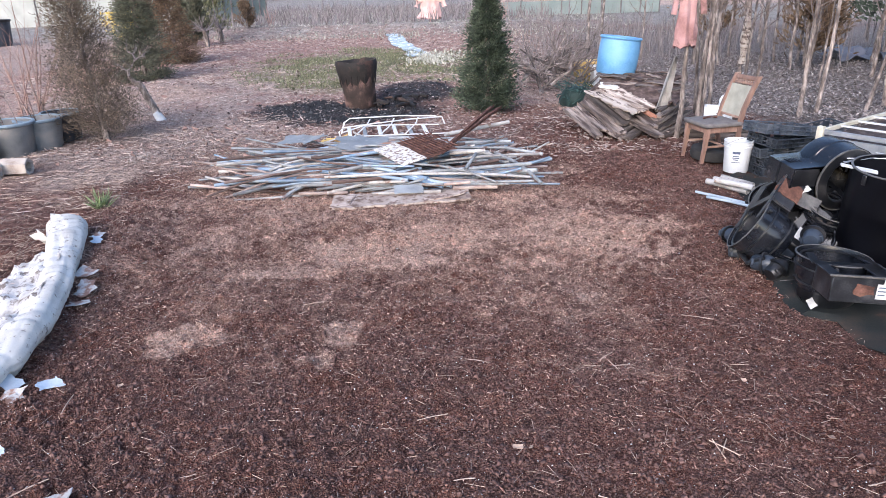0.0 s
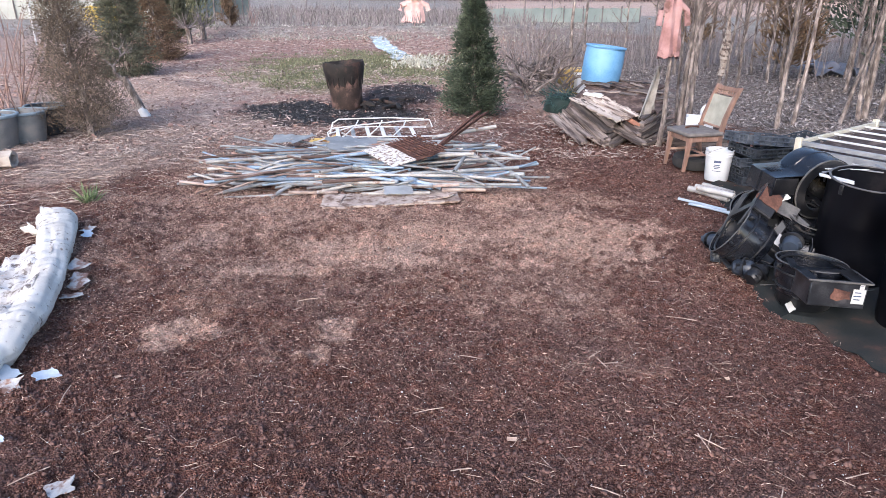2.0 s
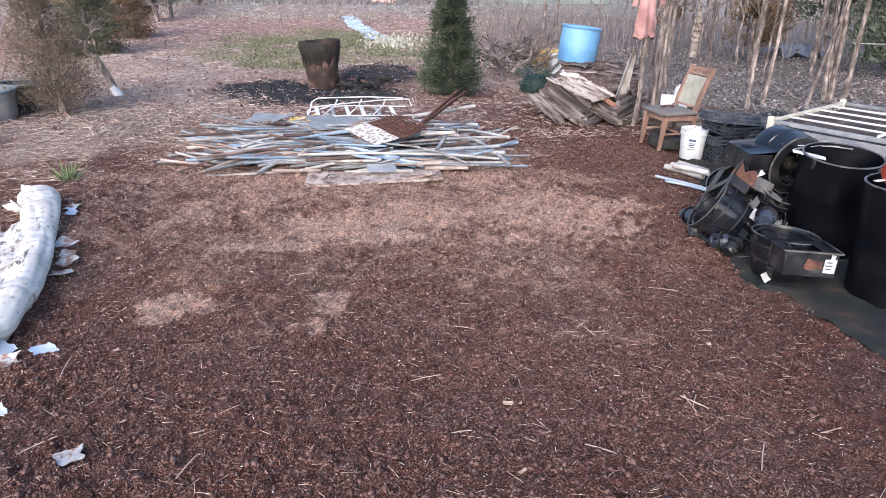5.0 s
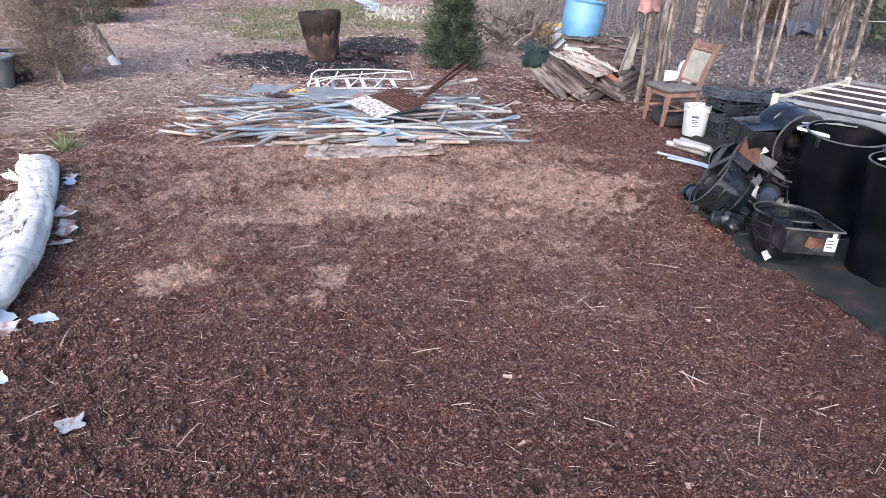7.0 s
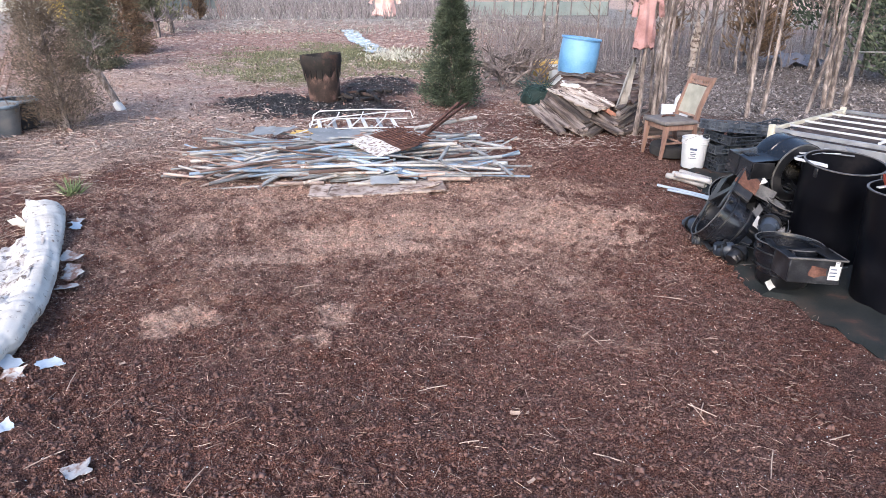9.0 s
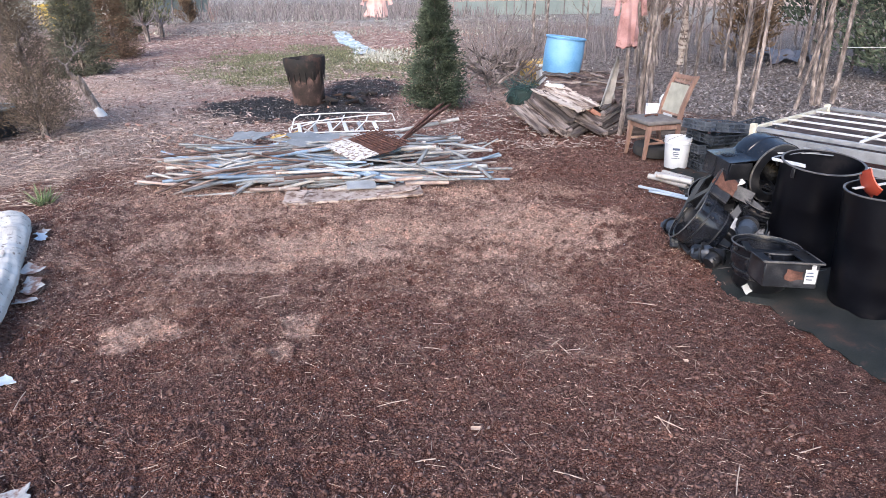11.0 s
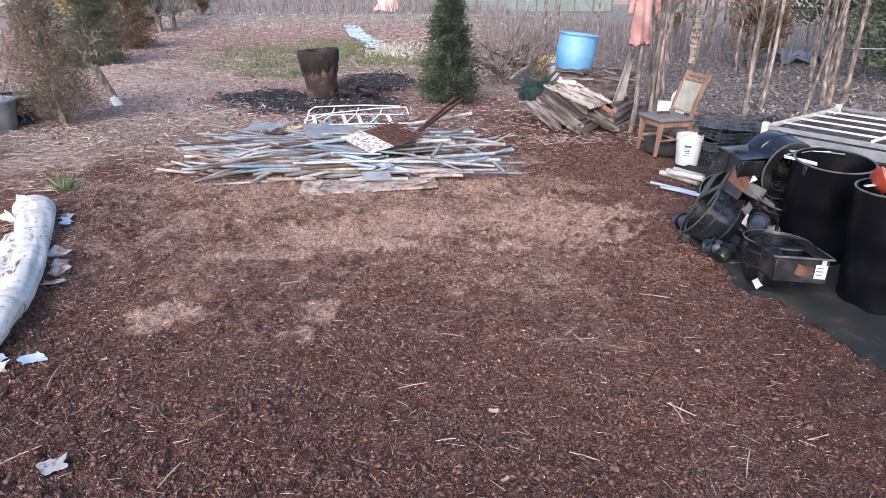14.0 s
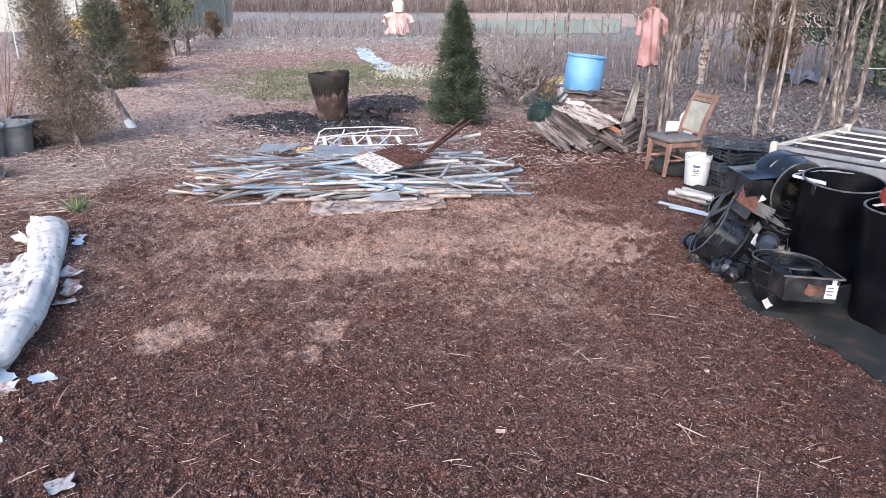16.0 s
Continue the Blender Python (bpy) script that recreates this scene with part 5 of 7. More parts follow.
    for k in range(6):
        a = k * 1.05 + 0.2
        part("tab", box(bmesh.new(), (0.03, 0.022, 0.03), bevel=0.004), BLACK_DULL, ob, "", pose((r + 0.012) * math.cos(a), (r + 0.012) * math.sin(a), -0.03, 0, 0, math.degrees(a)))
    return ob, y0


def scroll_housing(name, m, label, r=0.25, deep=0.32, duct=0.24):
    """A glossy snail-shaped blower case: a round drum with a duct running off its top, open in front."""
    ob = thing(name, m, label, "fan housing", "black fan housings")
    line = [(-duct - r, r * 0.42), (-r * 0.98, r * 0.48)] + [((r + 0.03 * k / 20) * math.cos(a), (r + 0.03 * k / 20) * math.sin(a)) for k, a in ((k, radians(150 - 320 * k / 26)) for k in range(27))] + [(-duct - r, -r * 0.25)]
    loop = lambda s, z: [Vector((x * s, y * s, z)) for x, y in line]
    part("case", rings(bmesh.new(), [loop(0.93, -deep + 0.02), loop(0.95, 0), loop(1.0, 0.0), loop(1.0, -deep * 0.48), loop(1.025, -deep * 0.5), loop(1.025, -deep * 0.54), loop(1.0, -deep * 0.56), loop(1.0, -deep + 0.02), loop(0.96, -deep)]), BLACK, ob)
    part("front_ring", lathe(bmesh.new(), [(r * 0.68, -0.01), (r * 0.68, 0.012), (r * 0.72, 0.02), (r * 0.98, 0.006), (r * 0.98, -0.006)], 44), BLACK_DULL, ob)
    part("ring_edge", lathe(bmesh.new(), [(r * 0.985, -0.004), (r * 0.985, 0.01), (r * 1.02, 0.008), (r * 1.02, -0.004)], 44), EDGE, ob, "thin grey rim")
    part("front_plate", box(bmesh.new(), (duct * 0.9, r * 0.56, 0.01), (-duct * 0.5 - r, r * 0.1, -0.004), bevel=0.003), BLACK_DULL, ob)
    for k in range(4):
        part("slot", box(bmesh.new(), (0.014, 0.008, 0.07), (-duct * 0.75 - r + 0.03 * k, r * 0.455, -deep * 0.5), (0, 12, 4), bevel=0.002), DRUM, ob, "dark vent slot")
    return ob


def paste(parent, w, h, m, mat=None, label="white printed label", bars=3):
    """A label with a few bars of print."""
    lab = part("label", box(bmesh.new(), (w, h, 0.003), bevel=0.001), mat or PAPER, parent, label, m)
    for k in range(bars):
        part("print", box(bmesh.new(), (w * (0.5 + 0.12 * (k % 2)), h * 0.07, 0.002), bevel=0), INK, lab, "", pose(-w * 0.12, h * (0.28 - 0.24 * k), 0.003))


u2, y0 = blower("fan_housing", pose(2.67, 4.12, 0.34, -3, 3, -6), "black plastic fan housing lying open on the ground cloth", 0.235, 0.24)
paste(u2, 0.08, 0.1, pose(0.13, y0 - 0.13, -0.085, 90, 0, 0))
paste(u2, 0.03, 0.04, pose(0.14, y0 - 0.13, -0.022, 90, 0, 0), bars=1)
part("stain", ragged_sheet(0.12, 0.06, 0.003, 24, 14, 0.003, 0.018, 9), RUST, u2, "rust-red patch", pose(0.02, y0 - 0.129, -0.08, 90, 0, 0))
part("base", lathe(bmesh.new(), [(0.02, -0.33), (0.16, -0.33), (0.18, -0.3), (0.19, -0.1), (0.02, -0.1)], 28), BLACK_DULL, u2)
u1, y1 = blower("fan_housing", basis((2.4, 4.86, 0.33), (-0.8, 0.3, 0.55), (-0.47, -0.35, -0.49)), "black plastic fan housing tipped on its side", 0.235, 0.3)
part("stain", ragged_sheet(0.2, 0.13, 0.003, 12, 9, 0.006, 0.02, 19), RUST, u1, "rusted plate on the box", pose(-0.184, y1 - 0.02, -0.08, 0, -90, 0))
paste(u1, 0.1, 0.1, pose(-0.185, -0.07, -0.34, 0, -90, 0), bars=0, label="white plastic tag")
part("bracket", box(bmesh.new(), (0.2, 0.15, 0.16), (-0.08, -0.04, -0.36), bevel=0.012), BLACK_DULL, u1)
part("arm", tube(bmesh.new(), [(0.1, 0.2, -0.1), (-0.05, 0.3, -0.16), (-0.16, 0.24, -0.2)], 0.02, 8), BLACK_DULL, u1)
u3 = scroll_housing("fan_housing", basis((3.14, 4.93, 0.63), (0.2, -0.95, -0.12), (0.02, 0.15, 1)), "glossy black snail-shaped blower case on the clutter's top")
part("cup", lathe(bmesh.new(), [(0.01, 0.0), (0.06, 0.0), (0.068, 0.02), (0.068, 0.13), (0.06, 0.14), (0.05, 0.06), (0.01, 0.05)], 24), BLUE_BLACK, u3, "blue-black round cap", pose(0.21, 0.06, -0.02, 20, 75, 0))
part("motor", lathe(bmesh.new(), [(0.01, -0.06), (0.07, -0.06), (0.075, -0.04), (0.075, 0.05), (0.06, 0.07), (0.01, 0.07)], 24), BLUE_BLACK, u3, "blue-black motor body", pose(0.1, 0.08, 0.03, 0, 80, 0))
u4, _ = blower("fan_housing", pose(3.02, 4.84, 0.46, -24, 0, 200), "black fan housing wedged between the others", 0.21, 0.18)
u5, _ = blower("fan_housing", pose(2.85, 4.72, 0.26, -30, 50, 200), "black fan housing half hidden in the clutter", 0.17, 0.16)
u6, _ = blower("fan_housing", pose(3.45, 5.75, 0.36, 10, -20, 60), "black fan housing buried under the others", 0.24, 0.24)
u7, _ = blower("fan_housing", pose(2.85, 5.4, 0.33, 20, -30, 20), "black fan housing buried under the others", 0.2, 0.22)


def small_motor(x, y, z, turn, s, mat, label):
    ob = thing("fan_motor", pose(x, y, z, *turn), label, "motor", "loose fan motors")
    part("case", lathe(bmesh.new(), [(0.01, -0.08 * s), (0.05 * s, -0.08 * s), (0.062 * s, -0.06 * s), (0.064 * s, 0.05 * s), (0.05 * s, 0.07 * s), (0.02 * s, 0.075 * s), (0.012 * s, 0.11 * s), (0.002, 0.11 * s)], 22), mat, ob)
    part("collar", lathe(bmesh.new(), [(0.06 * s, 0.0), (0.085 * s, 0.0), (0.085 * s, 0.015 * s), (0.06 * s, 0.015 * s)], 22), BLACK_DULL, ob)
    part("bracket", box(bmesh.new(), (0.16 * s, 0.05 * s, 0.02 * s), bevel=0.004), mat, ob, "", pose(0, 0, -0.05 * s))


small_motor(2.44, 4.6, 0.09, (80, 20, 40), 1.0, BLUE_BLACK, "dull blue-black fan motor lying on the cloth")
small_motor(2.36, 4.88, 0.08, (85, 0, 70), 0.85, CRATE, "dull grey fan motor lying on the cloth")
small_motor(2.5, 4.5, 0.08, (60, 30, 100), 1.0, BLACK_DULL, "black fan motor lying on the cloth")
small_motor(2.72, 4.5, 0.34, (75, 20, 140), 1.0, BLUE_BLACK, "dull blue-black fan motor wedged in the clutter")
small_motor(2.42, 5.2, 0.1, (80, 10, 10), 0.9, BLUE_BLACK, "dull blue-black fan motor at the edge of the clutter")
solo("plastic_scrap", ragged_sheet(0.13, 0.1, 0.004, 5, 4, 0.01, 0.01, 71), PAPER, pose(2.76, 4.86, 0.6, 50, -20, 10), "white plastic scrap in the clutter", "scrap")
solo("plastic_scrap", ragged_sheet(0.2, 0.12, 0.006, 5, 4, 0.02, 0.015, 72), EDGE, pose(2.8, 4.82, 0.5, 50, 24, -30), "grey sheet scrap in the clutter", "scrap")
solo("plastic_scrap", ragged_sheet(0.07, 0.06, 0.004, 8, 7, 0.015, 0.012, 73), PAPER, pose(2.5, 3.98, 0.055, 50, -10, 30), "white plastic scrap on the ground cloth", "scrap")
solo("plastic_scrap", ragged_sheet(0.24, 0.05, 0.006, 6, 3, 0.01, 0.01, 74), PAPER, pose(3.02, 4.6, 0.81, 8, 10, -30), "white strip lying over the drum's rim", "scrap")
for k in range(6):
    rr = random.Random(k + 60)
    x, y = 2.55 + rr.uniform(-0.3, 0.5), 4.5 + rr.uniform(-0.5, 0.7)
    pts = [(x + 0.22 * math.sin(j * 0.9 + k) * j / 6, y + 0.16 * math.cos(j * 1.1 + 2 * k) * j / 6, 0.03 + 0.3 * (j / 6) * (1 - j / 8)) for j in range(7)]
    solo("cable", tube(bmesh.new(), pts, 0.004, 6), BLACK_DULL, Matrix(), "thin black cable trailing from the clutter", "cable", "cables in the clutter")


# ---- crates, bucket, chair ----
def tray_mesh():
    """A slotted black nursery tray: rails, ribs and a slatted floor."""
    bm = bmesh.new()
    w, d, h = 0.62, 0.42, 0.1
    for z in (0.0, 0.045, 0.092):
        for y in (-d / 2, d / 2):
            box(bm, (w, 0.014, 0.016), (0, y, z), bevel=0.003)
        for x in (-w / 2, w / 2):
            box(bm, (0.014, d, 0.016), (x, 0, z), bevel=0.003)
    for k in range(9):
        for y in (-d / 2, d / 2):
            box(bm, (0.012, 0.012, h), (-w / 2 + w * k / 8, y, h / 2 - 0.005), bevel=0)
    for k in range(1, 6):
        for x in (-w / 2, w / 2):
            box(bm, (0.012, 0.012, h), (x, -d / 2 + d * k / 6, h / 2 - 0.005), bevel=0)
    for k in range(9):
        box(bm, (0.05, d, 0.008), (-w / 2 + w * (k + 0.5) / 9, 0, 0), bevel=0)
    for y in (-d / 2 + 0.012, d / 2 - 0.012):
        for k in (0, 2, 3, 5, 7):
            box(bm, (w / 8, 0.006, 0.07), (-w / 2 + w * (k + 0.5) / 8, y, 0.045), bevel=0)
    for x in (-w / 2 + 0.012, w / 2 - 0.012):
        for k in (0, 1, 3, 4):
            box(bm, (0.006, d / 6, 0.07), (x, -d / 2 + d * (k + 0.5) / 6, 0.045), bevel=0)
    return bm


tray = mesh_of("crate", tray_mesh(), CRATE, False)
for x, y, z, rx, ry, rz in ((3.82, 7.35, 0.02, 0, 0, 8), (3.83, 7.36, 0.125, 2, 1, 14), (3.8, 7.38, 0.235, -2, -3, 4), (3.84, 7.36, 0.345, 3, 2, 20), (3.8, 7.4, 0.45, -4, 6, 10),
                            (4.42, 7.55, 0.02, 0, 0, -4), (4.4, 7.56, 0.13, 2, -2, 6), (4.38, 7.6, 0.24, -3, 3, -10), (4.4, 7.6, 0.35, 5, -6, 20)):
    ob = new("crate", tray)
    ob.matrix_world = pose(x, y, z + 0.02, rx, ry, rz)
    tagged(ob, "black slotted plastic nursery crate in a leaning stack", "crate", "stacked black crates")


def bucket():
    ob = thing("bucket", pose(3.37, 7.42, 0.03, 0, 0, 15), "white plastic bucket with blue print and wire handle", "bucket")
    part("body", lathe(bmesh.new(), [(0.02, 0), (0.128, 0), (0.132, 0.01), (0.15, 0.33), (0.15, 0.36), (0.143, 0.36), (0.125, 0.02), (0.02, 0.012)], 36), WHITE_PLASTIC, ob)
    for z in (0.3, 0.325, 0.355):
        part("rim", lathe(bmesh.new(), [(0.146, z - 0.006), (0.157, z - 0.005), (0.158, z + 0.004), (0.147, z + 0.006)], 36), WHITE_PLASTIC, ob)
    part("handle", tube(bmesh.new(), [(0.155 * math.cos(a), 0.155 * math.sin(a) * 0.95, 0.32 - 0.1 * math.sin(a)) for a in (math.pi * (1.0 + k / 12) for k in range(13))], 0.003, 6), WIRE, ob)
    for k, (z, w, t) in enumerate(((0.24, 0.075, 0.026), (0.2, 0.06, 0.009), (0.18, 0.07, 0.009), (0.16, 0.05, 0.009), (0.13, 0.09, 0.006))):
        bm = bmesh.new()
        n, r = 8, 0.1345 + 0.0555 * z
        a0 = radians(228)
        half = w / 0.14 / 2
        low, top = [], []
        for j in range(n + 1):
            a = a0 - half + 2 * half * j / n
            for q, rr in ((low, r), (top, r + 0.0025)):
                q.append((bm.verts.new((rr * math.cos(a), rr * math.sin(a), z - t / 2)), bm.verts.new((rr * math.cos(a), rr * math.sin(a), z + t / 2))))
        for j in range(n):
            bm.faces.new((top[j][0], top[j + 1][0], top[j + 1][1], top[j][1]))
            bm.faces.new((low[j][1], low[j + 1][1], top[j + 1][1], top[j][1]))
            bm.faces.new((top[j][0], low[j][0], low[j + 1][0], top[j + 1][0]))
        part("print", bm, INK, ob)


bucket()


def dining_chair():
    """A wooden chair with a cloth back, turned three quarters to the track."""
    ob = thing("dining_chair", pose(3.3, 8.05, 0.02, 0, 0, -78) @ Matrix.Scale(1.05, 4), "honey-coloured wooden dining chair with worn grey seat", "chair")
    w, d, h = 0.46, 0.44, 0.44
    for x in (-w / 2 + 0.03, w / 2 - 0.03):
        part("leg", rings(bmesh.new(), [[Vector((x + sx * a, -d / 2 + 0.03 + sy * a + f, z)) for sx, sy in ((-1, -1), (1, -1), (1, 1), (-1, 1))] for a, z, f in ((0.016, 0, -0.03), (0.02, 0.2, -0.01), (0.026, 0.36, 0), (0.024, h - 0.04, 0))]), CHAIR_WOOD, ob)
        part("leg", rings(bmesh.new(), [[Vector((x + sx * 0.018, d / 2 - 0.02 + sy * 0.024 + f, z)) for sx, sy in ((-1, -1), (1, -1), (1, 1), (-1, 1))] for z, f in ((0, 0.07), (0.22, 0.015), (0.42, 0.0), (0.6, 0.035), (0.8, 0.11), (0.95, 0.18))]), CHAIR_WOOD, ob)
    for y in (-d / 2 + 0.03, d / 2 - 0.02):
        part("apron", box(bmesh.new(), (w - 0.08, 0.022, 0.07), (0, y, h - 0.06), bevel=0.004), CHAIR_WOOD, ob)
    for x in (-w / 2 + 0.03, w / 2 - 0.03):
        part("apron", box(bmesh.new(), (0.022, d - 0.08, 0.07), (x, 0, h - 0.06), bevel=0.004), CHAIR_WOOD, ob)
        part("stretcher", box(bmesh.new(), (0.018, d - 0.06, 0.025), (x, 0.01, 0.19), bevel=0.004), CHAIR_WOOD, ob)
    part("stretcher", box(bmesh.new(), (w - 0.08, 0.018, 0.025), (0, 0.02, 0.2), bevel=0.004), CHAIR_WOOD, ob)
    bm = box(bmesh.new(), (w + 0.02, d + 0.02, 0.05), (0, -0.01, h - 0.005), bevel=0.02, segments=3)
    part("seat", bm, SEAT, ob)
    lean = -22
    part("top_rail", box(bmesh.new(), (w - 0.06, 0.024, 0.05), (0, d / 2 + 0.145, 0.915), (lean, 0, 0), 0.006), CHAIR_WOOD, ob)
    part("mid_rail", box(bmesh.new(), (w - 0.06, 0.018, 0.022), (0, d / 2 + 0.122, 0.855), (lean, 0, 0), 0.004), CHAIR_WOOD, ob)
    for k in range(9):
        part("spindle", box(bmesh.new(), (0.012, 0.014, 0.045), (-w / 2 + 0.07 + k * (w - 0.14) / 8, d / 2 + 0.134, 0.885), (lean, 0, 0), 0.002), CHAIR_WOOD, ob)
    part("backrest", box(bmesh.new(), (w - 0.075, 0.012, 0.35), (0, d / 2 + 0.045, 0.67), (-17, 0, 0), 0.004), MESH_CLOTH, ob, "pale sage cloth back panel")
    part("lower_rail", box(bmesh.new(), (w - 0.06, 0.02, 0.03), (0, d / 2 - 0.002, 0.5), (-10, 0, 0), 0.004), CHAIR_WOOD, ob)


dining_chair()
solo("trowel", tube(bmesh.new(), [(-0.09, 0, 0), (-0.02, 0.01, 0.008), (0.03, 0, 0.006), (0.1, -0.01, 0)], [0.012, 0.012, 0.006, 0.014], 8), RUST, pose(3.27, 8.1, 0.517, 0, 0, 20), "small rusty tool lying on the chair seat", "tool")


def tyre():
    ob = thing("tyre", pose(3.33, 8.05, 0.1, 4, 0, 0), "small black rubber tyre lying under the chair", "tyre")
    part("tread", lathe(bmesh.new(), [(0.12, -0.06), (0.2, -0.075), (0.245, -0.055), (0.255, 0), (0.245, 0.055), (0.2, 0.075), (0.12, 0.06), (0.15, 0.03), (0.16, 0), (0.15, -0.03), (0.12, -0.06)], 36), RUBBER, ob)
    part("rim", lathe(bmesh.new(), [(0.02, -0.02), (0.13, -0.03), (0.14, 0.0), (0.13, 0.03), (0.02, 0.02)], 24), BLACK_DULL, ob)


tyre()
# a foam box and a jug behind the chair
ob = thing("foam_box", pose(3.75, 9.05, 0.28, 0, 0, -20), "white foam box standing behind the chair", "box")
bm = bmesh.new()
for sx, sy, at in ((0.36, 0.03, (0, -0.11, 0.1)), (0.36, 0.03, (0, 0.11, 0.1)), (0.03, 0.19, (-0.165, 0, 0.1)), (0.03, 0.19, (0.165, 0, 0.1))):
    box(bm, (sx, sy, 0.2), at, bevel=0.006)
box(bm, (0.3, 0.19, 0.02), (0, 0, 0.012), bevel=0)
part("body", bm, WHITE_PLASTIC, ob)
part("stain", ragged_sheet(0.09, 0.06, 0.003, 5, 4, 0.003, 0.03, 5), EARTH, ob, "earth-brown smear", pose(0.02, -0.127, 0.1, 90, 0, 0))
for k in range(4):
    plank("plank", (0.8, 0.16, 0.06), pose(3.78, 9.08 + 0.02 * k, 0.03 + 0.062 * k, 0, 0, -20 + 9 * (k % 3)), WOOD_GREY, "grey weathered board under the foam box", "boards behind the chair")
ob = thing("jug", pose(3.98, 9.45, 0.3, 6, 0, 10), "pale blue-white plastic jug behind the chair", "jug")
part("body", lathe(bmesh.new(), [(0.01, 0), (0.075, 0), (0.08, 0.02), (0.08, 0.2), (0.06, 0.25), (0.03, 0.27), (0.028, 0.3), (0.005, 0.3)], 24), WHITE_PLASTIC, ob)
part("handle", tube(bmesh.new(), [(0.07, 0, 0.19), (0.12, 0, 0.2), (0.12, 0, 0.27), (0.04, 0, 0.27)], 0.012, 8), WHITE_PLASTIC, ob)
part("cap", lathe(bmesh.new(), [(0.005, 0.3), (0.032, 0.298), (0.032, 0.325), (0.005, 0.33)], 16), BLUE_BLACK, ob)
for k in range(3):
    plank("plank", (0.5, 0.18, 0.09), pose(3.98, 9.45, 0.05 + 0.092 * k, 0, 0, 14 * k), WOOD_GREY, "grey wood block under the jug", "boards behind the chair")


# ---- the white frame on its legs ----
def bed_frame():
    ob = thing("bed_frame", pose(3.7, 6.38, 0.0, 0, 0, 35), "white metal frame with bars standing on cream legs", "frame")
    L, W, z = 1.72, 1.62, 0.7
    # the near-left corner is the origin; x runs along the far-going side
    for n, size, at, mat in (("rail", (L, 0.035, 0.04), (L / 2, 0, z), CREAM), ("rail", (L, 0.035, 0.04), (L / 2, -W, z), ALU), ("end_rail", (0.035, W, 0.045), (0, -W / 2, z - 0.005), ALU), ("end_rail", (0.035, W, 0.04), (L, -W / 2, z), ALU),
                             ("end_board", (0.02, W, 0.1), (0.005, -W / 2, z - 0.1), ALU), ("end_board", (0.02, W, 0.08), (0.01, -W / 2, z - 0.23), ALU)):
        part(n, box(bmesh.new(), size, at, bevel=0.005), mat, ob)
    for k in range(1, 5):
        part("bar", box(bmesh.new(), (0.022, W, 0.02), (L * k / 5, -W / 2, z + 0.004), bevel=0.004), WHITE_METAL, ob)
    part("cross_bar", box(bmesh.new(), (L, 0.028, 0.022), (L / 2, -W * 0.62, z + 0.026), bevel=0.004), WHITE_METAL, ob)
    for x in (0, L):
        for y in (0, -W):
            part("leg", box(bmesh.new(), (0.055, 0.06, z + 0.05), (x - 0.02, y, (z + 0.05) / 2), bevel=0.006), CREAM, ob)
    part("deck", ragged_sheet(L - 0.06, W - 0.06, 0.01, 10, 8, 0.02, 0.0, 3), EARTH, ob, "brown litter-strewn board below the bars", pose(L / 2, -W / 2, z - 0.06))


bed_frame()
# pipe stubs in front of the crates
for k, (x, y, z, L, r, a, mat, label) in enumerate(((3.0, 6.72, 0.06, 0.5, 0.032, -58, PVC_WHITE, "thick off-white pipe stub by the crates"), (3.1, 6.8, 0.065, 0.46, 0.032, -54, PVC_WHITE, "thick off-white pipe stub by the crates"),
                                                    (3.18, 6.9, 0.06, 0.4, 0.03, -60, PVC_WHITE, "thick off-white pipe stub by the crates"), (3.02, 6.6, 0.12, 0.42, 0.03, -50, PVC_WHITE, "thick off-white pipe stub by the crates"),
                                                    (2.82, 6.36, 0.05, 0.6, 0.014, -52, PIPE_PALE, "thin pale blue pipe by the crates"), (2.84, 6.22, 0.05, 0.5, 0.014, -50, PIPE_PALE, "thin pale blue pipe by the crates"))):
    ob = new("pipe", pipe_mesh("straight", L, r, mat, k))
    ob.matrix_world = pose(x, y, z, 0, 0, a)
    tagged(ob, label, "pipe", "pipe stubs by the crates")


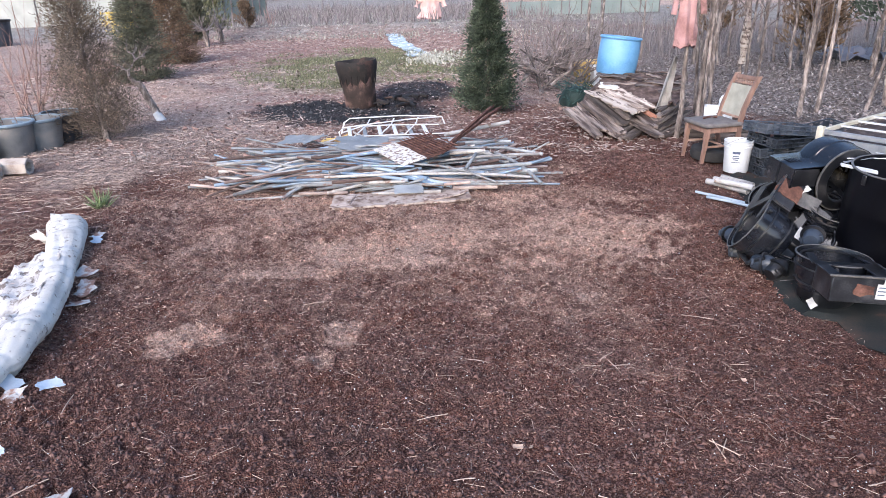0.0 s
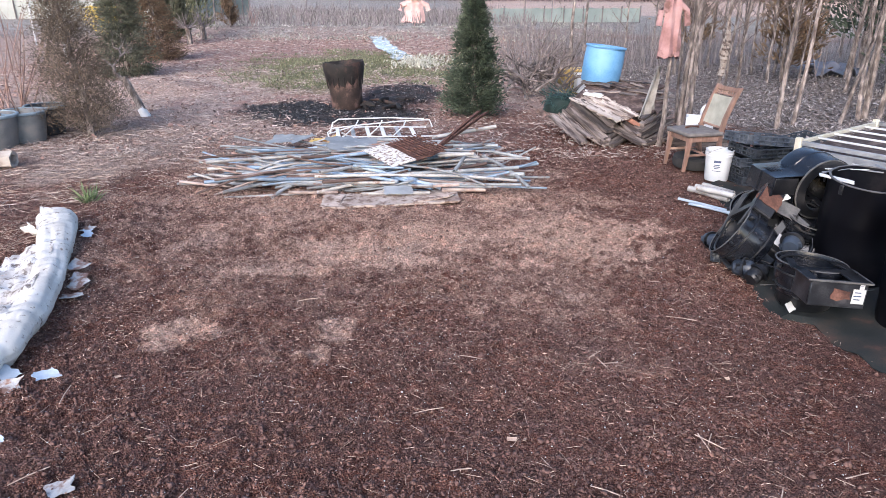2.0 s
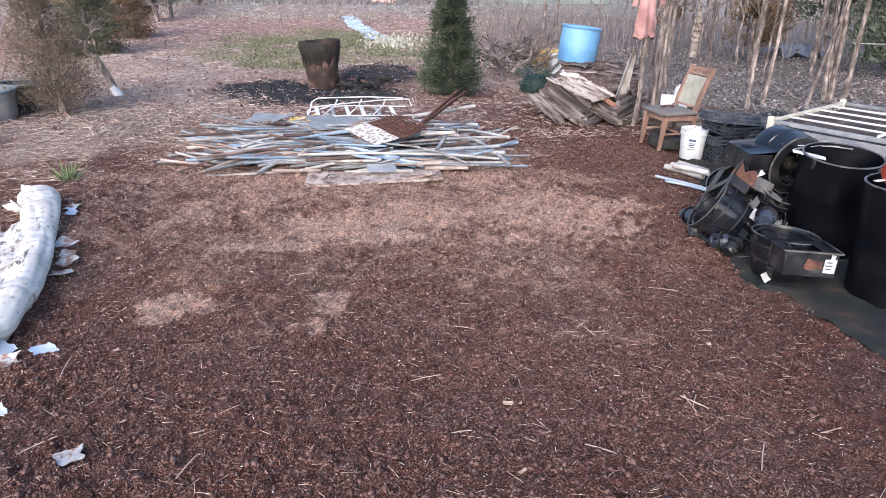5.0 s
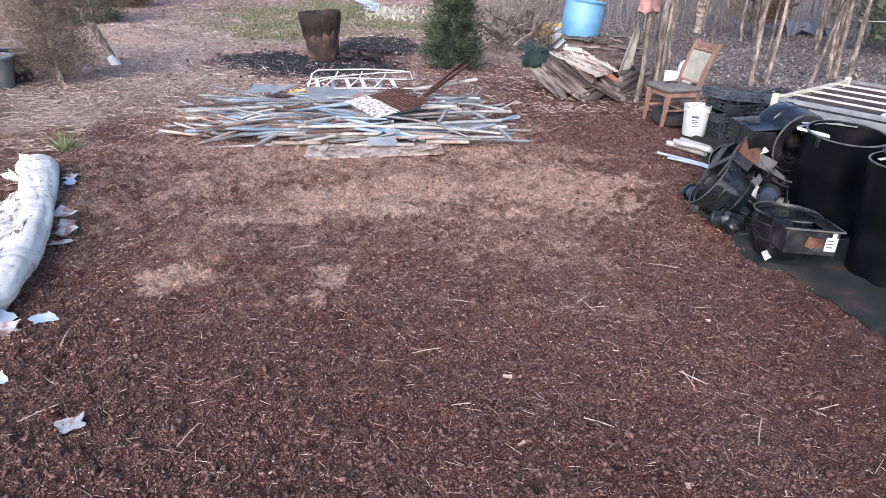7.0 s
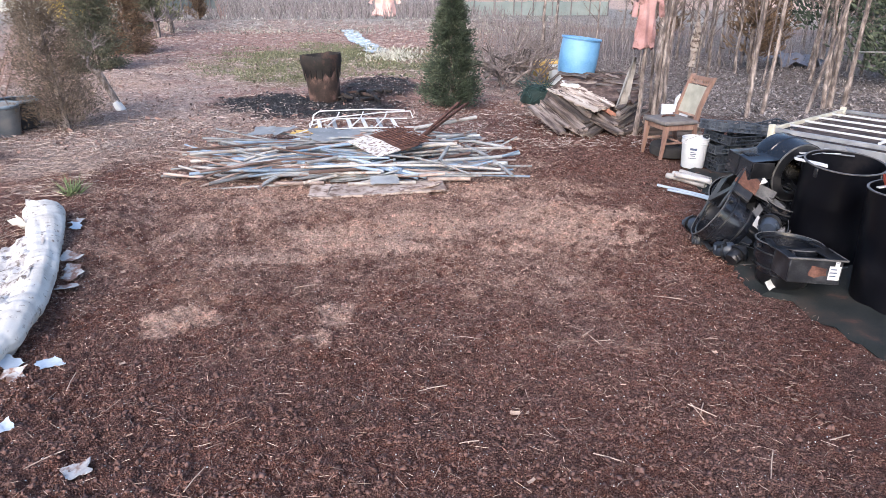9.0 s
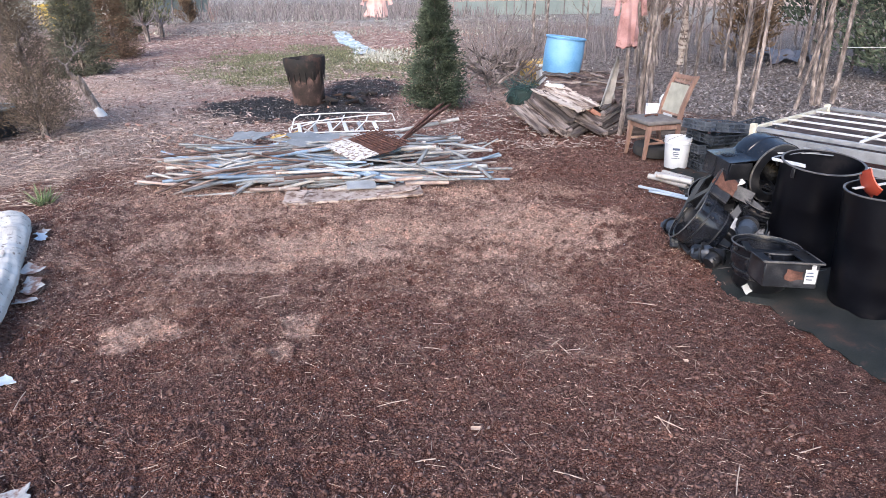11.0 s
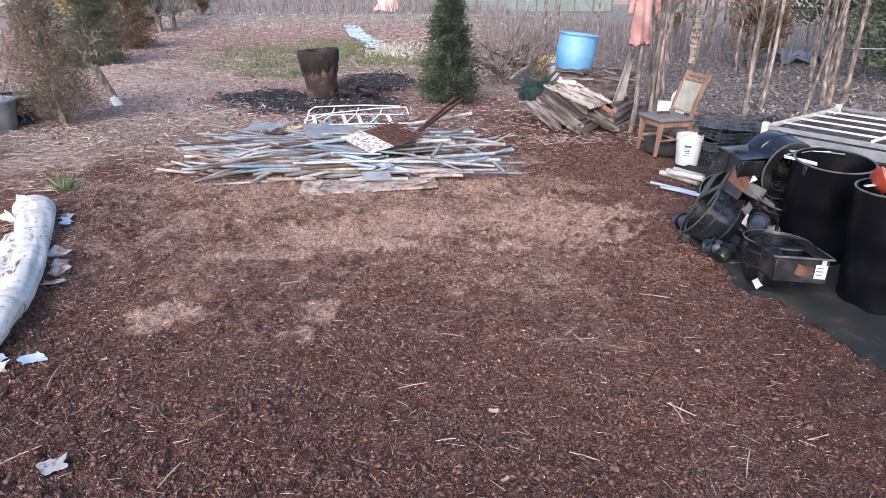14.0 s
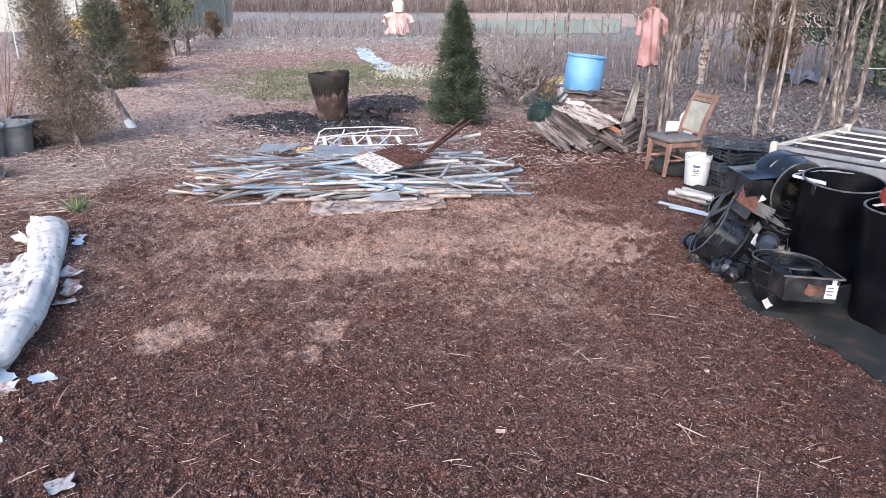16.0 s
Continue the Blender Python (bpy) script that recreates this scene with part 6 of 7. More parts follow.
# ---- the white roll and the litter beside it ----
def fleece_roll():
    """A long bundle of white fleece, wrinkled, with a flattened dirty fold beside it."""
    ob = thing("fleece_roll", pose(0, 0, 0), "long rolled bundle of dirty white fleece lying on soil", "fabric roll")
    line = [(-2.72, 2.92), (-2.64, 3.1), (-2.6, 3.36), (-2.64, 3.72), (-2.72, 4.05), (-2.81, 4.36), (-2.94, 4.66), (-3.05, 4.95), (-3.17, 5.22), (-3.3, 5.48), (-3.38, 5.62)]
    n, circles = 48, []
    dense = []
    for i in range(len(line) - 1):
        for k in range(14):
            f = k / 14
            dense.append((line[i][0] + (line[i + 1][0] - line[i][0]) * f, line[i][1] + (line[i + 1][1] - line[i][1]) * f))
    dense.append(line[-1])
    m = len(dense)
    for i, (x, y) in enumerate(dense):
        f = i / (m - 1)
        r = 0.108 + 0.036 * f + 0.008 * math.sin(f * 9) + 0.02 * math.exp(-((f - 0.93) / 0.08) ** 2)
        r *= min(1, 0.55 + f * 8) * (1 if f < 0.95 else 1 - ((f - 0.95) / 0.05) ** 2 * 0.55)
        a, b = dense[max(i - 1, 0)], dense[min(i + 1, m - 1)]
        w = Vector((b[0] - a[0], b[1] - a[1], 0)).normalized()
        side, ring = Vector((w.y, -w.x, 0)), []
        for k in range(n):
            t = 2 * math.pi * k / n
            q = 0.16 * noise.noise(Vector((math.cos(t) * 1.6 + f * 1.5, math.sin(t) * 1.6, f * 3.3))) + 0.06 * noise.noise(Vector((math.cos(t) * 4 + f * 9, math.sin(t) * 4 - f * 5, f * 2.1 + 3))) + 0.01 * noise.noise(Vector((math.cos(t) * 9 + f * 31, math.sin(t) * 9 - f * 17, f * 6.3)))
            q += 0.07 * math.sin(70 * (f - 0.7) + 2.5 * math.cos(t + 1)) * math.exp(-((f - 0.76) / 0.05) ** 2) * max(0, math.cos(t - 2.2)) - 0.5 * max(0, 0.1 - abs(noise.noise(Vector((math.cos(t) * 1.6 + f, math.sin(t) * 1.6, f * 3 + 5)))))
            pinch = -0.14 * math.exp(-((f - 0.8 - 0.01 * math.cos(t)) / 0.014) ** 2) - 0.1 * math.exp(-((f - 0.17) / 0.02) ** 2)
            rr = r * (1 + q + pinch)
            rr = rr * 0.88
            ring.append(Vector((x, y, 0.085 + 0.03 * f + ground_z(x, y) * 0.6)) + side * rr * 1.12 * math.cos(t) + Vector((0, 0, 1)) * rr * 0.92 * math.sin(t))
        circles.append(ring)
    part("roll", rings(bmesh.new(), circles), CLOTH, ob, angle=80)
    part("core", tube(bmesh.new(), [(-2.74, 2.87, 0.09), (-2.7, 3.0, 0.09)], 0.055, 18, 0.015), WOOD_PALE, ob, "pale tube end inside the roll")
    # frayed tip and the loose fold
    part("tip", ragged_sheet(0.16, 0.12, 0.006, 7, 6, 0.05, 0.07, 17, 0.05), CLOTH, ob, "", pose(-3.42, 5.68, 0.17, 40, 10, 30))
    part("tip", ragged_sheet(0.14, 0.1, 0.006, 7, 6, 0.06, 0.06, 18, 0.06), CLOTH, ob, "", pose(-3.32, 5.15, 0.2, -50, 30, 40))
    bm, g = bmesh.new(), {}
    nx, ny = 16, 30
    for j in range(ny + 1):
        f = j / ny
        x0, y0 = -2.64 - 0.42 * f ** 1.3, 3.55 + 1.55 * f
        for i in range(nx + 1):
            u = i / nx
            wide = 0.42 * math.sin(math.pi * min(1, 0.12 + f * 0.9)) ** 0.6 + 0.05
            x, y = x0 - u * wide, y0 + 0.1 * u + 0.05 * noise.noise(Vector((f * 6, u * 3, 2)))
            z = ground_z(x, y) + 0.13 * (1 - u) ** 0.8 + 0.05 * noise.noise(Vector((x * 5, y * 5, 9))) + 0.03 * noise.noise(Vector((x * 9, y * 9, 4))) + 0.015
            g[i, j, 0], g[i, j, 1] = bm.verts.new((x, y, z)), bm.verts.new((x, y, z - 0.006))
    for i in range(nx):
        for j in range(ny):
            bm.faces.new((g[i, j, 0], g[i, j + 1, 0], g[i + 1, j + 1, 0], g[i + 1, j, 0]))
            bm.faces.new((g[i, j, 1], g[i + 1, j, 1], g[i + 1, j + 1, 1], g[i, j + 1, 1]))
    soiled = material("soiled_fleece", [(0.4, 0.37, 0.35), (0.58, 0.56, 0.55), (0.7, 0.69, 0.69)], 6, 0.95, bump=0.8, fine=80, spots=(0.16, 0.13, 0.115), spot_scale=16, spot_at=0.56)
    part("fold", bm, soiled, ob, "soiled loose fold of fleece", angle=70)


fleece_roll()
PLASTIC = material("torn_pale_plastic", [(0.34, 0.33, 0.33), (0.5, 0.5, 0.51), (0.62, 0.62, 0.63)], 8, 0.45, bump=0.3, spots=(0.26, 0.15, 0.115), spot_scale=11, spot_at=0.52)
BLUE_FILM = material("pale_blue_film", [(0.36, 0.44, 0.54), (0.54, 0.59, 0.66)], 6, 0.35, bump=0.2, spread=0.1)
LITTER = material("dead_leaf_tan", [(0.34, 0.22, 0.16), (0.55, 0.42, 0.34)], 12, 0.85, spread=0.15)
for k, (x, y, w, d, rz, mat) in enumerate(((-2.58, 4.2, 0.14, 0.1, 20, PLASTIC), (-2.63, 4.42, 0.12, 0.2, 10, PLASTIC), (-2.73, 4.62, 0.16, 0.12, -20, PLASTIC), (-2.98, 5.33, 0.07, 0.13, 20, BLUE_FILM), (-3.02, 5.42, 0.1, 0.08, 60, PLASTIC),
                                          (-2.44, 3.14, 0.13, 0.07, 15, PLASTIC), (-2.4, 3.1, 0.09, 0.06, -30, PLASTIC), (-2.28, 3.23, 0.12, 0.09, 40, BLUE_FILM), (-2.5, 3.22, 0.1, 0.16, 70, BLUE_FILM), (-1.72, 2.27, 0.12, 0.09, 10, PLASTIC), (-2.21, 2.62, 0.06, 0.06, 50, BLUE_FILM))):
    solo("plastic_litter", ragged_sheet(w, d, 0.003, 12, 10, 0.045, 0.03, 80 + k, 0.015), mat, pose(x, y, ground_z(x, y) + 0.02, 8 * (k % 3), -10 + 7 * (k % 4), rz), "torn piece of pale plastic film lying on soil", "litter", "torn plastic litter")
lg = random.Random(9)
for k, (x, y) in enumerate(((-2.12, 4.25), (-2.35, 4.6), (-2.6, 5.2), (-3.1, 5.95), (-2.45, 5.0), (-1.85, 3.2), (0.43, 2.57), (0.37, 2.6), (1.3, 3.58), (1.68, 3.1), (1.0, 1.75), (-0.5, 1.7), (1.9, 2.6), (-3.5, 6.4), (-3.2, 6.5), (0.35, 2.05))):
    solo("leaf_scrap", ragged_sheet(lg.uniform(0.025, 0.05), lg.uniform(0.015, 0.028), 0.003, 5, 4, 0.02, 0.006, 120 + k, 0.006), LITTER, pose(x, y, ground_z(x, y) + 0.018, lg.uniform(-15, 15), lg.uniform(-15, 15), lg.uniform(0, 360)),
         "small pale dry leaf scrap on the soil", "leaf", "leaf scraps")
# single stalks that stand out
for k, (x, y, L, a) in enumerate(((1.35, 2.53, 0.16, 130), (1.36, 2.55, 0.12, 60), (1.32, 2.52, 0.14, 95), (-0.05, 2.83, 0.17, 20), (1.0, 3.36, 0.15, 110), (0.98, 3.4, 0.12, 40), (1.06, 3.33, 0.1, 0), (-2.05, 3.0, 0.2, 100), (0.75, 2.2, 0.15, -30), (1.5, 2.1, 0.2, 60),
                                  (2.0, 2.3, 0.22, 15), (-1.16, 2.16, 0.16, 70), (-0.95, 4.1, 0.2, 35), (-0.9, 4.15, 0.16, 12), (0.2, 3.4, 0.18, -20), (0.1, 2.35, 0.1, 5), (1.7, 3.9, 0.2, -30), (-1.9, 2.35, 0.18, 45))):
    pts = [(-L / 2, 0, 0), (0, L * 0.015, 0.004), (L / 2, 0, 0.003)]
    solo("stalk", tube(bmesh.new(), pts, 0.003, 6), STRAW, pose(x, y, ground_z(x, y) + 0.012, 0, lg.uniform(-4, 4), a), "dry pale straw stalk lying on the soil", "stalk", "loose stalks")


def tuft(x, y, n, size, mat, name, label, seed):
    g = np.random.default_rng(seed)
    b = np.stack([g.normal(0, 0.03, n), g.normal(0, 0.03, n), np.full(n, -0.01)], 1)
    w = np.stack([g.normal(0, 0.7, n), g.normal(0, 0.7, n), np.ones(n)], 1)
    v, f = spindles(b, w, size * (0.6 + 0.8 * g.random(n)), np.full(n, 0.006))
    ob = new(name, raw(name, v, f, mat))
    ob.location = (x, y, ground_z(x, y))
    return tagged(ob, label, "grass")


LILY = material("fresh_green_blades", [(0.1, 0.15, 0.06), (0.2, 0.26, 0.12)], 8, 0.6, island=True, spread=0.15)
tuft(-3.62, 6.7, 60, 0.2, LILY, "grass_tuft", "small fresh green grass tuft in the soil", 4)


# ---- pots, block and stump on the other side of the track ----
def plant_pot(x, y, r, h, label, sticks, seed, mat, rim):
    rr = random.Random(seed)
    ob = thing("plant_pot", pose(x, y, ground_z(x, y) - 0.01, 0, 0, rr.uniform(0, 90)), label, "plant pot", "plant pots")
    part("body", lathe(bmesh.new(), [(0.02, 0), (r * 0.8, 0), (r * 0.82, 0.02), (r * 0.97, h * 0.85), (r * 0.97, h * 0.97), (r * 0.93, h * 0.97), (r * 0.9, h * 0.8), (0.02, h * 0.8)], 36), mat, ob)
    part("rim", lathe(bmesh.new(), [(r * 0.94, h * 0.9), (r * 1.0, h * 0.9), (r * 1.05, h * 0.93), (r * 1.06, h * 0.98), (r * 1.02, h), (r * 0.95, h)], 36), rim, ob, "faded blue rolled rim")
    part("soil", lathe(bmesh.new(), [(0.02, h * 0.78), (r * 0.9, h * 0.78), (r * 0.6, h * 0.83), (0.02, h * 0.85)], 18, 0.05), EARTH, ob)
    for k in range(sticks):
        bm = bmesh.new()
        branchy(bm, (rr.uniform(-0.5, 0.5) * r, rr.uniform(-0.5, 0.5) * r, h * 0.75), (rr.uniform(-0.4, 0.4), rr.uniform(-0.4, 0.4), 1), rr.uniform(0.35, 0.85), 0.009, rr, 1, 5, 0.25)
        part("stem", bm, TWIG, ob, "bare dry stem")
    return ob


POT = material("grey_pot_plastic", [(0.13, 0.14, 0.145), (0.22, 0.23, 0.24), (0.32, 0.3, 0.28)], 4, 0.6, bump=0.15, spread=0.12)
POT_RIM = material("faded_blue_rim", [(0.16, 0.22, 0.28), (0.25, 0.32, 0.38)], 6, 0.5, bump=0.1)
POT_TAN = material("tan_pot_plastic", [(0.3, 0.24, 0.18), (0.42, 0.35, 0.27)], 5, 0.6, bump=0.15)
plant_pot(-6.08, 9.3, 0.33, 0.47, "large grey plastic plant pot with bare dry stems", 4, 1, POT, POT_RIM)
plant_pot(-5.88, 9.72, 0.31, 0.45, "large grey plastic plant pot with a blue rim", 3, 2, POT, POT_RIM)
plant_pot(-5.86, 10.3, 0.28, 0.45, "dark plastic plant pot beside the juniper", 1, 3, BLUE_BLACK, POT_RIM)
plant_pot(-6.35, 8.8, 0.3, 0.4, "tan plastic plant pot with a blue rim", 1, 4, POT_TAN, POT_RIM)
plant_pot(-19.2, 30.5, 0.55, 1.1, "dark far plastic tub standing in the stubble", 0, 5, BLUE_BLACK, BLACK_DULL)
BLOCK = material("pale_cast_block", [(0.4, 0.32, 0.27), (0.58, 0.5, 0.44), (0.66, 0.6, 0.54)], 9, 0.9, bump=0.5)


def hollow_block(m, L, label):
    """A pale cast block with a six-sided hole through it."""
    ob = thing("hollow_block", m, label, "block", "hollow blocks")
    out = [(math.cos(a) * 0.13, math.sin(a) * 0.115) for a in (2 * math.pi * (k + 0.5) / 6 for k in range(6))]
    bm = bmesh.new()
    rings(bm, [[Vector((x, s * y, s * z)) for y, z in out] for x, s in ((L / 2 - 0.02, 0.62), (L / 2, 0.64), (L / 2 + 0.006, 0.97), (L / 2 - 0.01, 1.0), (0, 1.0), (-L / 2, 1.0), (-L / 2, 0.6), (-L / 2 + 0.2, 0.6))], False, True)
    rings(bm, [[Vector((x, 0.62 * y, 0.62 * z)) for y, z in out] for x in (L / 2 - 0.02, L / 2 - 0.3)], False, True)
    bmesh.ops.recalc_face_normals(bm, faces=bm.faces)
    part("shell", bm, BLOCK, ob, smooth=False)


hollow_block(pose(-5.5, 8.12, 0.1, 0, 0, 6), 0.62, "pale cast hollow block lying on the ground")
hollow_block(pose(-5.72, 7.86, 0.09, 30, 2, 14), 0.6, "pale broken hollow block lying on the ground")


def leaning_stump():
    """A pollarded leaning trunk with a whitewashed foot and one gnarled branch."""
    ob = thing("pollard_tree", pose(-4.98, 11.75, ground_z(-4.98, 11.75) - 0.03) @ Matrix.Scale(0.88, 4), "leaning cut-back trunk with a white-painted foot", "tree")
    part("trunk", tube(bmesh.new(), [(0, 0, 0.12), (-0.08, 0.02, 0.3), (-0.2, 0.05, 0.55), (-0.28, 0.06, 0.72), (-0.31, 0.06, 0.77)], [0.075, 0.072, 0.066, 0.07, 0.055], 12, jag=0.16), BARK, ob)
    part("foot", tube(bmesh.new(), [(0.05, -0.01, 0), (0.03, -0.01, 0.06), (-0.03, 0.005, 0.17)], [0.11, 0.088, 0.078], 12, jag=0.12), WHITE_METAL, ob, "white-painted foot of the trunk")
    part("stub", tube(bmesh.new(), [(-0.26, 0.06, 0.68), (-0.36, 0.05, 0.76), (-0.46, 0.05, 0.86)], [0.05, 0.045, 0.04], 10, jag=0.2), BARK, ob)
    rr = random.Random(3)
    gnarl = [(-0.46, 0.05, 0.86), (-0.44, 0.05, 1.0), (-0.36, 0.06, 1.08), (-0.26, 0.05, 1.2), (-0.3, 0.05, 1.3), (-0.4, 0.06, 1.34), (-0.36, 0.06, 1.42)]
    part("branch", tube(bmesh.new(), gnarl, [0.03, 0.024, 0.02, 0.018, 0.016, 0.012, 0.006], 7), LILAC, ob)
    part("branch", tube(bmesh.new(), [(-0.3, 0.05, 1.16), (-0.18, 0.05, 1.24), (-0.08, 0.06, 1.24), (-0.05, 0.06, 1.34)], [0.018, 0.016, 0.012, 0.006], 7), LILAC, ob)
    part("branch", tube(bmesh.new(), [(-0.44, 0.05, 0.95), (-0.62, 0.06, 1.1), (-0.76, 0.07, 1.14)], [0.018, 0.014, 0.006], 7), LILAC, ob)
    bm = bmesh.new()
    for k in range(7):
        branchy(bm, gnarl[2 + k % 4], (rr.uniform(-1, 1), rr.uniform(-0.5, 0.5), rr.uniform(0, 1)), rr.uniform(0.15, 0.35), 0.008, rr, 1, 4, 0.8)
    part("twig", bm, LILAC, ob)


leaning_stump()


def pollard(x, y, s, seed, label):
    rr = random.Random(seed)
    ob = thing("pollard_tree", pose(x, y, ground_z(x, y) - 0.03), label, "tree", "pollarded trees along the track")
    part("trunk", tube(bmesh.new(), [(0, 0, 0), (0.03, 0, 0.4 * s), (-0.02, 0, 0.85 * s)], [0.14 * s, 0.11 * s, 0.13 * s], 10, jag=0.2), BARK, ob)
    bm = bmesh.new()
    for k in range(9):
        a = rr.uniform(0, 6.28)
        branchy(bm, (0, 0, 0.8 * s), (math.cos(a), math.sin(a), rr.uniform(0.1, 0.7)), rr.uniform(0.7, 1.4) * s, 0.05 * s, rr, 2, 5, 0.7)
    part("crown", bm, LILAC, ob)


pollard(-9.0, 26.8, 0.75, 3, "pollarded tree with pale twisting branches by the track")
pollard(-9.3, 29.6, 0.7, 4, "pollarded tree with pale twisting branches by the track")
conifer("shrub", -9.9, 31.0, 2.2, 0.7, WEEDS, 1600, "pale green shrub among the track's trees", 0.16, 0.15, 0.4, 0.8, 0.3, seed=31)
conifer("forsythia_bush", -13.6, 30.0, 1.25, 0.75, material("yellow_blossom", [(0.5, 0.36, 0.06), (0.66, 0.5, 0.12)], 6, 0.8, island=True, spread=0.2), 1500, "yellow flowering forsythia bush behind the junipers", 0.11, 0.1, 0.4, 0.9, 0.2, seed=32)


def bare_shrub(x, y, n, tall, seed, label):
    rr, bm = random.Random(seed), bmesh.new()
    for k in range(n):
        branchy(bm, (rr.uniform(-0.12, 0.12), rr.uniform(-0.12, 0.12), 0), (rr.uniform(-0.35, 0.35), rr.uniform(-0.35, 0.35), 1), tall * rr.uniform(0.7, 1.1), 0.016, rr, 1, 5, 0.22)
    return solo("bare_shrub", bm, material("reddish_stems", [(0.2, 0.12, 0.1), (0.34, 0.24, 0.21)], 6, 0.85), pose(x, y, ground_z(x, y) - 0.02), label, "shrub", "bare shrubs")


bare_shrub(-6.9, 11.6, 7, 2.0, 5, "bare reddish shrub with upright stems behind the pots")
bare_shrub(-7.8, 12.6, 5, 1.8, 6, "bare reddish shrub with upright stems behind the pots")
bare_shrub(-6.0, 11.4, 4, 1.3, 7, "bare reddish shrub growing beside the juniper")
bare_shrub(-8.6, 35.5, 9, 1.1, 8, "low bare reddish shrub at the end of the track")
bare_shrub(3.4, 38.5, 9, 2.4, 9, "bare reddish shrub in the far weeds")


def stake(x, y, tall, r, mat, label):
    solo("stake", tube(bmesh.new(), [(0, 0, -0.05), (0.01, 0, tall * 0.5), (0.02, 0.0, tall)], [r, r, r * 0.9], 8), mat, pose(x, y, ground_z(x, y)), label, "stake", "stakes")


for x, y, h in ((-10.3, 20.0, 2.6), (-14.6, 26.5, 2.6), (-4.4, 41.5, 2.2), (-7.8, 47.0, 2.2), (0.6, 47.0, 2.2), (2.2, 41.0, 1.8), (-1.2, 50, 2.2), (5.6, 40.0, 2.4), (7.5, 42.0, 2.4)):
    stake(x, y, h, 0.035, PAPER if x < -9 else LILAC, "thin pale stake standing in the rough ground")


# ---- things farther back ----
def plastic_strip():
    """A strip of wet plastic film laid along a bed."""
    bm, g = bmesh.new(), {}
    n, m = 40, 6
    for i in range(n + 1):
        f = i / n
        cx, cy = -0.7 - 1.6 * f + 0.08 * math.sin(f * 9), 21.0 + 10.5 * f
        w = 0.33 + 0.1 * noise.noise(Vector((f * 8, 0, 0)))
        for j in range(m + 1):
            x = cx + (j / m - 0.5) * 2 * w + 0.06 * noise.noise(Vector((f * 20, j, 3)))
            z = ground_z(x, cy) + 0.04 + 0.03 * noise.noise(Vector((x * 4, cy * 2, 0)))
            g[i, j, 0], g[i, j, 1] = bm.verts.new((x, cy, z)), bm.verts.new((x, cy, z - 0.006))
    for i in range(n):
        for j in range(m):
            bm.faces.new((g[i, j, 0], g[i, j + 1, 0], g[i + 1, j + 1, 0], g[i + 1, j, 0]))
            bm.faces.new((g[i, j, 1], g[i + 1, j, 1], g[i + 1, j + 1, 1], g[i, j + 1, 1]))
    solo("plastic_strip", bm, material("pale_wet_film", [(0.46, 0.49, 0.53), (0.66, 0.68, 0.7)], 3, 0.25, bump=0.3, spots=(0.3, 0.28, 0.27), spot_scale=2.5, spot_at=0.6), Matrix(), "strip of pale blue-white plastic film on the bed", "plastic film")


plastic_strip()
x, y = -0.1 + rng.normal(0, 0.45, 420), 20.4 + rng.normal(0, 0.8, 420)
v, f = spindles(np.stack([x, y, height(x, y)], 1), np.stack([rng.normal(0, 1, 420), rng.normal(0, 1, 420), np.ones(420)], 1), 0.07 + 0.13 * rng.random(420), 0.015 + 0.02 * rng.random(420))
tagged(new("withered_leaves", raw("withered_leaves", v, f, material("withered_white_leaves", [(0.34, 0.33, 0.27), (0.56, 0.55, 0.47)], 5, 0.8, island=True, spread=0.15))), "withered pale cabbage leaves beside the plastic film", "leaves", kind="stuff")


def scarecrow(x, y, base, top, wide, mat, seed, label, pole=True):
    """A shirt and hat on a pole, one plain shape."""
    bm = bmesh.new()
    n, h = 40, top - base
    prof = [(0.52, 0.0), (0.48, 0.12), (0.42, 0.35), (0.4, 0.55), (0.46, 0.7), (0.3, 0.78), (0.1, 0.8), (0.16, 0.84), (0.2, 0.92), (0.12, 1.0)]
    fine = []
    for (r0, z0), (r1, z1) in zip(prof, prof[1:]):
        fine += [(r0 + (r1 - r0) * q / 3, z0 + (z1 - z0) * q / 3) for q in range(3)]
    fine.append(prof[-1])
    rings(bm, [[Vector((wide * r * math.cos(a) * (1 + 0.1 * math.sin(5 * a + 3 * z + seed) * (1 - z)) * (1 + 0.4 * noise.noise(Vector((math.cos(a) * 3, math.sin(a) * 3, z * 2.5 + seed)))), wide * 0.45 * r * math.sin(a) * (1 + 0.3 * math.sin(6 * a + 2 * z)), base + h * z + (0.1 * h * noise.noise(Vector((math.cos(a) * 4, math.sin(a) * 4, seed))) if z == 0 else 0)))
                for a in (2 * math.pi * k / n for k in range(n))] for r, z in fine])
    for s in (-1, 1):
        tube(bm, [(s * wide * 0.32, 0, base + h * 0.7), (s * wide * 0.62, -0.02, base + h * 0.62), (s * wide * 0.7, -0.03, base + h * 0.42)], [wide * 0.14, wide * 0.12, wide * 0.13], 10, jag=0.3)
    if pole:
        tube(bm, [(0, 0, -0.05), (0, 0, base + h * 0.8)], 0.025, 8)
    solo("scarecrow", bm, mat, pose(x, y, ground_z(x, y), 0, 0, 10), label, "scarecrow", "scarecrows")


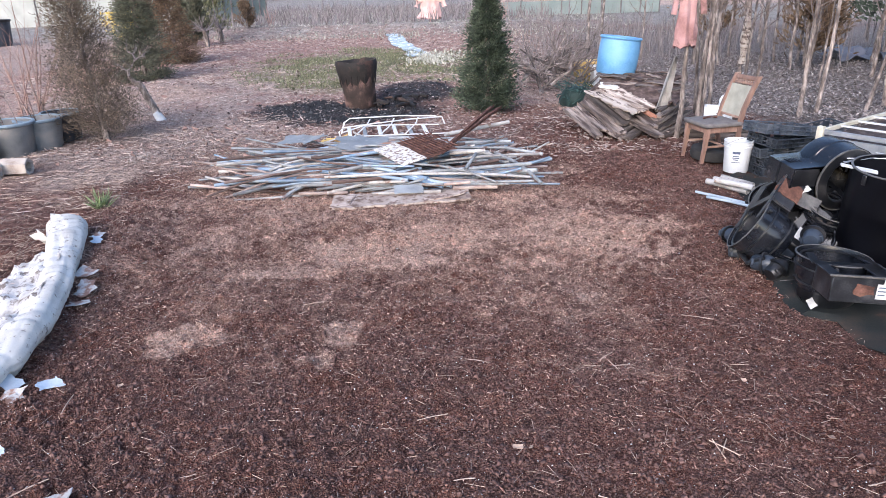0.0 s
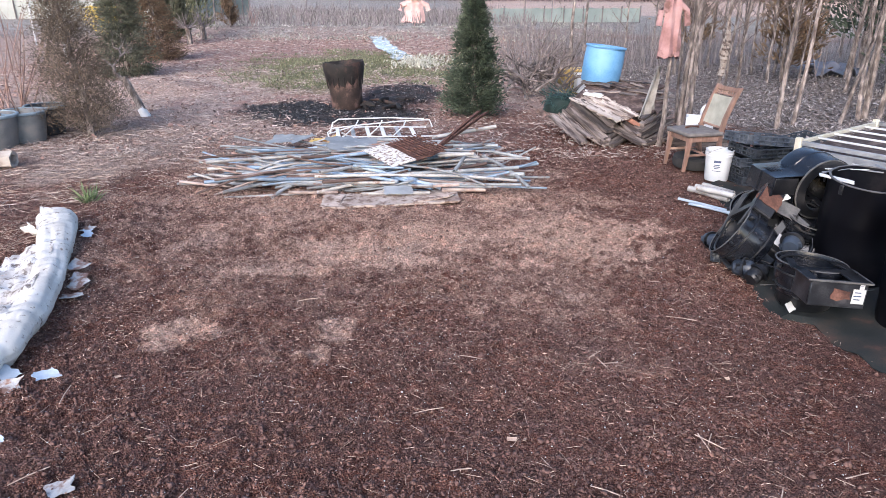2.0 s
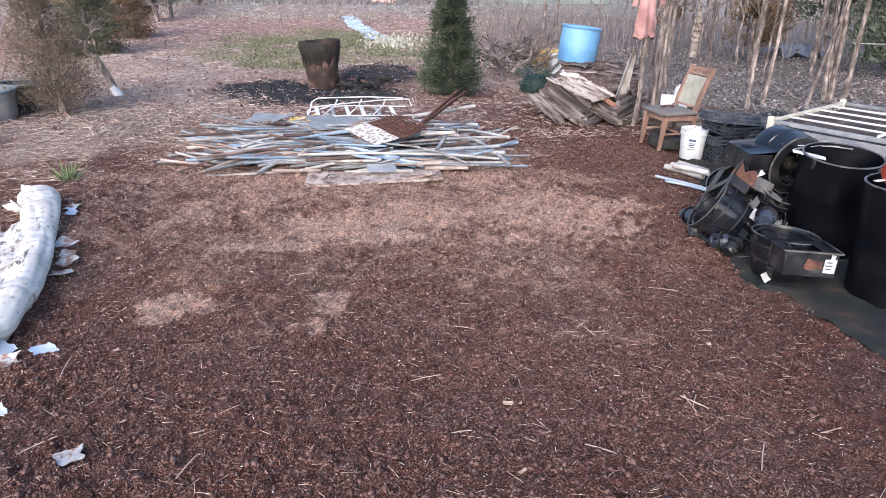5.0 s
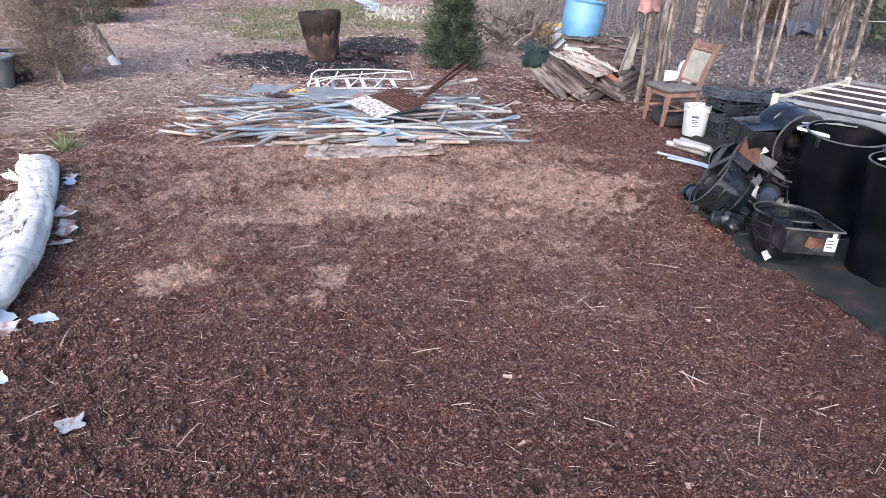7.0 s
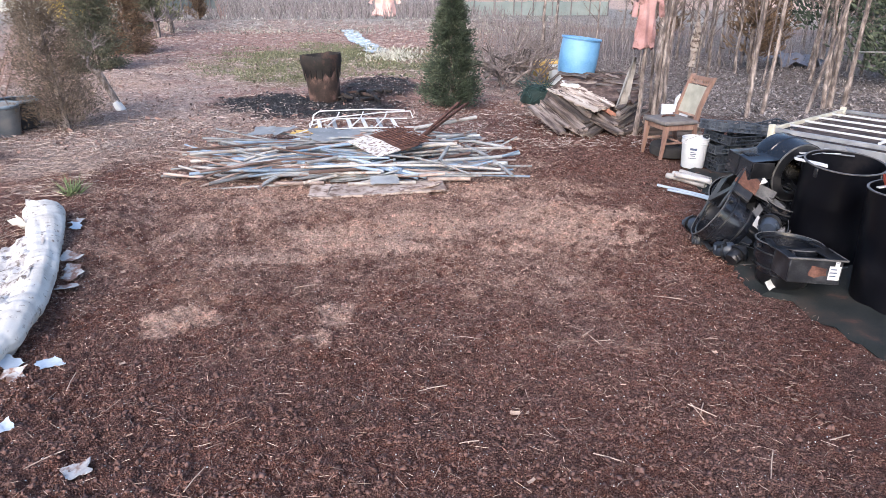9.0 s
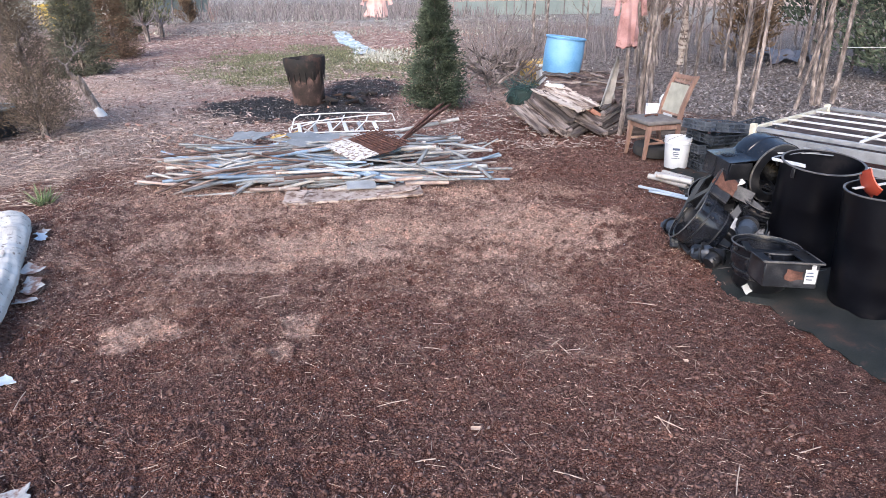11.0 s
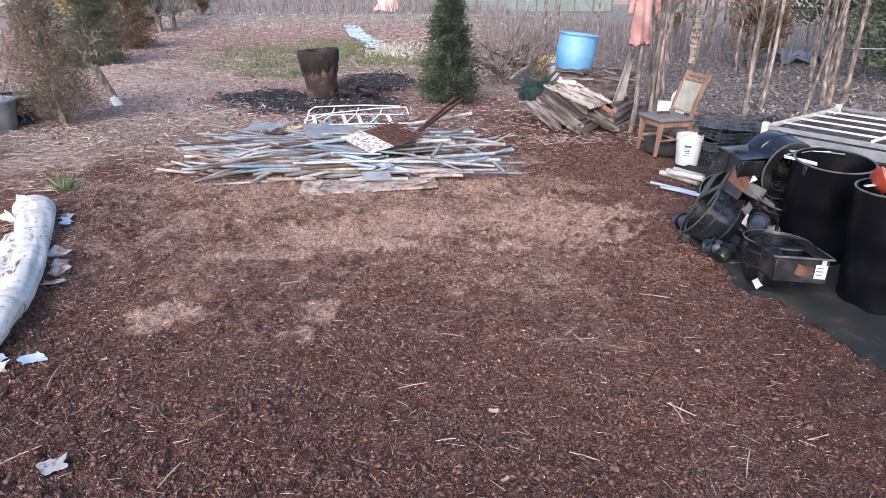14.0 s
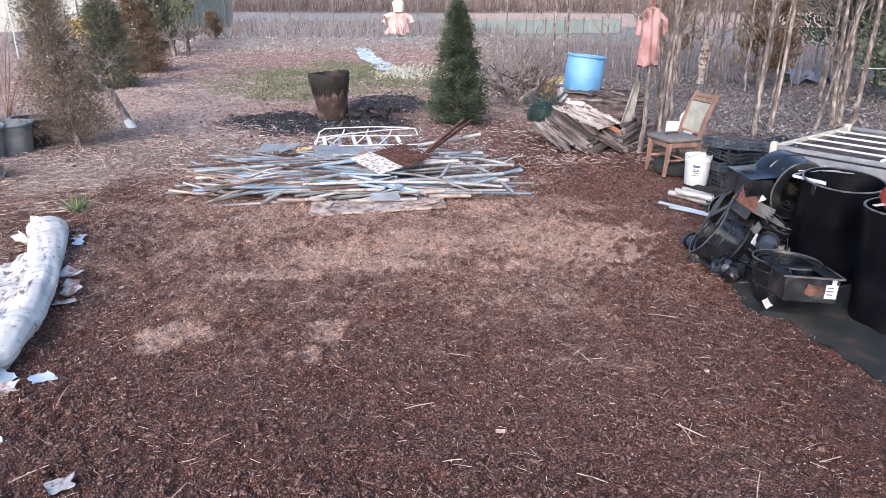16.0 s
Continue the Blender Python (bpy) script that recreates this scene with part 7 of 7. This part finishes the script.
PINK = material("faded_pink_cloth", [(0.28, 0.14, 0.135), (0.45, 0.255, 0.25), (0.58, 0.38, 0.37)], 4, 0.9, bump=0.5, fine=120, spread=0.08, spots=(0.2, 0.11, 0.1), spot_scale=5, spot_at=0.58)
scarecrow(3.24, 9.17, 1.25, 2.2, 0.3, PINK, 2, "faded pink shirt scarecrow hung on a bare tree", False)
scarecrow(-0.6, 38.0, 0.35, 1.75, 1.1, material("pale_pink_cloth", [(0.55, 0.33, 0.3), (0.7, 0.5, 0.47)], 4, 0.9, bump=0.3), 4, "pale pink shirt scarecrow standing in the far weeds")
HAT = material("white_sack_cloth", [(0.62, 0.6, 0.5), (0.74, 0.72, 0.64)], 6, 0.9, bump=0.3)
solo("sack", lathe(bmesh.new(), [(0.02, 0), (0.26, 0.02), (0.3, 0.2), (0.32, 0.5), (0.22, 0.6), (0.03, 0.62)], 16, 0.06), HAT, pose(-0.55, 37.9, 1.42), "white sack over the far scarecrow's pole", "sack")
solo("hay_sheaf", tube(bmesh.new(), [(0, 0, 0.45), (0.02, 0, 0.62), (0, 0, 0.9), (0.03, 0, 1.2), (0.02, 0, 1.5)], [0.08, 0.05, 0.09, 0.06, 0.02], 12, jag=0.5), WOOD_PALE, pose(6.05, 13.9, 0), "tan straw bundle tied to a bare tree", "straw bundle")
sapling("bare_tree", 6.1, 14.0, 3.8, 0.04, 55, "thin bare tree carrying a straw bundle", 0.3, 7)


def hanging_cloth():
    bm, g = bmesh.new(), {}
    n, m = 12, 8
    for i in range(n + 1):
        f = i / n
        for j in range(m + 1):
            u = j / m
            x = (u - 0.72) * 0.24 * f ** 0.8 + 0.02 * math.sin(u * 9 + f * 3)
            y = 0.04 * math.sin(u * 11 + f * 4)
            g[i, j, 0], g[i, j, 1] = bm.verts.new((x, y, -0.74 * f + 0.14 * u * f)), bm.verts.new((x, y + 0.006, -0.74 * f + 0.14 * u * f))
    for i in range(n):
        for j in range(m):
            bm.faces.new((g[i, j, 0], g[i, j + 1, 0], g[i + 1, j + 1, 0], g[i + 1, j, 0]))
            bm.faces.new((g[i, j, 1], g[i + 1, j, 1], g[i + 1, j + 1, 1], g[i, j + 1, 1]))
    solo("hanging_cloth", bm, material("grey_rag", [(0.24, 0.22, 0.2), (0.38, 0.36, 0.34), (0.48, 0.46, 0.44)], 6, 0.9, bump=0.4, fine=150), pose(3.2, 9.36, 1.12, 0, 4, 0), "dirty white cloth hanging from the bare tree", "cloth")


hanging_cloth()
for k, (x, y, L, col) in enumerate(((3.2, 14.6, 0.7, CREAM), (3.35, 14.4, 0.45, WHITE_PLASTIC))):
    ob = thing("storage_box", pose(x, y, 0.02, 0, 0, 8), "cream-yellow plastic box behind the blue barrel" if k == 0 else "white plastic tub behind the blue barrel", "box")
    bm = bmesh.new()
    for sx, sy, at in ((L, 0.02, (0, -0.16, 0.2)), (L, 0.02, (0, 0.16, 0.2)), (0.02, 0.3, (-L / 2 + 0.01, 0, 0.2)), (0.02, 0.3, (L / 2 - 0.01, 0, 0.2))):
        box(bm, (sx, sy, 0.5 - 0.14 * k), at, bevel=0.005)
    part("body", bm, YELLOW if k == 0 else col, ob)
    part("lid", box(bmesh.new(), (L + 0.05, 0.38, 0.05), (0, 0, 0.47 - 0.07 * k), bevel=0.012), YELLOW if k == 0 else col, ob)


def green_netting():
    """A crumpled heap of dark green plastic mesh."""
    g = np.random.default_rng(12)
    bm = bmesh.new()
    for k in range(70):
        a, z = g.random() * 6.28, g.random()
        p = Vector((0.28 * math.cos(a) * (1 - z * 0.4), 0.22 * math.sin(a), 0.26 * z))
        d = Vector(g.normal(0, 0.12, 3))
        tube(bm, [p - d, p + Vector((0, 0, 0.03)), p + d], 0.006, 4)
    ob = thing("green_netting", pose(2.42, 12.2, 0.0), "crumpled heap of dark green plastic netting", "netting")
    part("mesh_strands", bm, material("green_mesh", [(0.02, 0.05, 0.047), (0.04, 0.09, 0.083)], 8, 0.6, island=True), ob, "", pose(0, 0, 0.09))
    part("folded_mesh", lathe(bmesh.new(), [(0.02, 0), (0.26, 0), (0.3, 0.1), (0.24, 0.24), (0.12, 0.32), (0.01, 0.33)], 16, 0.12), material("dark_green_mesh", [(0.012, 0.03, 0.028), (0.024, 0.052, 0.048)], 12, 0.8, bump=0.8), ob)


green_netting()


def net_fence(name, x0, y0, x1, y1, h0, h1, mat, label):
    """Netting on posts, far off."""
    ob = thing(name, pose(0, 0, 0), label, "fence")
    n, bm, g = 40, bmesh.new(), {}
    for i in range(n + 1):
        f = i / n
        x, y = x0 + (x1 - x0) * f, y0 + (y1 - y0) * f
        for j, h in enumerate((h0, (h0 + h1) / 2, h1)):
            s = 0.12 * noise.noise(Vector((f * 14, j, 1)))
            g[i, j, 0], g[i, j, 1] = bm.verts.new((x, y + s, h + (0.1 * noise.noise(Vector((f * 20, 0, 7))) if j == 2 else 0))), bm.verts.new((x, y + s + 0.02, h))
    for i in range(n):
        for j in range(2):
            bm.faces.new((g[i, j, 0], g[i + 1, j, 0], g[i + 1, j + 1, 0], g[i, j + 1, 0]))
            bm.faces.new((g[i, j, 1], g[i, j + 1, 1], g[i + 1, j + 1, 1], g[i + 1, j, 1]))
    part("netting", bm, mat, ob)
    for k in range(9):
        f = k / 8
        part("post", tube(bmesh.new(), [(0, 0, -0.1), (0, 0, h1 + 0.15)], 0.04, 6), LILAC, ob, "", pose(x0 + (x1 - x0) * f, y0 + (y1 - y0) * f - 0.06, 0))


PALE_NET = material("pale_grey_netting", [(0.4, 0.42, 0.4), (0.55, 0.57, 0.54)], 1.2, 0.8, bump=0.3)
TEAL_NET = material("teal_netting", [(0.17, 0.21, 0.2), (0.26, 0.3, 0.285)], 1.2, 0.8, bump=0.3)
net_fence("net_fence", -34, 46, -13.5, 47, 0.0, 2.6, PALE_NET, "pale grey netting fence on posts behind the conifers")
net_fence("net_fence", -14.0, 43, -11.5, 47, 0.3, 2.6, TEAL_NET, "teal netting fence end behind the conifers")
net_fence("net_fence", 3.6, 44, 14.0, 46, 0.0, 0.85, TEAL_NET, "low teal netting strung along the field")
bare = np.random.default_rng(77)
for k in range(8):
    x, y = -11.5 - 5 * bare.random(), 12 + 14 * bare.random()
    copy_thing(protos[k % 5], pose(x, y, ground_z(x, y) - 0.04, 0, 0, 360 * bare.random()) @ Matrix.Scale(0.7, 4))
solo("tarpaulin", ragged_sheet(1.9, 0.9, 0.02, 12, 8, 0.3, 0.3, 44), material("faded_blue_tarpaulin", [(0.11, 0.12, 0.16), (0.19, 0.2, 0.24)], 3, 0.5, bump=0.3), pose(10.5, 17.5, 0.2, 8, 4, 20), "faded blue tarpaulin lying in the grove", "tarpaulin")
solo("wire_line", tube(bmesh.new(), [(7.9, 11.5, 0.98), (9.5, 11.7, 0.95), (12, 12, 1.0)], 0.006, 5), PAPER, Matrix(), "thin white line tied to the grove trees", "line")


# ---- loose ground cover ----
def lumps(name, x, y, size, mat, label, category):
    """Very many rounded crumbs, each an uneven eight-sided lump."""
    n = len(x)
    c = np.stack([x, y, height(x, y) + size * 0.35], 1)
    axes = np.array([[1, 0, 0], [-1, 0, 0], [0, 1, 0], [0, -1, 0], [0, 0, 0.8], [0, 0, -0.6]], float)
    a = rng.random(n) * 6.28
    turn = np.zeros((n, 3, 3))
    turn[:, 0, 0], turn[:, 0, 1], turn[:, 1, 0], turn[:, 1, 1], turn[:, 2, 2] = np.cos(a), -np.sin(a), np.sin(a), np.cos(a), 1
    v = np.einsum("nij,kj->nki", turn, axes) * (0.6 + 0.8 * rng.random((n, 6, 1))) + rng.normal(0, 0.22, (n, 6, 3))
    v = (c[:, None] + v * size[:, None, None]).reshape(-1, 3)
    f = np.array([[0, 2, 4], [2, 1, 4], [1, 3, 4], [3, 0, 4], [2, 0, 5], [1, 2, 5], [3, 1, 5], [0, 3, 5]])
    return tagged(new(name, raw(name, v, (np.arange(n)[:, None, None] * 6 + f[None]).reshape(-1, 3), mat, True)), label, category, kind="stuff")


def slivers(name, x, y, length, width, mat, label, category, lump=1.0):
    """Very many chips, each a small four-cornered sliver with thickness."""
    n = len(x)
    a, t = rng.random(n) * 2 * np.pi, rng.normal(0, 0.22, n)
    d = np.stack([np.cos(a) * np.cos(t), np.sin(a) * np.cos(t), np.sin(t)], 1) * length[:, None] / 2
    s = np.stack([-np.sin(a), np.cos(a), rng.normal(0, 0.3, n)], 1) * width[:, None]
    c = np.stack([x, y, height(x, y) + 0.001 + 0.004 * rng.random(n) + np.abs(d[:, 2])], 1)
    up = np.array([[0, 0, lump]]) * width[:, None]
    v = np.stack([c - d - s, c - d * 0.9 + s, c + d + up * 0.6, c + d * 0.8 - s * 0.6 + up * 1.4], 1).reshape(-1, 3)
    f = np.array([[0, 2, 1], [0, 1, 3], [1, 2, 3], [0, 3, 2]])
    return tagged(new(name, raw(name, v, (np.arange(n)[:, None, None] * 4 + f[None]).reshape(-1, 3), mat)), label, category, kind="stuff")


x, y = spread(300000, -3.6, 3.4, 1.0, 9.5, lambda x, y, z: (0.3 + 0.35 * z[0] + 0.35 * ramp(fbm(x, y, 0.5, 40), 0.4, 0.6)) * (0.3 + 0.7 * ramp(y + 2 * (fbm(x, y, 0.7, 93) - 0.5), 2.0, 4.4)) * (1 - 0.5 * ramp(z[0], 0.6, 0.8)) * (1 - ramp(x - 0.28 * y, 0.9, 1.6)) * (1 - 0.6 * ramp(-x, 1.9, 2.6)) * ramp(y, 0.9, 1.5))
k = rng.random(len(x)) < 0.025 + 0.03 * ramp(y, 3.0, 5.0) + 1.1 * zones(x, y)[0] ** 1.2
slivers("wood_chips", x[~k], y[~k], 0.008 + 0.03 * rng.random((~k).sum()) ** 2.5, 0.0018 + 0.0028 * rng.random((~k).sum()), CHIP, "brown shredded bark and wood mulch over the soil", "mulch")
slivers("pale_chips", x[k], y[k], 0.008 + 0.03 * rng.random(k.sum()) ** 2.5, 0.0018 + 0.0026 * rng.random(k.sum()), CHIP_PALE, "pale wood chips and sawdust in drifts", "mulch")
x, y = spread(110000, -3.4, 2.6, 3.0, 9.6, lambda x, y, z: (0.3 + 0.3 * z[0]) * ramp(y + 1.6 * (fbm(x, y, 0.6, 91) - 0.5), 3.6, 6.2) * (1 - ramp(x - 0.28 * y, 0.9, 1.6)))
k = rng.random(len(x)) < 0.16 * ramp(fbm(x, y, 0.8, 83), 0.3, 0.6) + 0.95 * zones(x, y)[0]
slivers("wood_chips", x[~k], y[~k], 0.012 + 0.035 * rng.random((~k).sum()) ** 2.5, 0.003 + 0.004 * rng.random((~k).sum()), CHIP, "coarse brown bark shreds over the soil", "mulch")
slivers("pale_chips", x[k], y[k], 0.01 + 0.028 * rng.random(k.sum()) ** 2.5, 0.003 + 0.003 * rng.random(k.sum()), CHIP_PALE, "coarse pale wood chips in drifts", "mulch")
x, y = spread(250000, -3.8, 3.4, 1.0, 8.0, lambda x, y, z: (0.35 + 0.5 * ramp(4.4 - y, 0, 2.0) + 0.4 * ramp(-x, 1.6, 2.4)) * (1 - 0.8 * np.clip(z[0], 0, 1)) * (1 - ramp(x - 0.28 * y, 0.9, 1.6)) * ramp(y, 0.9, 1.5))
lumps("soil_crumbs", x, y, 0.003 + 0.0055 * rng.random(len(x)) ** 2 + 0.012 * rng.random(len(x)) ** 12, CLOD, "dark red-brown crumbs and clods of soil", "soil")
x, y = spread(9000, -3.8, 3.6, 1.2, 9.5, lambda x, y, z: 0.25 + 0.5 * ramp(fbm(x, y, 0.7, 73), 0.45, 0.65) + 0.4 * ramp(-x, 1.7, 2.3))
lumps("soil_clods", x, y, 0.005 + 0.013 * rng.random(len(x)) ** 5, CLOD, "larger red-brown clods on the soil", "soil")
x, y = spread(9000, -3.4, 3.2, 1.3, 7.0, lambda x, y, z: 0.8 + 0 * x)
lumps("pale_specks", x, y, 0.0022 + 0.0035 * rng.random(len(x)) ** 3, PAPER, "tiny pale grains strewn over the soil", "grit")
x, y = spread(17000, -3.4, 3.2, 1.3, 9.0, lambda x, y, z: 0.45 + 0.4 * z[0])
scatter("straw", x, y, 0.018 + 0.1 * rng.random(len(x)) ** 3, np.full(len(x), 0.0034), np.full(len(x), 0.002), STRAW, "scattered straw stalks on the soil", "straw", 0.15)
x, y = spread(17000, -9, -2.2, 6.5, 18, lambda x, y, z: 0.75 * z[1] * ramp(fbm(x, y, 0.7, 71), 0.36, 0.6))
scatter("straw", x, y, 0.05 + 0.17 * rng.random(len(x)) ** 2.5, 0.004 + 0.005 * rng.random(len(x)), np.full(len(x), 0.005), STRAW_GREY, "matted dry straw beside the dirt track", "straw", 0.2, lift=0.03)
x, y = spread(13000, -3.5, 5.0, 8.4, 17, lambda x, y, z: (0.35 + 0.4 * z[1]) * (1 - z[2]))
scatter("straw", x, y, 0.04 + 0.17 * rng.random(len(x)) ** 2.5, np.full(len(x), 0.006), np.full(len(x), 0.005), STRAW_GREY, "dry twigs and straw round the heaps", "straw", 0.2)
x, y = spread(26000, 3.6, 13, 8.2, 20, lambda x, y, z: z[4])
scatter("leaf_litter", x, y, 0.03 + 0.05 * rng.random(len(x)), 0.018 + 0.02 * rng.random(len(x)), np.full(len(x), 0.01), LEAF, "curled pale grey dead leaves under the trees", "leaves", 0.5, lift=0.03, bend=1.5)
x, y = spread(16000, -6, 2.5, 15, 25, lambda x, y, z: z[3] * ramp(fbm(x, y, 0.9, 95), 0.3, 0.55))
v, f = spindles(np.stack([x, y, height(x, y) - 0.01], 1), np.stack([rng.normal(0, 0.8, len(x)), rng.normal(0, 0.8, len(x)), np.ones(len(x))], 1), 0.05 + 0.1 * rng.random(len(x)), 0.008 + 0.01 * rng.random(len(x)))
tagged(new("weeds", raw("weeds", v, f, WEEDS)), "low grey-green weeds and grass in the clearing", "grass", kind="stuff")
x, y = spread(2600, -3.8, 0.6, 10.8, 16.2, lambda x, y, z: z[2] * (0.2 + ramp(fbm(x, y, 0.4, 97), 0.42, 0.6)))
scatter("cinders", x, y, 0.025 + 0.07 * rng.random(len(x)) ** 3, 0.015 + 0.03 * rng.random(len(x)) ** 2, 0.008 + 0.025 * rng.random(len(x)) ** 2, material("cinders", [(0.014, 0.014, 0.016), (0.04, 0.039, 0.042), (0.26, 0.25, 0.25)], 20, 0.9, island=True, spread=0.45), "black cinders and pale ash bits round the burn barrel", "ash", 0.5)
x, y = spread(10000, -11, 4, 15, 34, lambda x, y, z: 0.75 - 0.5 * z[3])
scatter("dry_twigs", x, y, 0.08 + 0.25 * rng.random(len(x)) ** 3, np.full(len(x), 0.01), np.full(len(x), 0.01), STRAW_GREY, "dry stalks and twigs strewn over the far track", "straw", 0.12)
x, y = spread(26000, -6.5, 3.5, 8.6, 20, lambda x, y, z: (0.12 + 0.9 * ramp(fbm(x, y, 0.55, 101), 0.46, 0.62)) * (1 - z[2]) * (1 - 0.5 * z[3]))
slivers("track_litter", x, y, 0.03 + 0.11 * rng.random(len(x)) ** 2.2, 0.005 + 0.007 * rng.random(len(x)), STRAW_GREY, "trodden bleached straw and chips in drifts", "straw")
x, y = spread(7000, -11, 4, 8.5, 34, lambda x, y, z: (0.7 - 0.6 * z[3]) * (1 - z[2]))
scatter("soil_clods", x, y, 0.03 + 0.1 * rng.random(len(x)) ** 4, 0.03 + 0.06 * rng.random(len(x)) ** 4, 0.015 + 0.03 * rng.random(len(x)) ** 3, material("dry_clods", [(0.16, 0.095, 0.08), (0.3, 0.2, 0.17)], 8, 0.95, island=True, spread=0.3), "dry clods of soil on the dirt track", "soil", 0.4)
x, y = spread(9000, -16, 10, 29, 62, lambda x, y, z: 0.25 + 0.75 * ramp(fbm(x, y, 2.5, 99), 0.42, 0.6))
v, f = spindles(np.stack([x, y, height(x, y) - 0.02], 1), np.stack([rng.normal(0, 1.2, len(x)), rng.normal(0, 1.2, len(x)), np.ones(len(x))], 1), 0.08 + 0.16 * rng.random(len(x)), 0.015 + 0.025 * rng.random(len(x)))
tagged(new("weed_tufts", raw("weed_tufts", v, f, material("bleached_weed_tufts", [(0.17, 0.15, 0.12), (0.3, 0.29, 0.24), (0.46, 0.44, 0.4)], 2, 0.9, island=True, spread=0.3))), "grey-green and bleached weed tufts on rough ground", "grass", kind="stuff")
x, y = spread(2600, -5.5, -2.9, 3.6, 8.2, lambda x, y, z: ramp(-x - 0.12 * y, 2.3, 3.0))
scatter("straw", x, y, 0.05 + 0.2 * rng.random(len(x)) ** 2, np.full(len(x), 0.004), np.full(len(x), 0.003), STRAW, "matted pale straw beside the fleece roll", "straw", 0.18, lift=0.03)
